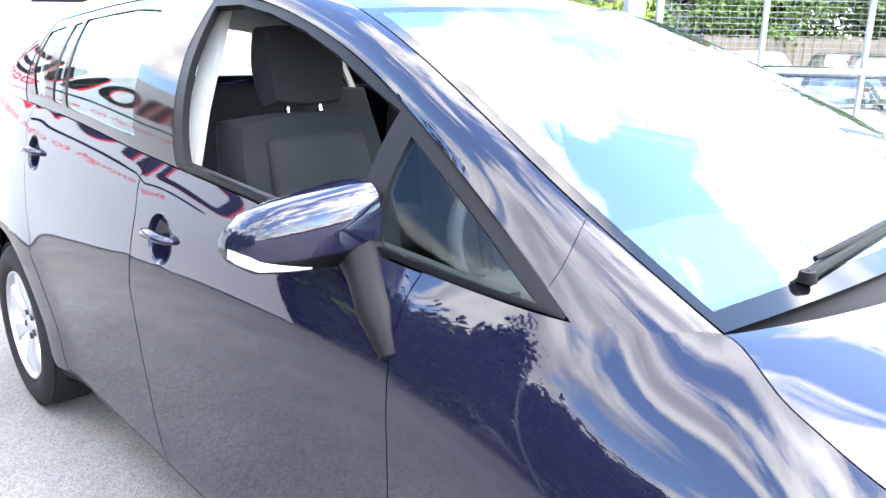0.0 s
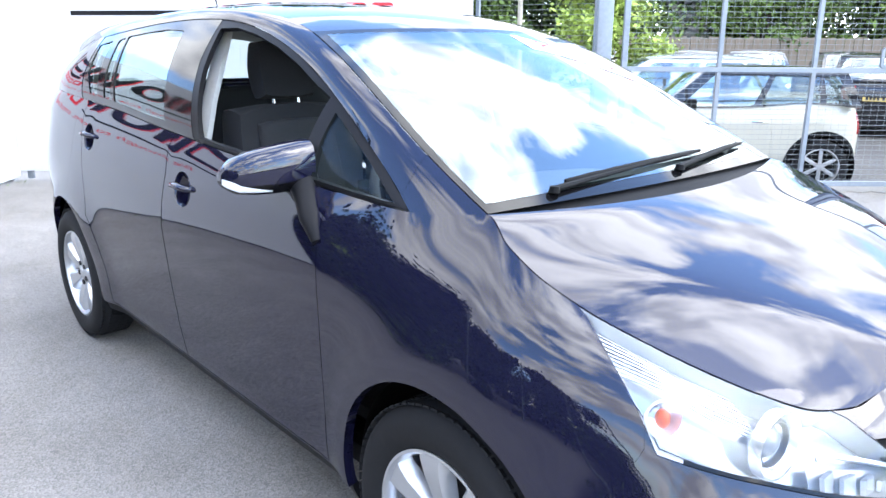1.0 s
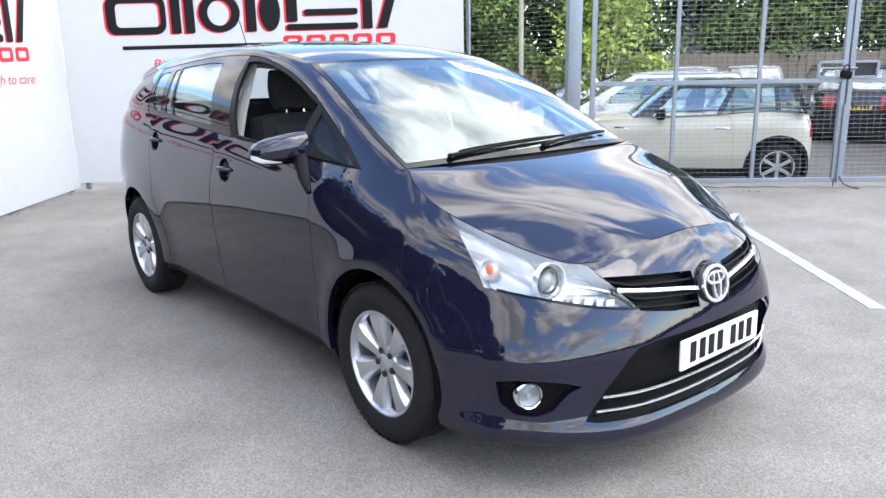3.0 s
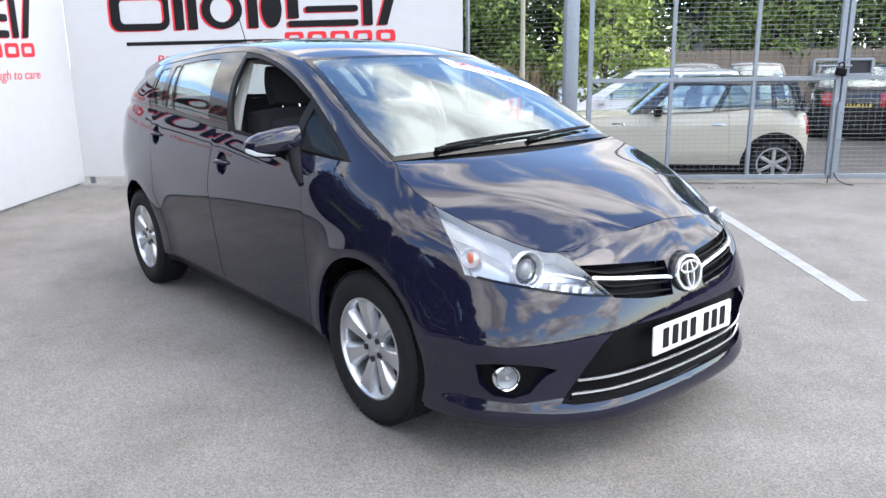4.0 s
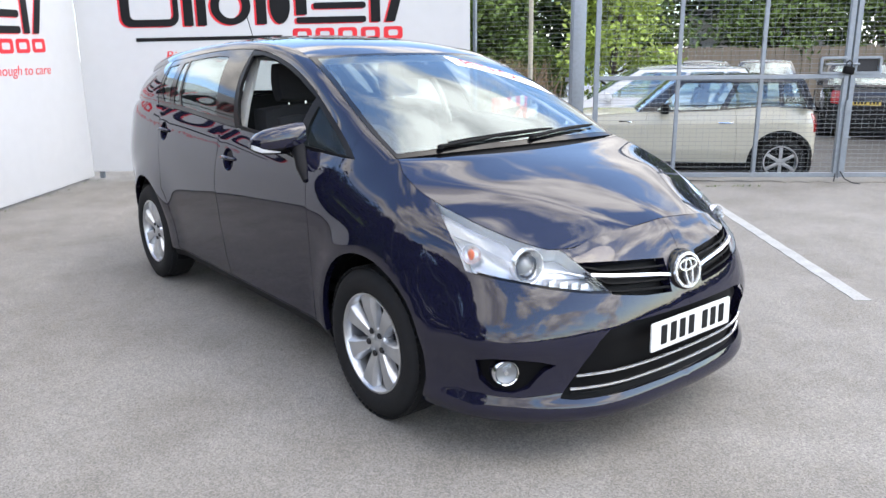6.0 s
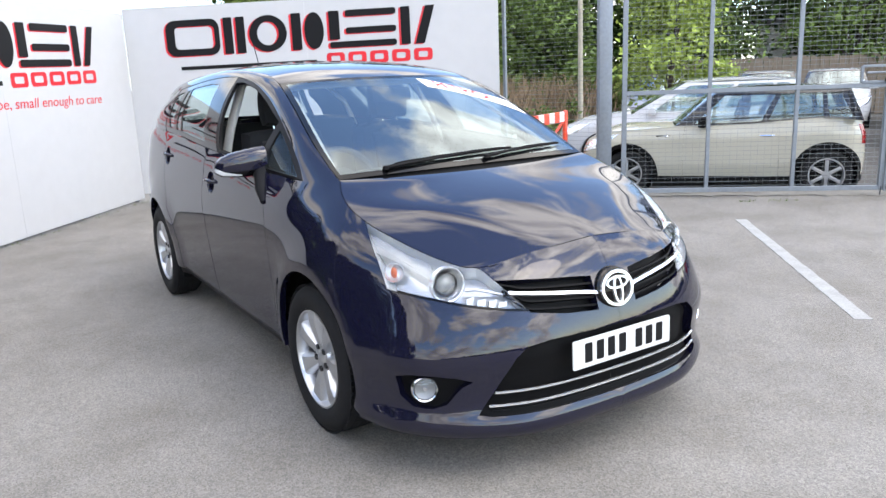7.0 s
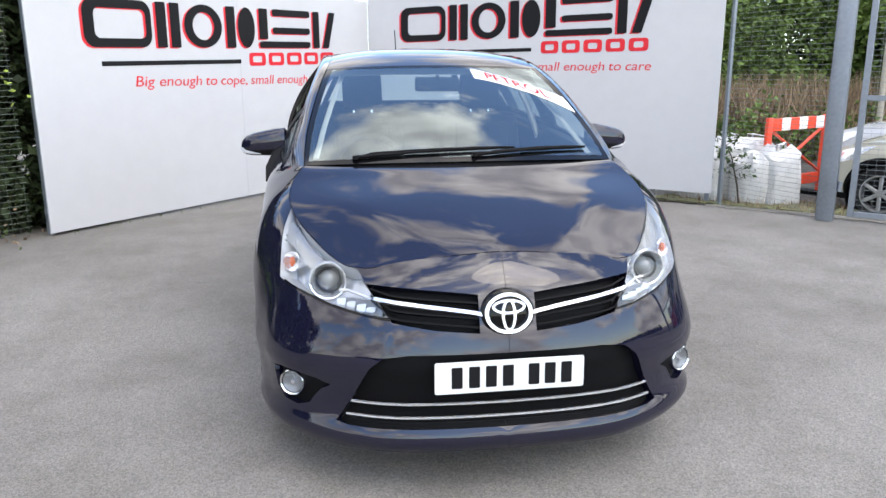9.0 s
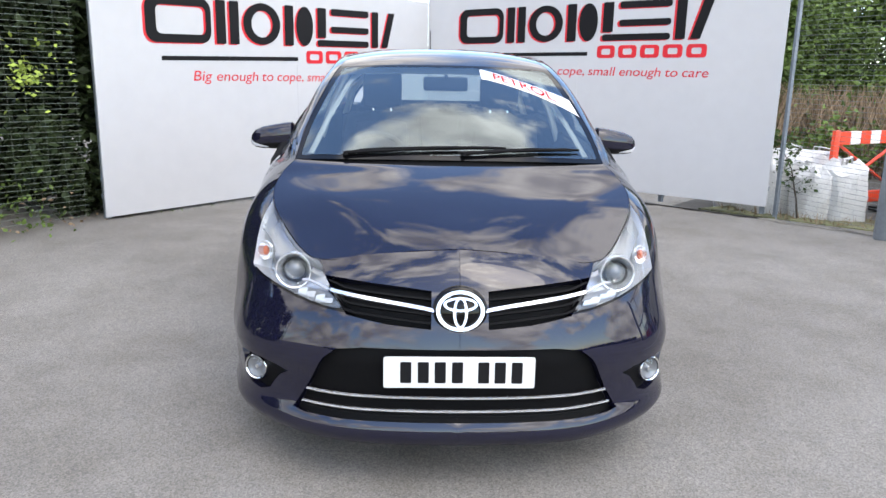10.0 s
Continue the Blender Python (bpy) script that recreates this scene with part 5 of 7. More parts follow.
# ---- wheels ----
def wheel(x, y, mirror):
    """Seven-spoke alloy wheel; its outer face looks along local +z."""
    ob = new("wheel")
    ob.parent = car
    ob.matrix_basis = Matrix.Translation((x, y, 0.326)) @ Matrix.Rotation(radians(-90 if mirror else 90), 4, "Y") @ Matrix.Rotation(radians(12), 4, "Z")
    bm = bmesh.new()
    lathe(bm, [(0.212, 0.085), (0.222, 0.094), (0.245, 0.104), (0.275, 0.106), (0.298, 0.100), (0.314, 0.086), (0.322, 0.070), (0.326, 0.040), (0.3265, 0.0),
               (0.326, -0.05), (0.322, -0.075), (0.30, -0.10), (0.25, -0.105), (0.212, -0.09)], 96)
    part("tyre", bm, RUBBER, ob)
    bm = bmesh.new()
    for k in range(72):
        for z, w in ((0.074, 0.030), (0.033, 0.026), (-0.012, 0.026), (-0.055, 0.03)):
            a = 2 * math.pi * (k + 0.3 * (z > 0)) / 72
            r = 0.3262 - (0.006 if abs(z) > 0.06 else 0.0)
            box(bm, 0.005, 0.0205, w, Matrix.Rotation(a, 4, "Z") @ pose(r, 0, z, 0, 24 if z > 0.06 else 0, 0))
    tagged(part("tread", bm, RUBBER, ob, smooth=False), kind="stuff")
    bm = bmesh.new()
    lathe(bm, [(0.206, 0.080), (0.216, 0.090), (0.2165, 0.094), (0.209, 0.095), (0.203, 0.088), (0.198, 0.06), (0.192, -0.02), (0.19, -0.09), (0.212, -0.092), (0.213, 0.07)], 72)
    rim = part("rim", bm, ALLOY, ob, "silver seven-spoke alloy rim")
    for k in range(7):
        bm = bmesh.new()
        rows = []
        for r, w, z, dz in ((0.035, 0.016, 0.066, 0.03), (0.07, 0.029, 0.070, 0.035), (0.11, 0.035, 0.078, 0.04), (0.15, 0.043, 0.085, 0.04), (0.185, 0.053, 0.086, 0.036), (0.205, 0.062, 0.082, 0.03)):
            rows.append([bm.verts.new(q) for q in ((r, -w, z - dz), (r, -w * 0.80, z - 0.008), (r, -w * 0.62, z), (r, w * 0.62, z), (r, w * 0.80, z - 0.008), (r, w, z - dz))])
        for a, b in zip(rows, rows[1:]):
            for i in range(5):
                bm.faces.new((a[i], b[i], b[i + 1], a[i + 1]))
        bmesh.ops.recalc_face_normals(bm, faces=bm.faces)
        part("spoke", bm, ALLOY, ob, at=Matrix.Rotation(2 * math.pi * k / 7, 4, "Z"))
    bm = bmesh.new()
    lathe(bm, [(0.0, 0.076), (0.024, 0.075), (0.029, 0.071), (0.034, 0.068), (0.062, 0.064), (0.07, 0.05), (0.07, 0.02)], 40)
    part("hub", bm, ALLOY, ob)
    for k in range(5):
        a = 2 * math.pi * k / 5 + 0.3
        bm = bmesh.new()
        cyl(bm, 0.0135, 0.0135, 0.016, Matrix.Translation((0.051 * math.cos(a), 0.051 * math.sin(a), 0.066)), 6)
        part("wheel_nut", bm, DARK_METAL, ob)
    bm = bmesh.new()
    lathe(bm, [(0.0, 0.02), (0.145, 0.02), (0.15, 0.012), (0.15, -0.02)], 48)
    part("brake_disc", bm, DARK_METAL, ob)
    bm = bmesh.new()
    lathe(bm, [(0.19, -0.03), (0.0, -0.04)], 40)
    part("inner_barrel", bm, BLACK_PLASTIC, ob)


for _y, _x in ((0.0, 0.790), (2.76, 0.785)):
    wheel(-_x, _y, True)
    wheel(_x, _y, False)


def arch_liner(yc, m):
    bm = bmesh.new()
    rows = []
    for a in range(-24, 205, 12):
        c, s_ = math.cos(radians(a)), math.sin(radians(a))
        rows.append([bm.verts.new((x, yc + (ARCH_R - 0.004 + d) * c, 0.338 + (ARCH_R - 0.004 + d) * s_)) for x, d in ((0.835, 0.0), (0.80, 0.012), (0.5, 0.0))])
    for a, b in zip(rows, rows[1:]):
        for k in range(2):
            bm.faces.new((a[k], a[k + 1], b[k + 1], b[k]))
    c = bm.verts.new((0.5, yc, 0.338))
    for a, b in zip(rows, rows[1:]):
        bm.faces.new((a[2], b[2], c))
    if m:
        for v in bm.verts:
            v.co.x = -v.co.x
    bmesh.ops.recalc_face_normals(bm, faces=bm.faces)
    part("wheel_arch_liner", bm, BLACK_PLASTIC, car)


for _m in (True, False):
    arch_liner(0.0, _m)
    arch_liner(2.78, _m)
bm = bmesh.new()
box(bm, 1.50, 2.1, 0.10, Matrix.Translation((0, 1.39, 0.27)), 0.02)
box(bm, 0.98, 4.2, 0.10, Matrix.Translation((0, 1.35, 0.28)), 0.02)
part("underbody", bm, BLACK_PLASTIC, car)


# ---- door mirrors, handles, wipers, aerial ----
def door_mirror(m):
    sx = -1 if m else 1
    shell = bmesh.new()
    rows = []
    for t, top, low, y0, y1 in ((0.0, 1.190, 1.082, 0.700, 0.615), (0.04, 1.203, 1.070, 0.708, 0.600), (0.2, 1.200, 1.065, 0.710, 0.592), (0.45, 1.189, 1.062, 0.710, 0.590),
                                (0.7, 1.176, 1.062, 0.708, 0.598), (0.88, 1.158, 1.066, 0.705, 0.612), (0.97, 1.135, 1.080, 0.70, 0.635), (1.0, 1.118, 1.092, 0.695, 0.660)):
        x = 0.795 + 0.235 * t
        ring = []
        for k in range(20):
            a = 2 * math.pi * k / 20
            c, s_ = math.cos(a), math.sin(a)
            yy = 0.045 * t + (y0 + y1) / 2 - (y0 - y1) / 2 * math.copysign(abs(c) ** 0.65, c)
            zz = (top + low) / 2 + (top - low) / 2 * math.copysign(abs(s_) ** 0.65, s_)
            ring.append(shell.verts.new((sx * x, yy, zz)))
        rows.append(ring)
    for a, b in zip(rows, rows[1:]):
        for k in range(20):
            f = shell.faces.new((a[k], a[(k + 1) % 20], b[(k + 1) % 20], b[k]))
            f.material_index = 1 if sum(v.co.z for v in f.verts) / 4 < 1.094 else 0
    lerp_ring = [[v.co.copy() for v in r] for r in rows]
    shell.faces.new(rows[0][::-1])
    shell.faces.new(rows[-1])
    bmesh.ops.recalc_face_normals(shell, faces=shell.faces)
    ob = part("door_mirror", shell, [PAINT, GLOSS_BLACK], car, "dark blue door mirror with a clear indicator strip")
    bm = bmesh.new()
    tube(bm, [(sx * 0.825, 0.640, 1.095), (sx * 0.840, 0.590, 1.058), (sx * 0.864, 0.530, 1.010), (sx * 0.878, 0.480, 0.955)], 0.042, 14, (1.1, 0.95, 0.9, 0.5), 0.75)
    part("mirror_foot", bm, TRIM_BLACK, ob)
    bm = bmesh.new()
    grid = []
    for i in range(10):
        t = 3.4 + 3.5 * i / 9
        top = 2.6 * ((i / 9) ** 0.9) - 2.1
        line = []
        for j in range(6):
            k = -2.5 + (top + 2.5) * j / 5
            kk, fr = math.floor(k), k - math.floor(k)
            p = [lerp_ring[r][kk % 20].lerp(lerp_ring[r][(kk + 1) % 20], fr) for r in (int(t), min(7, int(t) + 1))]
            q = p[0].lerp(p[1], t - int(t))
            line.append(bm.verts.new(q + (q - Vector((sx * 0.90, 0.64, 1.13))).normalized() * 0.003))
        grid.append(line)
    for r0, r1 in zip(grid, grid[1:]):
        for j in range(5):
            bm.faces.new((r0[j], r0[j + 1], r1[j + 1], r1[j]))
    bmesh.ops.recalc_face_normals(bm, faces=bm.faces)
    part("indicator_strip", bm, MIRROR_LENS, ob, "clear indicator strip")
    bm = bmesh.new()
    prism(bm, rounded(-0.080, -0.038, 0.080, 0.038, 0.03), 0.003, facing(Vector((sx * 0.885, 0.726, 1.122)), Vector((-0.19 * sx, 1, 0))))
    part("mirror_glass", bm, CHROME, ob)


for _m in (True, False):
    door_mirror(_m)


def door_handle(y, z, m, door):
    p, n = tub_at(y=y, z=z)
    q, nn = flip(p, m), flip(n, m)
    base = facing(q, nn)
    bm = bmesh.new()
    lathe(bm, [(0.0, -0.036), (0.030, -0.033), (0.045, -0.018), (0.0535, -0.001), (0.0555, 0.0012), (0.058, -0.003)], 32, base @ Matrix.Diagonal((1.20, 1.09, 1.1, 1)))
    part("handle_cup", bm, PAINT, door)
    bm = bmesh.new()
    side = 1 if m else -1
    tube(bm, [base @ Vector((side * a, 0.010 - 0.05 * abs(a), h)) for a, h in ((-0.066, -0.004), (-0.056, 0.010), (-0.035, 0.018), (0.0, 0.021), (0.035, 0.018), (0.058, 0.010), (0.068, -0.004))],
         0.015, 12, (0.7, 1, 1.05, 1.0, 1, 0.95, 0.7), 0.75)
    part("handle", bm, PAINT, door, "dark blue pull handle")


for _m, _ds in ((True, DOORS[:2]), (False, DOORS[2:])):
    door_handle(1.345, 0.968, _m, _ds[0])
    door_handle(2.40, 1.045, _m, _ds[1])


def wiper(x0, x1, b0, b1, pivot):
    """A wiper blade lying low on the glass from across position x0 to x1."""
    ob_b = bmesh.new()
    pts = []
    for k in range(9):
        t = k / 8
        p = Vector(pane(x0 + (x1 - x0) * t, b0 + (b1 - b0) * t))
        pts.append(p + Vector((0, -0.008, 0.010)))
    tube(ob_b, pts, 0.008, 8, (0.5, 0.8, 0.9, 1, 1, 1, 0.9, 0.8, 0.5), 1.2)
    blade = part("wiper_blade", ob_b, BLACK_PLASTIC, car)
    bm2 = bmesh.new()
    q = Vector(pane(pivot, 0.045)) + Vector((0, -0.012, 0.006))
    mid = pts[5] + Vector((0, -0.004, 0.002))
    tube(bm2, [q, q.lerp(mid, 0.3) + Vector((0, -0.003, 0.002)), q.lerp(mid, 0.7) + Vector((0, -0.003, 0.001)), mid], 0.0075, 8, (1.3, 1.0, 0.8, 0.6))
    cyl(bm2, 0.015, 0.012, 0.016, Matrix.Translation(q), 14)
    part("wiper_arm", bm2, BLACK_PLASTIC, blade)


wiper(-0.60, 0.36, 0.062, 0.092, -0.68)
wiper(0.20, 0.86, 0.058, 0.100, 0.08)

bm = bmesh.new()
tube(bm, [(-0.05, 2.70, 1.595), (-0.05, 2.74, 1.68), (-0.05, 2.80, 1.79)], 0.0035, 6)
cyl(bm, 0.018, 0.011, 0.03, Matrix.Translation((-0.05, 2.70, 1.60)), 14)
part("aerial", bm, BLACK_PLASTIC, car, "short black roof aerial")


# ---- cabin ----
def pad(bm, sx, sy, sz, m, bulge=0.25, n=6):
    """A cushion: a softly rounded block."""
    seen = {}

    def vert(c):
        key = tuple(round(q * n) for q in c)
        if key not in seen:
            v = Vector(c)
            f = min(1, bulge * (abs(v.x * v.y) + abs(v.y * v.z) + abs(v.x * v.z)) * 2.4)
            v = v.lerp(v.normalized() * 0.62, f)
            seen[key] = bm.verts.new(m @ Vector((v.x * sx, v.y * sy, v.z * sz)))
        return seen[key]

    for ax in range(3):
        for side in (-0.5, 0.5):
            for i in range(n):
                for j in range(n):
                    q = []
                    for a, b in ((i, j), (i + 1, j), (i + 1, j + 1), (i, j + 1)):
                        c = [0, 0, 0]
                        c[ax], c[(ax + 1) % 3], c[(ax + 2) % 3] = side, a / n - 0.5, b / n - 0.5
                        q.append(vert(c))
                    bm.faces.new(q if side > 0 else q[::-1])


def seat(x):
    bm = bmesh.new()
    pad(bm, 0.50, 0.52, 0.20, pose(x, 1.12, 0.62, -8))
    ob = part("front_seat", bm, FABRIC, car, "charcoal fabric front seat with headrest")
    bm = bmesh.new()
    pad(bm, 0.50, 0.17, 0.66, pose(x, 1.46, 0.895, -14), 0.24)
    part("backrest", bm, FABRIC, ob)
    bm = bmesh.new()
    pad(bm, 0.33, 0.06, 0.56, pose(x, 1.372, 0.895, -14), 0.32)
    part("backrest_panel", bm, FABRIC_MID, ob, "ribbed dark grey centre panel")
    bm = bmesh.new()
    pad(bm, 0.24, 0.11, 0.215, pose(x, 1.525, 1.352, -8), 0.25)
    part("headrest", bm, FABRIC, ob)
    for d in (-0.055, 0.055):
        bm = bmesh.new()
        tube(bm, [(x + d, 1.49, 1.16), (x + d, 1.512, 1.30)], 0.0065, 8)
        part("headrest_post", bm, CHROME, ob, "chrome headrest post")


seat(-0.37)
seat(0.37)
bm = bmesh.new()
pad(bm, 1.24, 0.5, 0.2, pose(0, 2.15, 0.62, -6), 0.15)
_rear = part("rear_bench", bm, FABRIC, car, "charcoal fabric rear bench with three headrests")
bm = bmesh.new()
pad(bm, 1.24, 0.16, 0.60, pose(0, 2.47, 0.92, -14), 0.15)
part("backrest", bm, FABRIC, _rear)
for _x in (-0.40, 0.0, 0.40):
    bm = bmesh.new()
    pad(bm, 0.25, 0.10, 0.13, pose(_x, 2.56, 1.170, -8), 0.25)
    part("headrest", bm, FABRIC, _rear)

bm = bmesh.new()
rows = []
for a in [k / 12 - 1 for k in range(25)]:
    prof = ((0.03, 1.055), (0.16, 1.065), (0.36, 1.06), (0.50, 1.035), (0.55, 0.97), (0.54, 0.85), (0.50, 0.62))
    hood = 0.035 * math.exp(-((a * 0.74 + 0.37) / 0.20) ** 2)
    mid = 0.03 * math.exp(-((a * 0.74) / 0.22) ** 2)
    rows.append([bm.verts.new((a * 0.68, y + 0.06 * a * a, z + (hood if 0.3 < y < 0.53 else 0) + (mid if 0.3 < y < 0.53 else 0) - 0.012 * a * a - 0.02)) for y, z in prof])
for p, q in zip(rows, rows[1:]):
    for k in range(6):
        bm.faces.new((p[k], q[k], q[k + 1], p[k + 1]))
bmesh.ops.recalc_face_normals(bm, faces=bm.faces)
part("dashboard", bm, DASH, car, "dark grey dashboard")
bm = bmesh.new()
_sw = pose(-0.37, 0.67, 0.985, 62, 0, 0)
_ring = []
for k in range(40):
    a = 2 * math.pi * k / 40
    _ring.append([bm.verts.new(_sw @ Vector(((0.178 + 0.016 * math.cos(b)) * math.cos(a), (0.178 + 0.016 * math.cos(b)) * math.sin(a), 0.016 * math.sin(b)))) for b in [2 * math.pi * j / 10 for j in range(10)]])
for k in range(40):
    for j in range(10):
        bm.faces.new((_ring[k][j], _ring[(k + 1) % 40][j], _ring[(k + 1) % 40][(j + 1) % 10], _ring[k][(j + 1) % 10]))
bmesh.ops.recalc_face_normals(bm, faces=bm.faces)
_wheel = part("steering_wheel", bm, DASH, car, "dark grey steering wheel")
bm = bmesh.new()
lathe(bm, [(0, 0.03), (0.06, 0.025), (0.075, 0.0), (0.06, -0.04)], 24, _sw)
for a in (200, 340, 270):
    box(bm, 0.12, 0.03, 0.016, _sw @ Matrix.Rotation(radians(a), 4, "Z") @ Matrix.Translation((0.115, 0, -0.005)), 0.005)
part("wheel_boss", bm, DASH, _wheel)
bm = bmesh.new()
tube(bm, [(-0.37, 0.62, 0.96), (-0.37, 0.45, 0.89)], 0.035, 12)
part("steering_column", bm, DASH, _wheel)
bm = bmesh.new()
box(bm, 0.24, 0.035, 0.075, pose(0.0, 0.80, 1.41, -12), 0.016, 3)
tube(bm, [(0, 0.79, 1.43), (0, 0.80, 1.455)], 0.012, 8)
part("interior_mirror", bm, BLACK_PLASTIC, car, "black interior rear-view mirror")
for _s in (-1, 1):
    for _nm, _q in (("centre_pillar_trim", [(0.75, 1.46, 1.06), (0.69, 1.49, 1.25), (0.575, 1.56, 1.50)]), ("rear_pillar_trim", [(0.71, 2.70, 1.14), (0.66, 2.76, 1.32), (0.55, 2.84, 1.45)]),
                    ("front_pillar_trim", [(0.645, 0.18, 1.09), (0.600, 0.46, 1.225), (0.525, 0.88, 1.405), (0.485, 1.15, 1.46)])):
        bm = bmesh.new()
        tube(bm, [(_s * x, y, z) for x, y, z in _q], 0.032 if "front" not in _nm else 0.014, 8, None, 0.6)
        part(_nm, bm, BEIGE_TRIM, car, "pale grey pillar trim")
    bm = bmesh.new()
    rows = []
    for y in [0.35 + 0.15 * k for k in range(15)]:
        bx, bz = B_Y(y)
        rows.append([bm.verts.new((_s * (bx - dx), y, z)) for dx, z in ((0.02, bz - 0.005), (0.075, bz - 0.01), (0.10, bz - 0.12), (0.12, 0.4))])
    for p, q in zip(rows, rows[1:]):
        for k in range(3):
            bm.faces.new((p[k], q[k], q[k + 1], p[k + 1]))
    bmesh.ops.recalc_face_normals(bm, faces=bm.faces)
    part("door_card", bm, DASH, car)
bm = bmesh.new()
box(bm, 1.5, 2.9, 0.04, Matrix.Translation((0, 1.9, 0.42)))
box(bm, 1.28, 0.04, 0.70, Matrix.Translation((0, 0.1, 0.66)))
box(bm, 1.30, 0.9, 0.04, Matrix.Translation((0, 2.95, 0.95)))
part("cabin_floor", bm, FABRIC, car)


def banner():
    """White corner banner with red writing inside the top of the windscreen."""
    bm = bmesh.new()
    n = 60

    def strip_pt(t, f):
        # t along the band, f across it
        a = 0.31 + 0.685 * t
        b = 0.945 - 0.40 * t ** 1.35
        w = 0.135
        return Vector(pane(min(a, 0.985), b - w * (f - 0.0))) + Vector((0, -0.0012, 0.0016))

    rows = [[bm.verts.new(strip_pt(k / n, f / 4)) for f in range(5)] for k in range(n + 1)]
    for p, q in zip(rows, rows[1:]):
        for k in range(4):
            bm.faces.new((p[k], p[k + 1], q[k + 1], q[k]))
    bmesh.ops.recalc_face_normals(bm, faces=bm.faces)
    bmesh.ops.solidify(bm, geom=bm.faces[:], thickness=0.0006)
    ob = part("banner", bm, BANNER, car, "white windscreen banner with red lettering")
    t_ob = words("lettering", "PETROL", 0.1, Matrix(), BANNER_RED, ob, 0.0004, 0.0, 1.0, "red lettering")
    bm = bmesh.new()
    bm.from_mesh(t_ob.data)
    bmesh.ops.triangulate(bm, faces=bm.faces)
    bmesh.ops.subdivide_edges(bm, edges=bm.edges, cuts=2)
    bm.to_mesh(t_ob.data)
    bm.free()
    hs = [v.co.y for v in t_ob.data.vertices]
    y0, y1 = min(hs), max(hs)
    for v in t_ob.data.vertices:
        v.co = strip_pt(0.16 + 0.66 * v.co.x, 0.84 - 0.68 * (v.co.y - y0) / (y1 - y0)) + Vector((0, -0.0022, 0.0042))


banner()


# ---- other parked cars beyond the gate ----
def simple_wheel(parent, x, y, r, mirror, spokes, rim_mat):
    ob = new("wheel")
    ob.parent = parent
    ob.matrix_basis = Matrix.Translation((x, y, r)) @ Matrix.Rotation(radians(-90 if mirror else 90), 4, "Y")
    bm = bmesh.new()
    lathe(bm, [(r * 0.68, 0.085), (r * 0.75, 0.098), (r * 0.90, 0.098), (r * 0.98, 0.075), (r, 0.03), (r, -0.05), (r * 0.96, -0.09), (r * 0.68, -0.09)], 40)
    part("tyre", bm, RUBBER, ob)
    bm = bmesh.new()
    q = r * 0.68
    lathe(bm, [(q, 0.07), (q * 1.03, 0.088), (q * 0.96, 0.088), (q * 0.92, 0.05), (q * 0.9, -0.05)], 40)
    for k in range(spokes):
        a = 2 * math.pi * k / spokes
        box(bm, q * 0.86, 0.042 if spokes < 7 else 0.028, 0.022, Matrix.Rotation(a, 4, "Z") @ Matrix.Translation((q * 0.5, 0, 0.068)), 0.006)
    cyl(bm, 0.05, 0.045, 0.03, Matrix.Translation((0, 0, 0.07)), 20)
    part("rim", bm, rim_mat, ob)
    bm = bmesh.new()
    lathe(bm, [(0, -0.01), (q * 0.92, -0.01)], 24)
    part("inner_barrel", bm, BLACK_PLASTIC, ob)


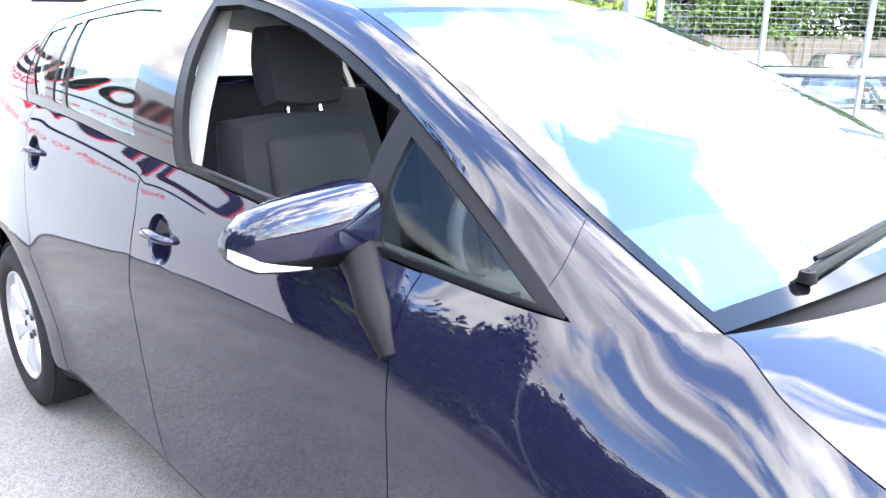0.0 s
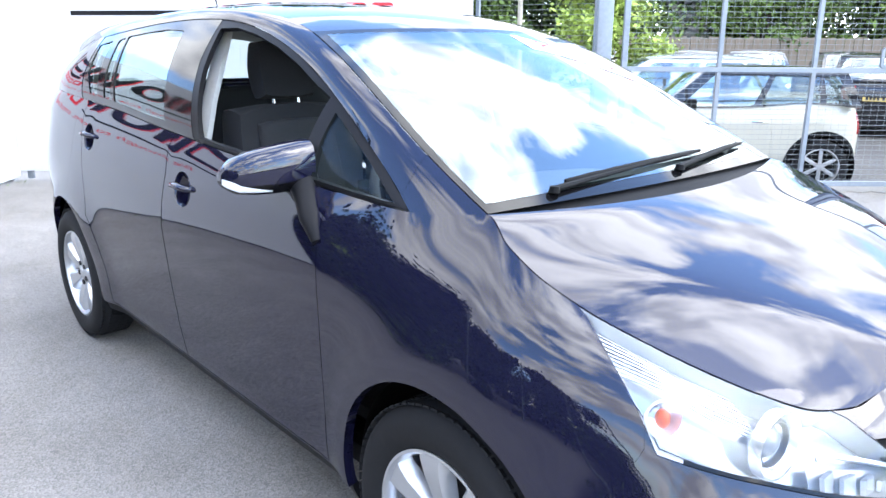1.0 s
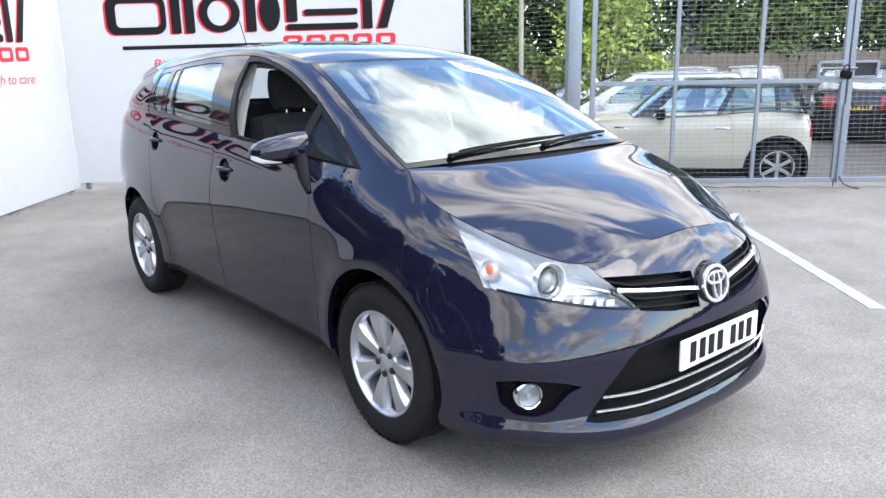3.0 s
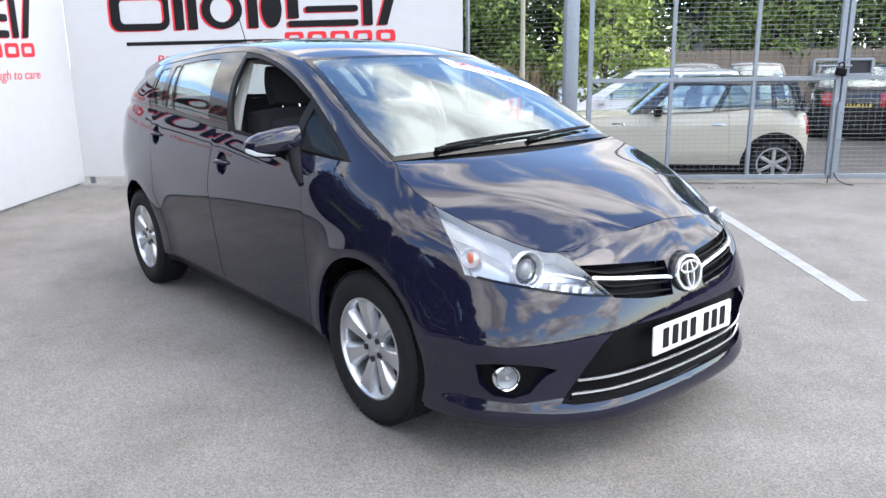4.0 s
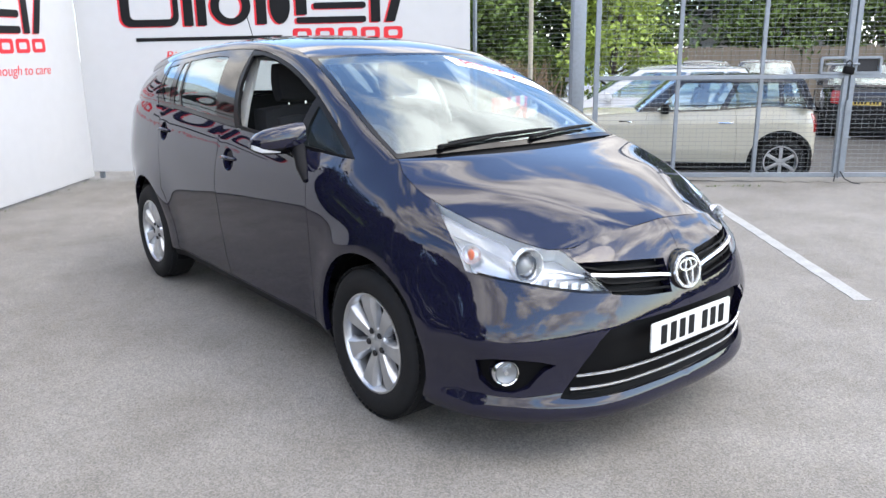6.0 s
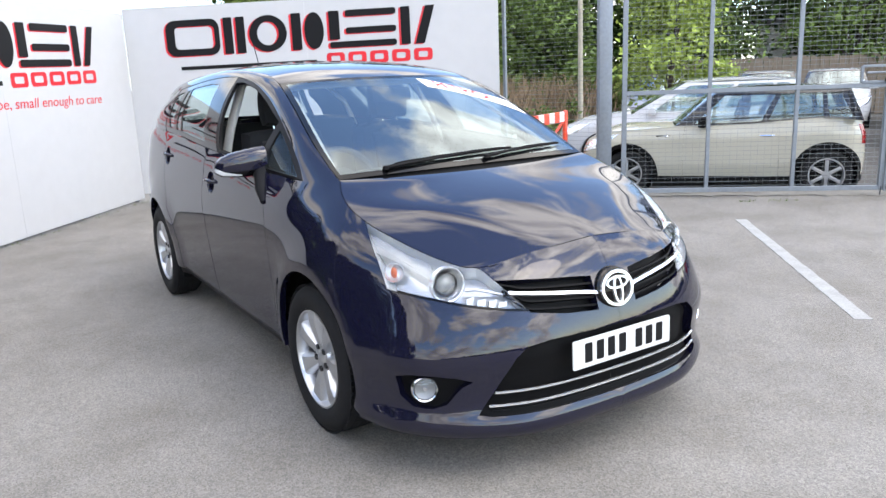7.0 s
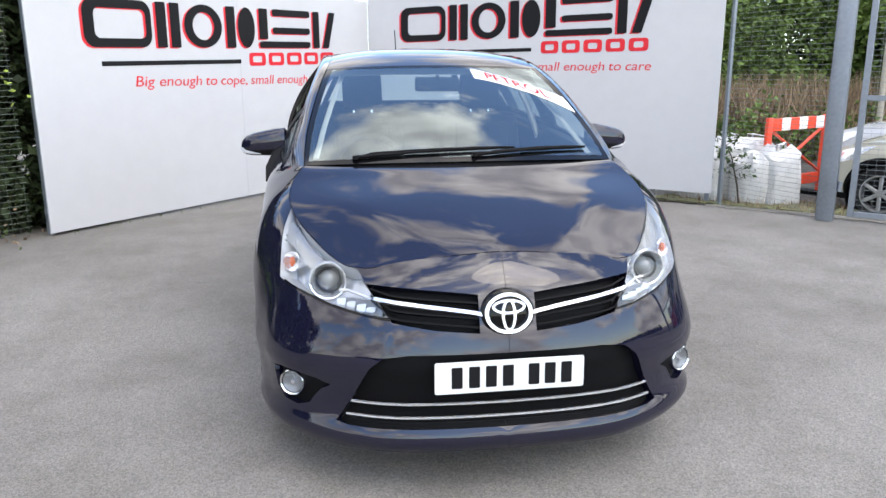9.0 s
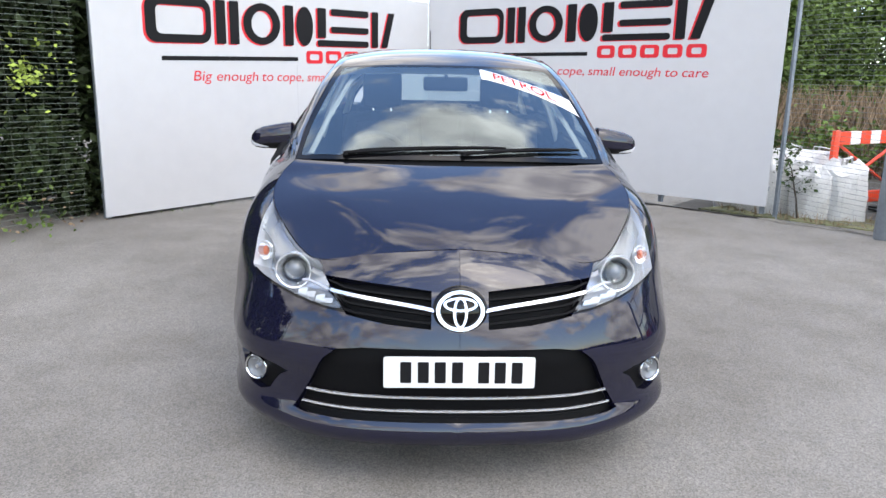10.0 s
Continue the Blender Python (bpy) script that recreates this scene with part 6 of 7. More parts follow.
def parked_car(label, at, L, W, H, belt, wheelbase, r, paint, roof_mat, screen_y, rake_f, rake_r, nose_z, front_over, cladding=False, spokes=6, plate=PLATE_YELLOW, group=""):
    """A hatchback, nose towards local -y, origin on the ground midway between the axles."""
    ob = thing("parked_car", label, "car", at=at, group=group)
    yf = -wheelbase / 2 - front_over
    yr = yf + L
    yc, hl = (yf + yr) / 2, L / 2
    n = 5.0

    def plan(s):
        t = math.pi * s
        c, q = math.cos(t), math.sin(t)
        return (W / 2 * abs(q) ** (2 / n), yc - hl * math.copysign(abs(c) ** (2 / n), c))

    def s_y(y):
        lo, hi = 0.0, 1.0
        for _ in range(30):
            mid = (lo + hi) / 2
            lo, hi = (mid, hi) if plan(mid)[1] < y else (lo, mid)
        return lo

    yA = screen_y
    top = Spline([yf, yf + 0.12, (yf + yA) / 2, yA, 0.3, yr - 0.1, yr], [nose_z - 0.06, nose_z, (nose_z + belt) / 2 + 0.03, belt, belt + 0.02, belt + 0.05, belt + 0.03])
    z0 = 0.20

    def body(s, w):
        x, y = plan(s)
        zt = top(y)
        z = z0 + w * (zt - z0)
        f = 1 - 0.045 * (1 - smooth(0.0, 0.35, w)) - 0.05 * smooth(0.70, 1.0, w) ** 2
        g = 1 - 0.012 * (1 - smooth(0.0, 0.3, w)) - 0.03 * smooth(0.6, 1.0, w) ** 2
        return (x * f, yc + (y - yc) * g, z)

    def arc(y0, rad):
        out = []
        for a in range(-50, 231, 10):
            y, z = y0 + rad * math.cos(radians(a)), r + rad * math.sin(radians(a))
            out.append((s_y(y), (z - z0) / (top(y) - z0)))
        return out

    def reg(pts):
        return [(s_y(y), (z - z0) / (top(y) - z0)) for y, z in pts]

    ra = r + 0.055
    regs = [("hole", arc(-wheelbase / 2, ra)), ("hole", arc(wheelbase / 2, ra))]
    if cladding:
        regs += [("clad", arc(-wheelbase / 2, ra + 0.055)), ("clad", arc(wheelbase / 2, ra + 0.055)), ("clad", [(-0.1, -0.1), (1.1, -0.1), (1.1, 0.11), (-0.1, 0.11)])]
    dz = belt + 0.3
    d0, d1, d2 = yA + 0.12, yA + 0.12 + (1.15 if H < 1.45 else 1.0), wheelbase / 2 - 0.25
    regs += [("lamp_f", [(0.06, 0.66), (0.30, 0.70), (0.36, 0.93), (0.08, 0.90)]), ("lamp_r", [(s_y(yr - 0.08), 0.62), (s_y(yr - 0.008), 0.60), (s_y(yr - 0.008), 0.93), (s_y(yr - 0.09), 0.93)]),
             ("grille", [(-0.1, 0.45), (0.045, 0.45), (0.05, 0.74), (-0.1, 0.74)]), ("intake", [(-0.1, 0.12), (0.08, 0.12), (0.07, 0.34), (-0.1, 0.34)]),
             ("door", reg([(d0, 0.27), (d0, dz), (d1, dz), (d1 + 0.03, 0.27)]))]
    if not cladding:
        regs.append(("rear_door", reg([(d1 + 0.03, 0.27), (d1, dz), (d2 + 0.15, dz), (d2, 0.6), (d2 - 0.1, 0.27)])))
    P_ = Patch(body, [k / 80 for k in range(81)], [k / 16 for k in range(17)], regs, 0.03)
    P_.emit("rest", "body", paint, ob, None, gap=0.0, rim=0.03)
    P_.emit("grille", "grille", BLACK_PLASTIC, ob, None, gap=0, rim=0, lift=0.002)
    P_.emit("intake", "intake", BLACK_PLASTIC, ob, None, gap=0, rim=0, lift=0.002)
    for m in (True, False):
        dd = P_.emit("door", "door", paint, ob, m, gap=0.003)
        P_.emit("rear_door", "rear_door", paint, ob, m, gap=0.003)
        P_.emit("clad", "arch_cladding", BLACK_PLASTIC, ob, m, gap=0, rim=0.03, lift=0.008)
        P_.emit("lamp_f", "headlight", REFLECTOR, ob, m, gap=0.002, lift=0.004)
        P_.emit("lamp_r", "tail_light", RED_LENS, ob, m, gap=0.002, lift=0.004, label="red tail light")
        sg = -1 if m else 1
        bm = bmesh.new()
        yh = d1 - 0.13
        tube(bm, [(sg * (W / 2 - 0.004), yh + d, belt - 0.12) for d in (-0.09, -0.05, 0.05, 0.09)], 0.013, 8, (0.6, 1, 1, 0.6))
        part("handle", bm, CHROME if cladding else paint, ob)
        bm = bmesh.new()
        pad(bm, 0.19, 0.11, 0.13, pose(sg * (W / 2 + 0.07), yA + 0.36, belt + 0.06), 0.3, 4)
        tube(bm, [(sg * (W / 2 - 0.06), yA + 0.38, belt + 0.0), (sg * (W / 2 + 0.03), yA + 0.37, belt + 0.03)], 0.022, 8)
        part("door_mirror", bm, BLACK_PLASTIC if cladding else paint, ob)
        for yw in (-wheelbase / 2, wheelbase / 2):
            simple_wheel(ob, sg * (W / 2 - 0.125), yw, r, m, spokes, ALLOY)
            bm = bmesh.new()
            lathe(bm, [(ra + 0.01, -0.03), (ra + 0.01, -0.32), (0, -0.32)], 24, Matrix.Translation((sg * (W / 2), yw, r)) @ Matrix.Rotation(radians(90 * sg), 4, "Y"))
            part("arch_liner", bm, BLACK_PLASTIC, ob)
        if cladding:
            bm = bmesh.new()
            box(bm, 0.012, 0.20, 0.045, pose(sg * (W / 2 - 0.018), yA - 0.13, belt - 0.13), 0.004)
            part("side_repeater", bm, BLACK_PLASTIC, ob)
            bm = bmesh.new()
            box(bm, 0.014, 0.06, 0.03, pose(sg * (W / 2 - 0.014), yA - 0.09, belt - 0.13), 0.004)
            part("repeater_trim", bm, CHROME, ob)

    def lid(a, c):
        y = yf + 0.02 + (L - 0.04) * c
        s = s_y(y)
        x, yy, z = body(s, 1.0)
        return (a * x, yy, z + 0.05 * (1 - a * a) * smooth(0.0, 0.12, c) * smooth(0.0, 0.08, 1 - c))

    LID = Patch(lid, [-1 + k / 10 for k in range(21)], [k / 40 for k in range(41)], [], 0.05)
    LID.emit("rest", "bonnet_and_deck", paint, ob, gap=0, rim=0)
    yR = yr - 0.10
    xb, xr = W / 2 - 0.075, W / 2 - 0.20
    ztop = H - 0.05

    def zb(y):
        return top(y) - 0.005

    def flank(c, w):
        y = (yA + rake_f * w) * (1 - c) + (yR - rake_r * w) * c
        z = zb(y) + (ztop - zb(y)) * w
        return (xb + (xr - xb) * w + 0.02 * 4 * w * (1 - w), y, z)

    def win(c0, c1, c2, c3):
        return [(c0, 0.08), (c1, 0.08), (c2, 0.90), (c3, 0.90)]

    F_ = Patch(flank, [k / 30 for k in range(31)], [k / 8 for k in range(9)],
               [("glass_a", win(0.10, 0.47, 0.47, 0.09)), ("glass_b", win(0.51, 0.80, 0.80, 0.51)), ("glass_c", win(0.83, 0.955, 0.93, 0.83))], 0.04)
    for m in (True, False):
        F_.emit("rest", "window_frame", BLACK_PAINT if cladding else paint, ob, m, gap=0, rim=0.02)
        for k in "abc":
            F_.emit("glass_" + k, "side_window", TINTED if k != "a" else WINDSCREEN, ob, m, gap=0, rim=0, lift=-0.004)

    def screen(y_at, rk, bow):
        def f(a, w):
            x = a * (xb + (xr - xb) * w + 0.02 * 4 * w * (1 - w))
            y = y_at + rk * w
            return (x, y + bow * (1 - a * a), zb(y) + (ztop - zb(y)) * w + 0.02 * (1 - a * a))
        return f

    for nm, f, sgn in (("windscreen", screen(yA, rake_f, -0.10), 1), ("rear_window", screen(yR, -rake_r, 0.06), -1)):
        Q = Patch(f, [-1 + k / 10 for k in range(21)], [k / 8 for k in range(9)], [("glass", [(-0.9, 0.08), (0.9, 0.08), (0.88, 0.92), (-0.88, 0.92)])], 0.05, sign=sgn)
        Q.emit("glass", nm, WINDSCREEN, ob, gap=0, rim=0)
        Q.emit("rest", nm + "_surround", BLACK_PAINT, ob, gap=0, rim=0.01)

    def roof_f(a, c):
        y = (yA + rake_f) * (1 - c) + (yR - rake_r) * c
        return (a * xr, y + (-0.10 * (1 - c) + 0.06 * c) * (1 - a * a), ztop + 0.02 * (1 - a * a) + 0.05 * (1 - (2 * c - 1) ** 2) * (1 - 0.3 * a * a))

    R_ = Patch(roof_f, [-1 + k / 10 for k in range(21)], [k / 14 for k in range(15)], [], 0.05)
    R_.emit("rest", "roof", roof_mat, ob, gap=0, rim=0.01)
    bm = bmesh.new()
    box(bm, W - 0.35, 0.5, 0.3, pose(0, 0.25, belt - 0.1), 0.08, 2)
    for sx in (-0.36, 0.36):
        pad(bm, 0.46, 0.16, 0.62, pose(sx, 0.18, belt - 0.02, -14), 0.25, 4)
        pad(bm, 0.26, 0.1, 0.18, pose(sx, 0.27, belt + 0.36, -10), 0.3, 4)
    part("seat_row", bm, FABRIC, ob)
    bm = bmesh.new()
    box(bm, W - 0.3, 0.45, 0.12, pose(0, yA + 0.3, belt - 0.06), 0.05, 2)
    part("dashboard", bm, DASH, ob)
    bm = bmesh.new()
    box(bm, W - 0.25, L - 0.7, 0.12, pose(0, yc, 0.27), 0.03)
    part("underbody", bm, BLACK_PLASTIC, ob)
    bm = bmesh.new()
    prism(bm, rounded(-0.26, -0.055, 0.26, 0.055, 0.008), 0.012, facing(Vector((0, yr - 0.012, 0.72)), Vector((0, 1, 0.1))))
    pl = part("number_plate", bm, plate, ob, "yellow rear number plate with dark bars")
    for k in range(7):
        bm = bmesh.new()
        x = -0.19 + 0.06 * k + (0.03 if k > 3 else 0)
        prism(bm, rounded(x - 0.02, -0.038, x + 0.02, 0.038, 0.004, 2), 0.002, facing(Vector((0, yr + 0.0005, 0.722)), Vector((0, 1, 0.1))))
        part("character_bar", bm, LETTER_BLACK, pl)
    return ob


def heading(x, y, dx, dy, z=-0.214):
    """Pose with the nose (local -y) pointing along (dx, dy)."""
    return Matrix.Translation((x, y, z)) @ Matrix.Rotation(math.atan2(dy, dx) + math.pi / 2, 4, "Z")


MINI_F, MINI_R = Vector((5.68, 4.29, 0)), Vector((7.07, 2.37, 0))
_md = (MINI_F - MINI_R).normalized()
_mo = Vector((_md.y, -_md.x, 0))
if _mo.x < 0:
    _mo = -_mo
_mc = (MINI_F + MINI_R) / 2 + _mo * 0.81
parked_car("small cream three-door hatchback with black roof and wheel arches", heading(_mc.x, _mc.y, _md.x, _md.y), 3.60, 1.68, 1.41, 0.93, 2.467, 0.305,
           CREAM, BLACK_PAINT, -0.62, 0.52, 0.16, 0.80, 0.66, True, 6)
_p = _mc + _mo * 2.35 + _md * 0.62
parked_car("silver-white five-door hatchback parked beyond the cream car", heading(_p.x, _p.y, _md.x, _md.y), 4.2, 1.76, 1.50, 0.96, 2.6, 0.315, WHITE_PAINT, WHITE_PAINT, -0.85, 0.85, 0.35, 0.78, 0.85, False, 9)
for _x, _y, _c, _lab in ((16.6, 9.6, WHITE_PAINT, "white hatchback parked far across the yard"), (18.4, 8.7, WHITE_PAINT, "white hatchback parked beside another white one"),
                         (19.3, 6.6, GREY_PAINT, "dark grey hatchback parked in the far row"), (14.9, 11.6, SILVER_PAINT, "silver hatchback parked at the end of the far row")):
    parked_car(_lab, heading(_x, _y, -0.86, -0.50), 4.1, 1.74, 1.48, 0.95, 2.55, 0.31, _c, _c, -0.80, 0.80, 0.35, 0.78, 0.82, False, 8, group="far row of cars")
parked_car("black hatchback seen from behind, yellow rear plate", heading(15.3, 4.65, 0.93, 0.37), 4.1, 1.76, 1.50, 0.96, 2.55, 0.32, BLACK_PAINT, BLACK_PAINT, -0.8, 0.8, 0.3, 0.8, 0.82, False, 8)
parked_car("dark grey estate car parked with its back to the gate", heading(19.6, 3.4, 0.93, 0.37), 4.5, 1.82, 1.55, 0.98, 2.7, 0.33, GREY_PAINT, GREY_PAINT, -0.85, 0.85, 0.3, 0.82, 0.85, False, 8)
parked_car("dark red hatchback at the edge of the yard", heading(13.6, 1.75, 0.95, 0.31), 4.0, 1.74, 1.48, 0.95, 2.5, 0.31, paint_material("red_paint", (0.30, 0.012, 0.015), (0.34, 0.02, 0.02), 0.1), BLACK_PAINT, -0.8, 0.8, 0.3, 0.8, 0.8, False, 8)

# ---- foliage ----
LEAF_DARK = material("dark_leaves", (0.022, 0.040, 0.012), 0.6, vary=0.45, scale=3, second=(0.050, 0.085, 0.022), big=0.7, spec=0.15, island=0.35)
LEAF_MID = material("mid_leaves", (0.050, 0.085, 0.020), 0.55, vary=0.35, scale=3, second=(0.10, 0.15, 0.035), big=0.6, spec=0.15, island=0.35)
LEAF_BRIGHT = material("bright_leaves", (0.17, 0.24, 0.04), 0.5, vary=0.3, scale=3, second=(0.30, 0.38, 0.08), big=0.8, spec=0.15, island=0.3)
STALK = material("dry_stalks", (0.17, 0.12, 0.075), 0.8, vary=0.35, scale=4, second=(0.24, 0.17, 0.11), big=0.8, spec=0.15, island=0.35)
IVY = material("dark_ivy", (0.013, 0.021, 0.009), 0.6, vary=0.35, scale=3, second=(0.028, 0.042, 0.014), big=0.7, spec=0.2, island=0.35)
BARK = material("bark", (0.06, 0.047, 0.035), 0.9, vary=0.35, scale=14, big=3, bump=0.01, stretch=(1, 1, 0.25))
SOIL = material("weedy_soil", (0.10, 0.085, 0.05), 0.95, vary=0.35, scale=25, second=(0.13, 0.14, 0.06), big=2, bump=0.02)


def leaf(verts, faces, p, size, rng, droop=0.3):
    d = Vector((rng.gauss(0, 1), rng.gauss(0, 1), rng.gauss(0, 0.7) - droop)).normalized()
    a = d.cross(Vector((rng.gauss(0, 1), rng.gauss(0, 1), rng.gauss(0, 1)))).normalized()
    n = d.cross(a)
    k = len(verts)
    w = size * 0.30
    verts += [p, p + d * size * 0.5 + a * w + n * size * 0.06, p + d * size, p + d * size * 0.5 - a * w + n * size * 0.06]
    faces.append((k, k + 1, k + 2, k + 3))


def from_lists(name, verts, faces, mat, parent=None, label=""):
    me = bpy.data.meshes.new(name)
    me.from_pydata([tuple(v) for v in verts], [], faces)
    me.materials.append(mat)
    ob = new(name, me)
    if parent is not None:
        ob.parent = parent
    if label:
        ob["label"] = label
    return ob


def tree(label, at, h, r, seed, mat, leaves=3500, size=0.16, trunk=0.11, low=0.25, group="", slim=1.0):
    """Tapered trunk, limbs that fork, and a crown of leaf clumps at their ends."""
    rng = random.Random(seed)
    ob = thing("tree", label, "tree", at=at, group=group)
    bm = bmesh.new()
    top = Vector((rng.uniform(-0.3, 0.3), rng.uniform(-0.3, 0.3), h * 0.82))
    spine = [Vector((0, 0, -0.25)), Vector((rng.uniform(-0.1, 0.1), rng.uniform(-0.1, 0.1), h * 0.25)), Vector((top.x * 0.5, top.y * 0.5, h * 0.55)), top]
    tube(bm, spine, trunk, 9, (1.25, 0.95, 0.6, 0.2))
    tips = []
    for k in range(15):
        f = low + (0.95 - low) * k / 14
        base = spine[1].lerp(spine[2], min(1, max(0, (f - 0.25) / 0.3))) if f < 0.55 else spine[2].lerp(spine[3], min(1, (f - 0.55) / 0.3))
        if f < 0.25:
            base = spine[0].lerp(spine[1], f / 0.25)
        a = k * 2.4 + rng.uniform(-0.4, 0.4)
        reach = r * slim * rng.uniform(0.6, 1.0) * (1 - 0.75 * max(0, f - 0.35))
        end = base + Vector((math.cos(a) * reach, math.sin(a) * reach, reach * rng.uniform(0.15, 0.6)))
        mid = base.lerp(end, 0.5) + Vector((0, 0, reach * 0.08))
        tube(bm, [base, mid, end], trunk * 0.38, 6, (1, 0.6, 0.2))
        tips += [mid, end, base.lerp(end, 0.75) + Vector((rng.gauss(0, 0.2), rng.gauss(0, 0.2), rng.gauss(0.1, 0.2))) * r * 0.6]
    part("trunk", bm, BARK, ob)
    tips.append(top)
    verts, faces = [], []
    clumps = [(t, r * rng.uniform(0.16, 0.34)) for t in tips for _ in range(2)]
    for k in range(leaves):
        c, cr = clumps[rng.randrange(len(clumps))]
        p = c + Vector((rng.gauss(0, 1), rng.gauss(0, 1), rng.gauss(0, 0.8))) * cr * 0.62
        if p.z > 0.1:
            leaf(verts, faces, p, size * rng.uniform(0.6, 1.3), rng)
    from_lists("crown", verts, faces, mat, ob)
    return ob


def shrub_band(name, a, b, depth, h0, h1, n, size, mat, label, seed, z=0.0, wall=0.0):
    """A tangle of leaves and stems along a line: clumped, with gaps and an uneven top."""
    rng = random.Random(seed)
    a, b = Vector((*a, 0)), Vector((*b, 0))
    d = (b - a).normalized()
    s = Vector((-d.y, d.x, 0))
    L_ = (b - a).length
    clumps = []
    for k in range(int(L_ * 9)):
        u = rng.uniform(0, L_)
        hh = h0 + (h1 - h0) * (0.5 + 0.5 * noise.noise(Vector((u * 0.6, seed, 0))) + rng.uniform(-0.2, 0.3))
        clumps.append((a + d * u + s * rng.uniform(-depth, depth) + Vector((0, 0, z + hh * rng.random() ** 0.8)), rng.uniform(0.12, 0.42)))
    verts, faces = [], []
    for k in range(n):
        c, cr = clumps[rng.randrange(len(clumps))]
        p = c + Vector((rng.gauss(0, 1), rng.gauss(0, 1), rng.gauss(0, 1))) * cr * 0.6
        if p.z > z + 0.02 and (wall == 0 or (p - a).dot(s) > -wall):
            leaf(verts, faces, p, size * rng.uniform(0.6, 1.35), rng)
    ob = from_lists(name, verts, faces, mat)
    return tagged(ob, label, "shrubs", kind="stuff")


def stalk_band(name, a, b, depth, h, n, mat, label, seed, z=0.0, width=0.012):
    """Upright dry stems and grass blades along a line."""
    rng = random.Random(seed)
    a, b = Vector((*a, 0)), Vector((*b, 0))
    d = (b - a).normalized()
    s = Vector((-d.y, d.x, 0))
    verts, faces = [], []
    for k in range(n):
        u = rng.random()
        p = a.lerp(b, u) + s * rng.uniform(-depth, depth)
        gz = z if z is not None else ground_z(p.x, p.y)
        hh = h * rng.uniform(0.35, 1.1)
        lean = Vector((rng.gauss(0, 0.2), rng.gauss(0, 0.2), 1)) * hh
        w = Vector((rng.gauss(0, 1), rng.gauss(0, 1), 0)).normalized() * width
        i = len(verts)
        base = Vector((p.x, p.y, gz - 0.02))
        verts += [base - w, base + w, base + lean * 0.6 + w * 0.8, base + lean * 0.6 - w * 0.8, base + lean * 1.0 + Vector((rng.gauss(0, 0.1), rng.gauss(0, 0.1), -0.05)) * hh]
        faces += [(i, i + 1, i + 2, i + 3), (i + 3, i + 2, i + 4)]
    ob = from_lists(name, verts, faces, mat)
    return tagged(ob, label, "grass", kind="stuff")


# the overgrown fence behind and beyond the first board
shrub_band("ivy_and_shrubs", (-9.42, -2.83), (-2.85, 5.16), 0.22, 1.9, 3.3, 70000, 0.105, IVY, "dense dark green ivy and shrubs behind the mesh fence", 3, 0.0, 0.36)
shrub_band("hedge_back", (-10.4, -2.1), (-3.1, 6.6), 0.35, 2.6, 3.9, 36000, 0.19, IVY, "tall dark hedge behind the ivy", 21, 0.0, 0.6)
shrub_band("ivy_sprays", (-8.9, -2.8), (-3.85, 3.35), 0.06, 0.4, 2.4, 900, 0.09, LEAF_MID, "lighter green ivy sprays through the mesh fence", 4)
shrub_band("weeds_by_fence", (-4.4, 2.4), (-3.4, 3.6), 0.04, 0.05, 0.4, 330, 0.05, LEAF_MID, "green weeds at the foot of the mesh fence", 5)
shrub_band("sapling_leaves", (-3.64, 3.32), (-3.46, 3.54), 0.05, 0.5, 1.4, 170, 0.055, LEAF_BRIGHT, "bright young leaves climbing the mesh fence", 6, 1.0)


def copse(spots, mats, label, h, r, leaves, size, group, low=0.2):
    """Trees of one kind: three built, the rest turned copies."""
    masters = []
    for i, (x, y, f) in enumerate(spots):
        if i < 3:
            masters.append(tree(label, Matrix.Translation((x, y, ground_z(x, y))), h * f, r, 40 + i + int(h * 7), mats, leaves, size, 0.16, low, group))
        else:
            src = masters[i % 3]
            copy_thing(src, Matrix.Translation((x, y, ground_z(x, y))) @ Matrix.Rotation(i * 1.9, 4, "Z"))


# woodland around the yard
copse([(9.0, 24.0, 1.0), (13.5, 22.5, 1.1), (18.5, 21.0, 0.95), (22.5, 17.5, 1), (26.5, 14.5, 1), (29.5, 10.0, 1)],
      LEAF_DARK, "tall dark green tree in the wood behind the yard", 6.4, 3.4, 10500, 0.28, "woodland trees", 0.12)
copse([(11.0, 19.6, 1.0), (16.2, 18.6, 0.9), (20.6, 15.6, 1.0), (24.6, 11.6, 1.0), (26.8, 7.6, 1.0), (7.0, 20.5, 1.0)],
      LEAF_MID, "mid green tree at the edge of the wood", 4.9, 2.5, 9500, 0.21, "wood edge trees", 0.1)
tree("bright yellow-green willow at the back of the yard", Matrix.Translation((13.2, 9.9, -0.21)), 5.0, 1.55, 77, LEAF_BRIGHT, 9000, 0.15, 0.10, 0.12)
tree("bright yellow-green shrub tree by the wood", Matrix.Translation((7.6, 13.4, -0.21)), 3.8, 2.0, 78, LEAF_MID, 13000, 0.14, 0.08, 0.05)
copse([(-8.0, 7.5, 1.0), (-7.0, 6.4, 0.95), (-11.5, 3.0, 1.0)],
      LEAF_DARK, "dark green tree behind the mesh fence", 4.2, 2.5, 9500, 0.19, "trees behind the boards", 0.08)
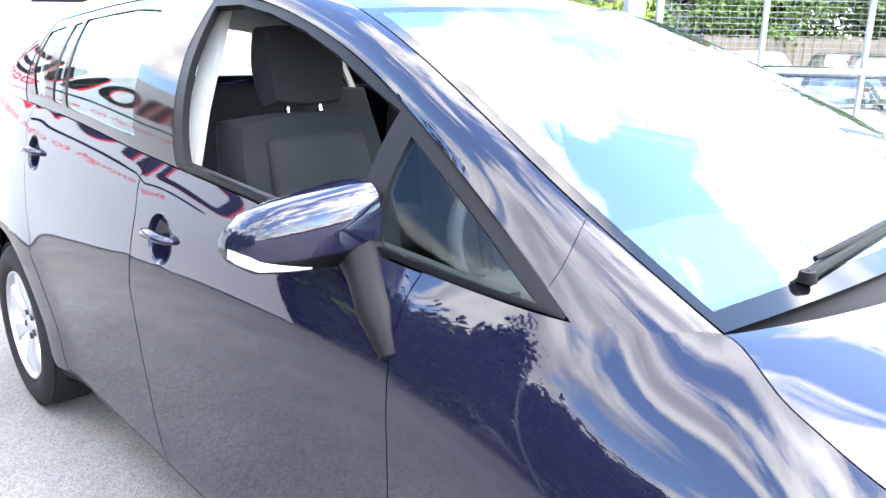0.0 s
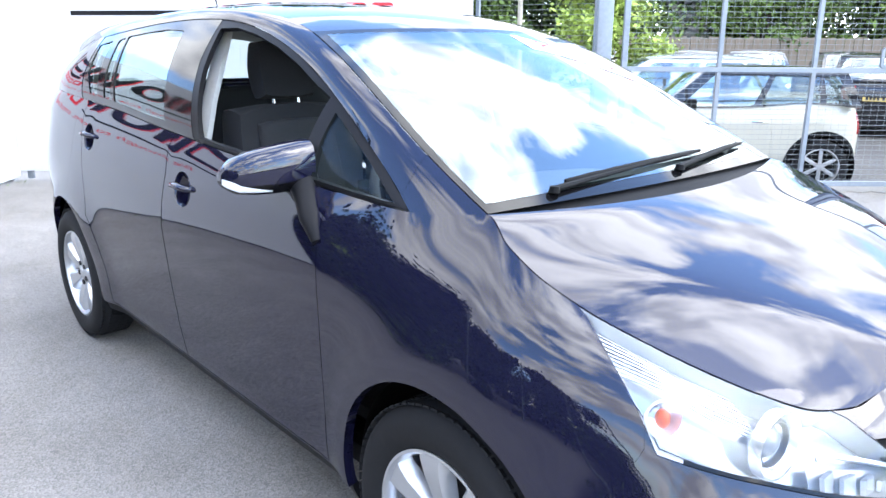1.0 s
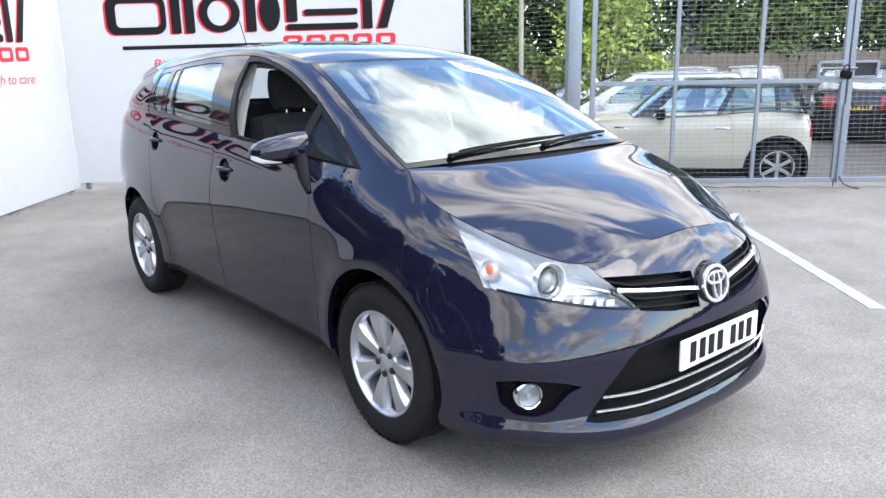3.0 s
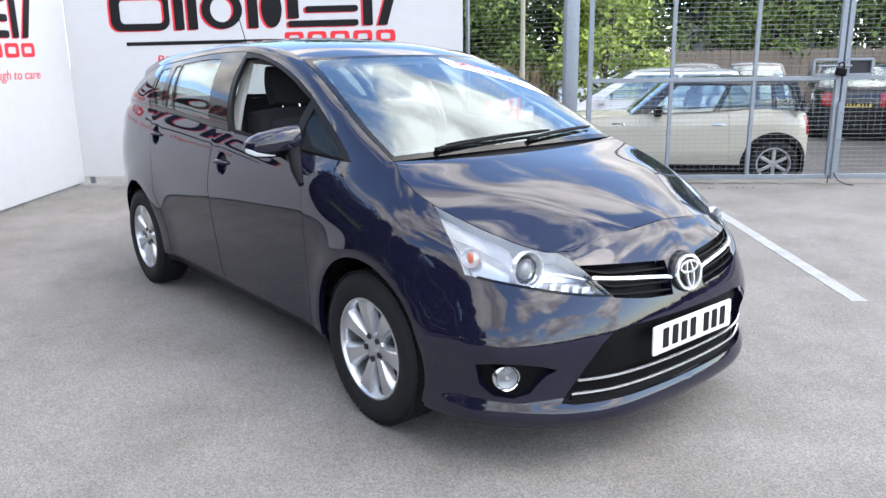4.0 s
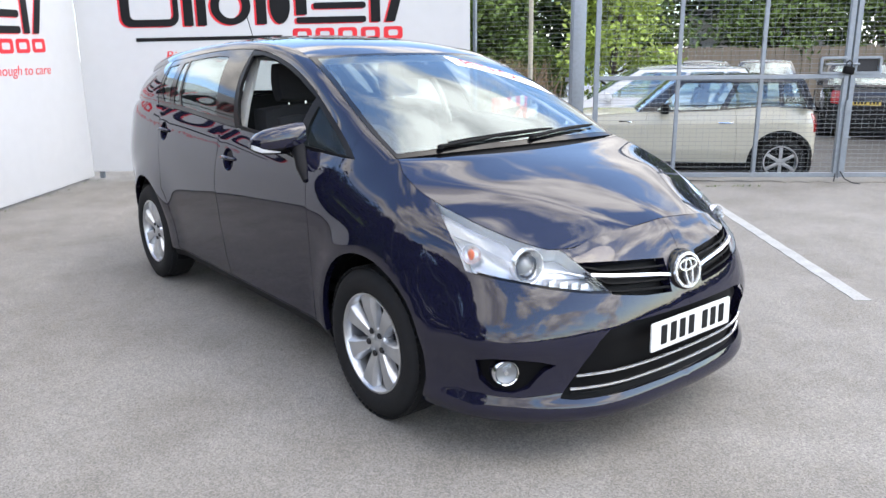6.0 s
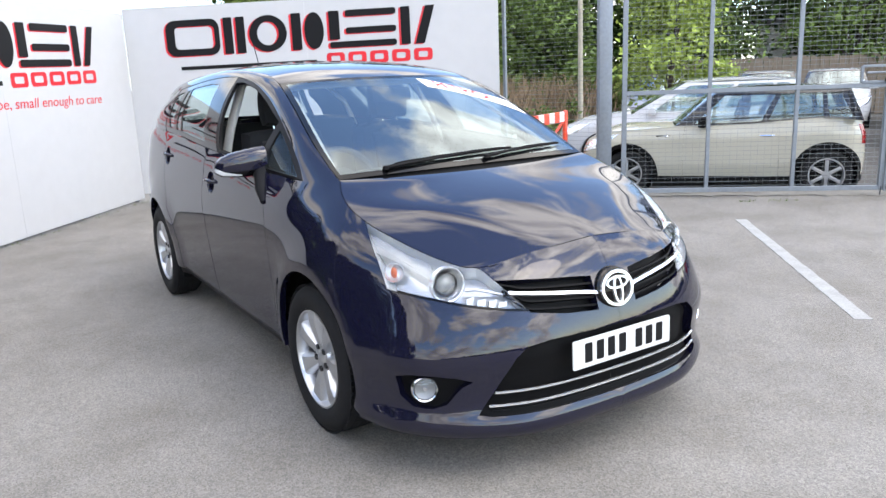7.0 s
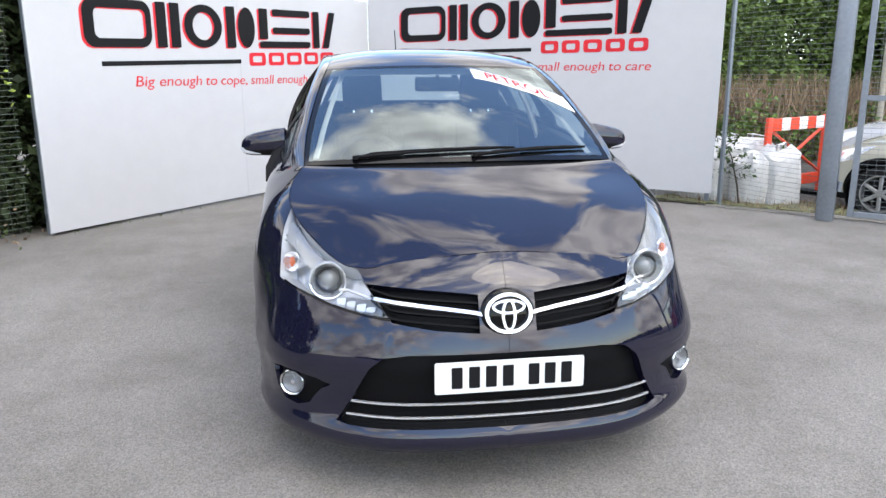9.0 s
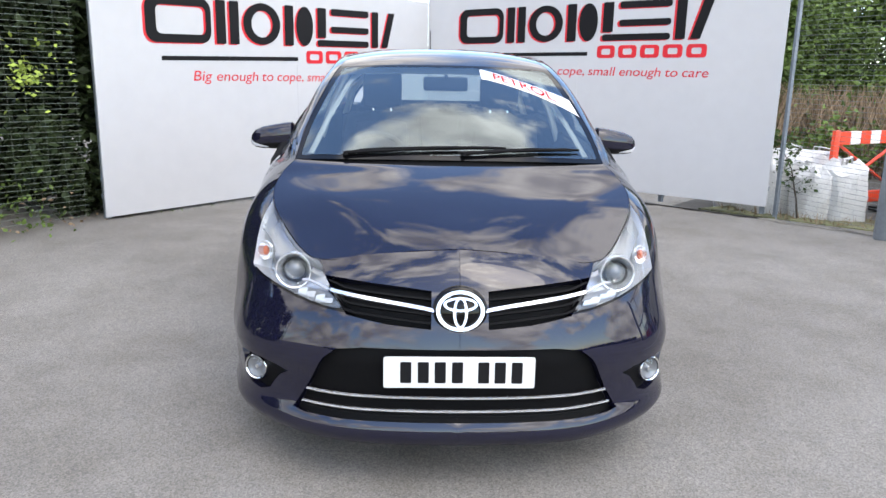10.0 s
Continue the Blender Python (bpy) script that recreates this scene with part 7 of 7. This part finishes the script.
# unseen hedges, added to close the car park and reflect in the bodywork
shrub_band("unseen_far_hedge", (-46, -40), (46, -44), 1.2, 0.9, 1.7, 15000, 0.5, LEAF_DARK, "even dark hedge along the far side of the car park", 61)
shrub_band("unseen_side_hedge", (46, -44), (40, -4), 1.2, 0.9, 1.7, 7000, 0.5, LEAF_DARK, "dark hedge at the side of the car park", 62)
shrub_band("undergrowth", (4.6, 12.5), (22.0, 16.4), 1.6, 0.8, 2.6, 22000, 0.2, LEAF_MID, "green undergrowth at the edge of the wood", 9, -0.21)
shrub_band("far_hedge", (4.0, 19.0), (11.0, 19.0), 1.5, 1.0, 3.2, 8000, 0.24, LEAF_DARK, "dark undergrowth below the trees", 10, -0.1)
stalk_band("tall_dry_weeds", (5.0, 10.2), (11.5, 11.6), 1.2, 1.7, 5200, STALK, "tall brown dry weeds beyond the fence", 12, None, 0.014)
shrub_band("thicket", (3.6, 14.5), (11.5, 15.5), 1.0, 1.6, 4.6, 26000, 0.17, LEAF_MID, "sunlit green thicket behind the verge", 23, -0.21)
shrub_band("bramble", (4.9, 9.4), (11.0, 10.6), 0.9, 0.5, 1.3, 5200, 0.11, LEAF_MID, "green brambles among dry weeds", 13, -0.21)

# ---- things beyond the fence ----
ob_ = strip("verge", (3.85, 6.0), (5.6, 4.35), 1.5, 0.03, SOIL, "weedy brown verge between fence and yard", "verge", jag=0.12, n=40)
stalk_band("verge_grass", (4.05, 5.05), (5.1, 3.95), 0.12, 0.10, 700, STALK, "short dry grass along the fence foot", 15, None, 0.004)
stalk_band("verge_dry_grass", (3.95, 5.9), (5.5, 4.5), 0.7, 0.20, 1100, STALK, "dry grass on the verge", 16, None, 0.004)
tree("thin dark sapling beside the white sacks", Matrix.Translation((4.36, 4.96, ground_z(4.36, 4.96))), 1.15, 0.26, 55, LEAF_DARK, 240, 0.06, 0.012, 0.3)

SACK = material("white_woven_sack", (0.50, 0.50, 0.49), 0.75, vary=0.2, scale=60, big=3, bump=0.004)


def sack(x, y, z, w, h, seed):
    rng = random.Random(seed)
    bm = bmesh.new()
    n, rings = 36, 14
    rows = []
    for j in range(rings + 1):
        t = j / rings
        prof = 0.96 + 0.07 * math.sin(math.pi * min(1, t * 1.15)) - 0.45 * smooth(0.86, 1.0, t)
        row = []
        for k in range(n):
            a = 2 * math.pi * k / n
            c, s_ = math.cos(a), math.sin(a)
            sq = 1 / max(abs(c), abs(s_)) ** 0.55
            fold = 1 + 0.10 * noise.noise(Vector((c * 3, s_ * 3, t * 2.2 + seed))) + 0.06 * noise.noise(Vector((c * 9, s_ * 9, t * 5 + seed)))
            row.append(bm.verts.new((w / 2 * c * sq * prof * fold, w / 2 * s_ * sq * prof * fold, h * t + 0.10 * t * noise.noise(Vector((c * 2, s_ * 2, seed))))))
        rows.append(row)
    for p, q in zip(rows, rows[1:]):
        for k in range(n):
            bm.faces.new((p[k], p[(k + 1) % n], q[(k + 1) % n], q[k]))
    bm.faces.new(rows[-1])
    bm.faces.new(rows[0][::-1])
    ob = thing("bulk_sack", "full white woven bulk sack with tied neck on the verge", "sack", at=pose(x, y, z, 0, 0, rng.uniform(0, 60)), group="white sacks")
    part("bag", bm, SACK, ob)
    for k in range(2):
        bm = bmesh.new()
        a = rng.uniform(0, 6.28)
        c, s_ = math.cos(a) * w * 0.22, math.sin(a) * w * 0.22
        tube(bm, [(c, s_, h * 0.93), (c * 1.3, s_ * 1.3, h * 1.06), (-s_ * 0.8, c * 0.8, h * 1.09), (-s_, c, h * 0.93)], 0.018, 6, None, 0.4)
        part("lifting_loop", bm, SACK, ob)


for _i, (_x, _y, _w, _h) in enumerate(((4.45, 5.75, 0.70, 0.85), (4.95, 5.30, 0.52, 0.76), (4.62, 5.32, 0.46, 0.70), (4.15, 5.62, 0.48, 0.72), (4.30, 6.35, 0.7, 0.88), (5.0, 5.95, 0.7, 0.8))):
    sack(_x, _y, ground_z(_x, _y), _w, _h, 20 + _i)

BARRIER_RED = material("red_plastic", (0.72, 0.06, 0.02), 0.45, vary=0.12, scale=12, big=2)
BARRIER_WHITE = material("white_plastic", (0.72, 0.70, 0.68), 0.45, vary=0.1, scale=12, big=2)


def barrier(at):
    ob = thing("road_barrier", "orange-red and white plastic road barrier behind white sacks", "barrier", at=at)
    for x in (-0.66, 0.66):
        bm = bmesh.new()
        box(bm, 0.11, 0.05, 1.07, Matrix.Translation((x, 0, 0.56)), 0.012, 2)
        part("upright", bm, BARRIER_RED, ob)
        bm = bmesh.new()
        box(bm, 0.14, 0.52, 0.06, Matrix.Translation((x, 0, 0.03)), 0.015, 2)
        part("foot", bm, BLACK_PLASTIC, ob)
    for k in range(6):
        bm = bmesh.new()
        box(bm, 0.199, 0.035, 0.16, Matrix.Translation((-0.5 + 0.2 * k, 0, 1.0)), 0.006)
        part("top_panel", bm, BARRIER_WHITE if k % 2 else BARRIER_RED, ob)
    bm = bmesh.new()
    box(bm, 1.2, 0.035, 0.15, Matrix.Translation((0, 0, 0.25)), 0.01)
    part("lower_board", bm, BARRIER_RED, ob)
    for s_ in (-1, 1):
        bm = bmesh.new()
        bar(bm, (-0.58 * s_, 0.012 * s_, 0.34), (0.58 * s_, 0.012 * s_, 0.91), 0.045, 0.02)
        part("cross_brace", bm, BARRIER_RED, ob)
    return ob


barrier(Matrix.Translation((5.55, 5.80, ground_z(5.55, 5.8) + 0.02)) @ Matrix.Rotation(math.atan2(0.59, 1.22), 4, "Z"))
bm = bmesh.new()
tube(bm, [(9.55, 9.3, -0.3), (9.5, 9.28, 4.6)], 0.055, 10, (1.0, 0.85))
tagged(link_mesh("pole", bm, material("weathered_pole", (0.34, 0.31, 0.25), 0.85, vary=0.2, scale=20, bump=0.003)), "slim weathered wooden pole standing behind the fence", "pole")


def timber_fence(a, b, h, label):
    length = (Vector(b) - Vector(a)).length
    ob = thing("timber_fence", label, "fence", at=along(a, b, -0.2))
    wood = material("weathered_boards", (0.17, 0.135, 0.10), 0.85, vary=0.3, scale=9, big=1.2, bump=0.004, stretch=(1, 1, 0.1), island=0.25)
    bm = bmesh.new()
    box(bm, 0.132, 0.02, h, Matrix.Translation((0, 0, h / 2)), 0.003)
    first = part("board", bm, wood, ob, smooth=False, at=Matrix.Translation((0.07, 0, 0)))
    for k in range(1, int(length / 0.14)):
        nb = new("board", first.data)
        nb.parent = ob
        nb.matrix_basis = Matrix.Translation((0.07 + k * 0.14, 0.02 * (k % 2), random.uniform(-0.03, 0.03)))
    for z in (0.4, h - 0.35):
        bm = bmesh.new()
        box(bm, length, 0.05, 0.09, Matrix.Translation((length / 2, 0.05, z)), 0.004)
        part("cross_rail", bm, wood, ob)
    return ob


timber_fence((17.0, 15.6), (27.6, 4.6), 1.85, "weathered brown board fence at the back of the yard")


def far_building():
    ob = thing("far_building", "pale low building glimpsed between trees", "building", at=pose(29.5, 15.5, -0.2, 0, 0, 32))
    bm = bmesh.new()
    box(bm, 8, 5, 3.1, Matrix.Translation((0, 0, 1.55)))
    part("wall", bm, material("pale_render", (0.62, 0.60, 0.55), 0.85, vary=0.12, scale=6, big=0.6), ob)
    bm = bmesh.new()
    box(bm, 8.5, 5.5, 0.25, Matrix.Translation((0, 0, 3.22)), 0.02)
    part("roof", bm, material("grey_roof", (0.12, 0.12, 0.125), 0.8, vary=0.2, scale=8), ob)
    for k in range(3):
        bm = bmesh.new()
        box(bm, 1.2, 0.06, 1.0, Matrix.Translation((-2.6 + 2.6 * k, -2.5, 1.8)), 0.01)
        part("window", bm, GLOSS_BLACK, ob)


far_building()

# weeds and grit along the foot of the boards
stalk_band("weeds_at_boards", (-3.0, 4.05), (0.05, 7.72), 0.05, 0.05, 160, LEAF_MID, "small weeds along the foot of the white board", 31, 0.0, 0.004)
stalk_band("gate_weeds", (5.2, 2.25), (5.7, 1.85), 0.05, 0.05, 60, LEAF_MID, "low weeds on the concrete edge before the gate", 33, None, 0.004)
shrub_band("fallen_leaves", (-7.0, -1.2), (-3.2, 3.75), 0.12, 0.0, 0.03, 400, 0.045, STALK, "brown fallen leaves along the fence foot", 34)
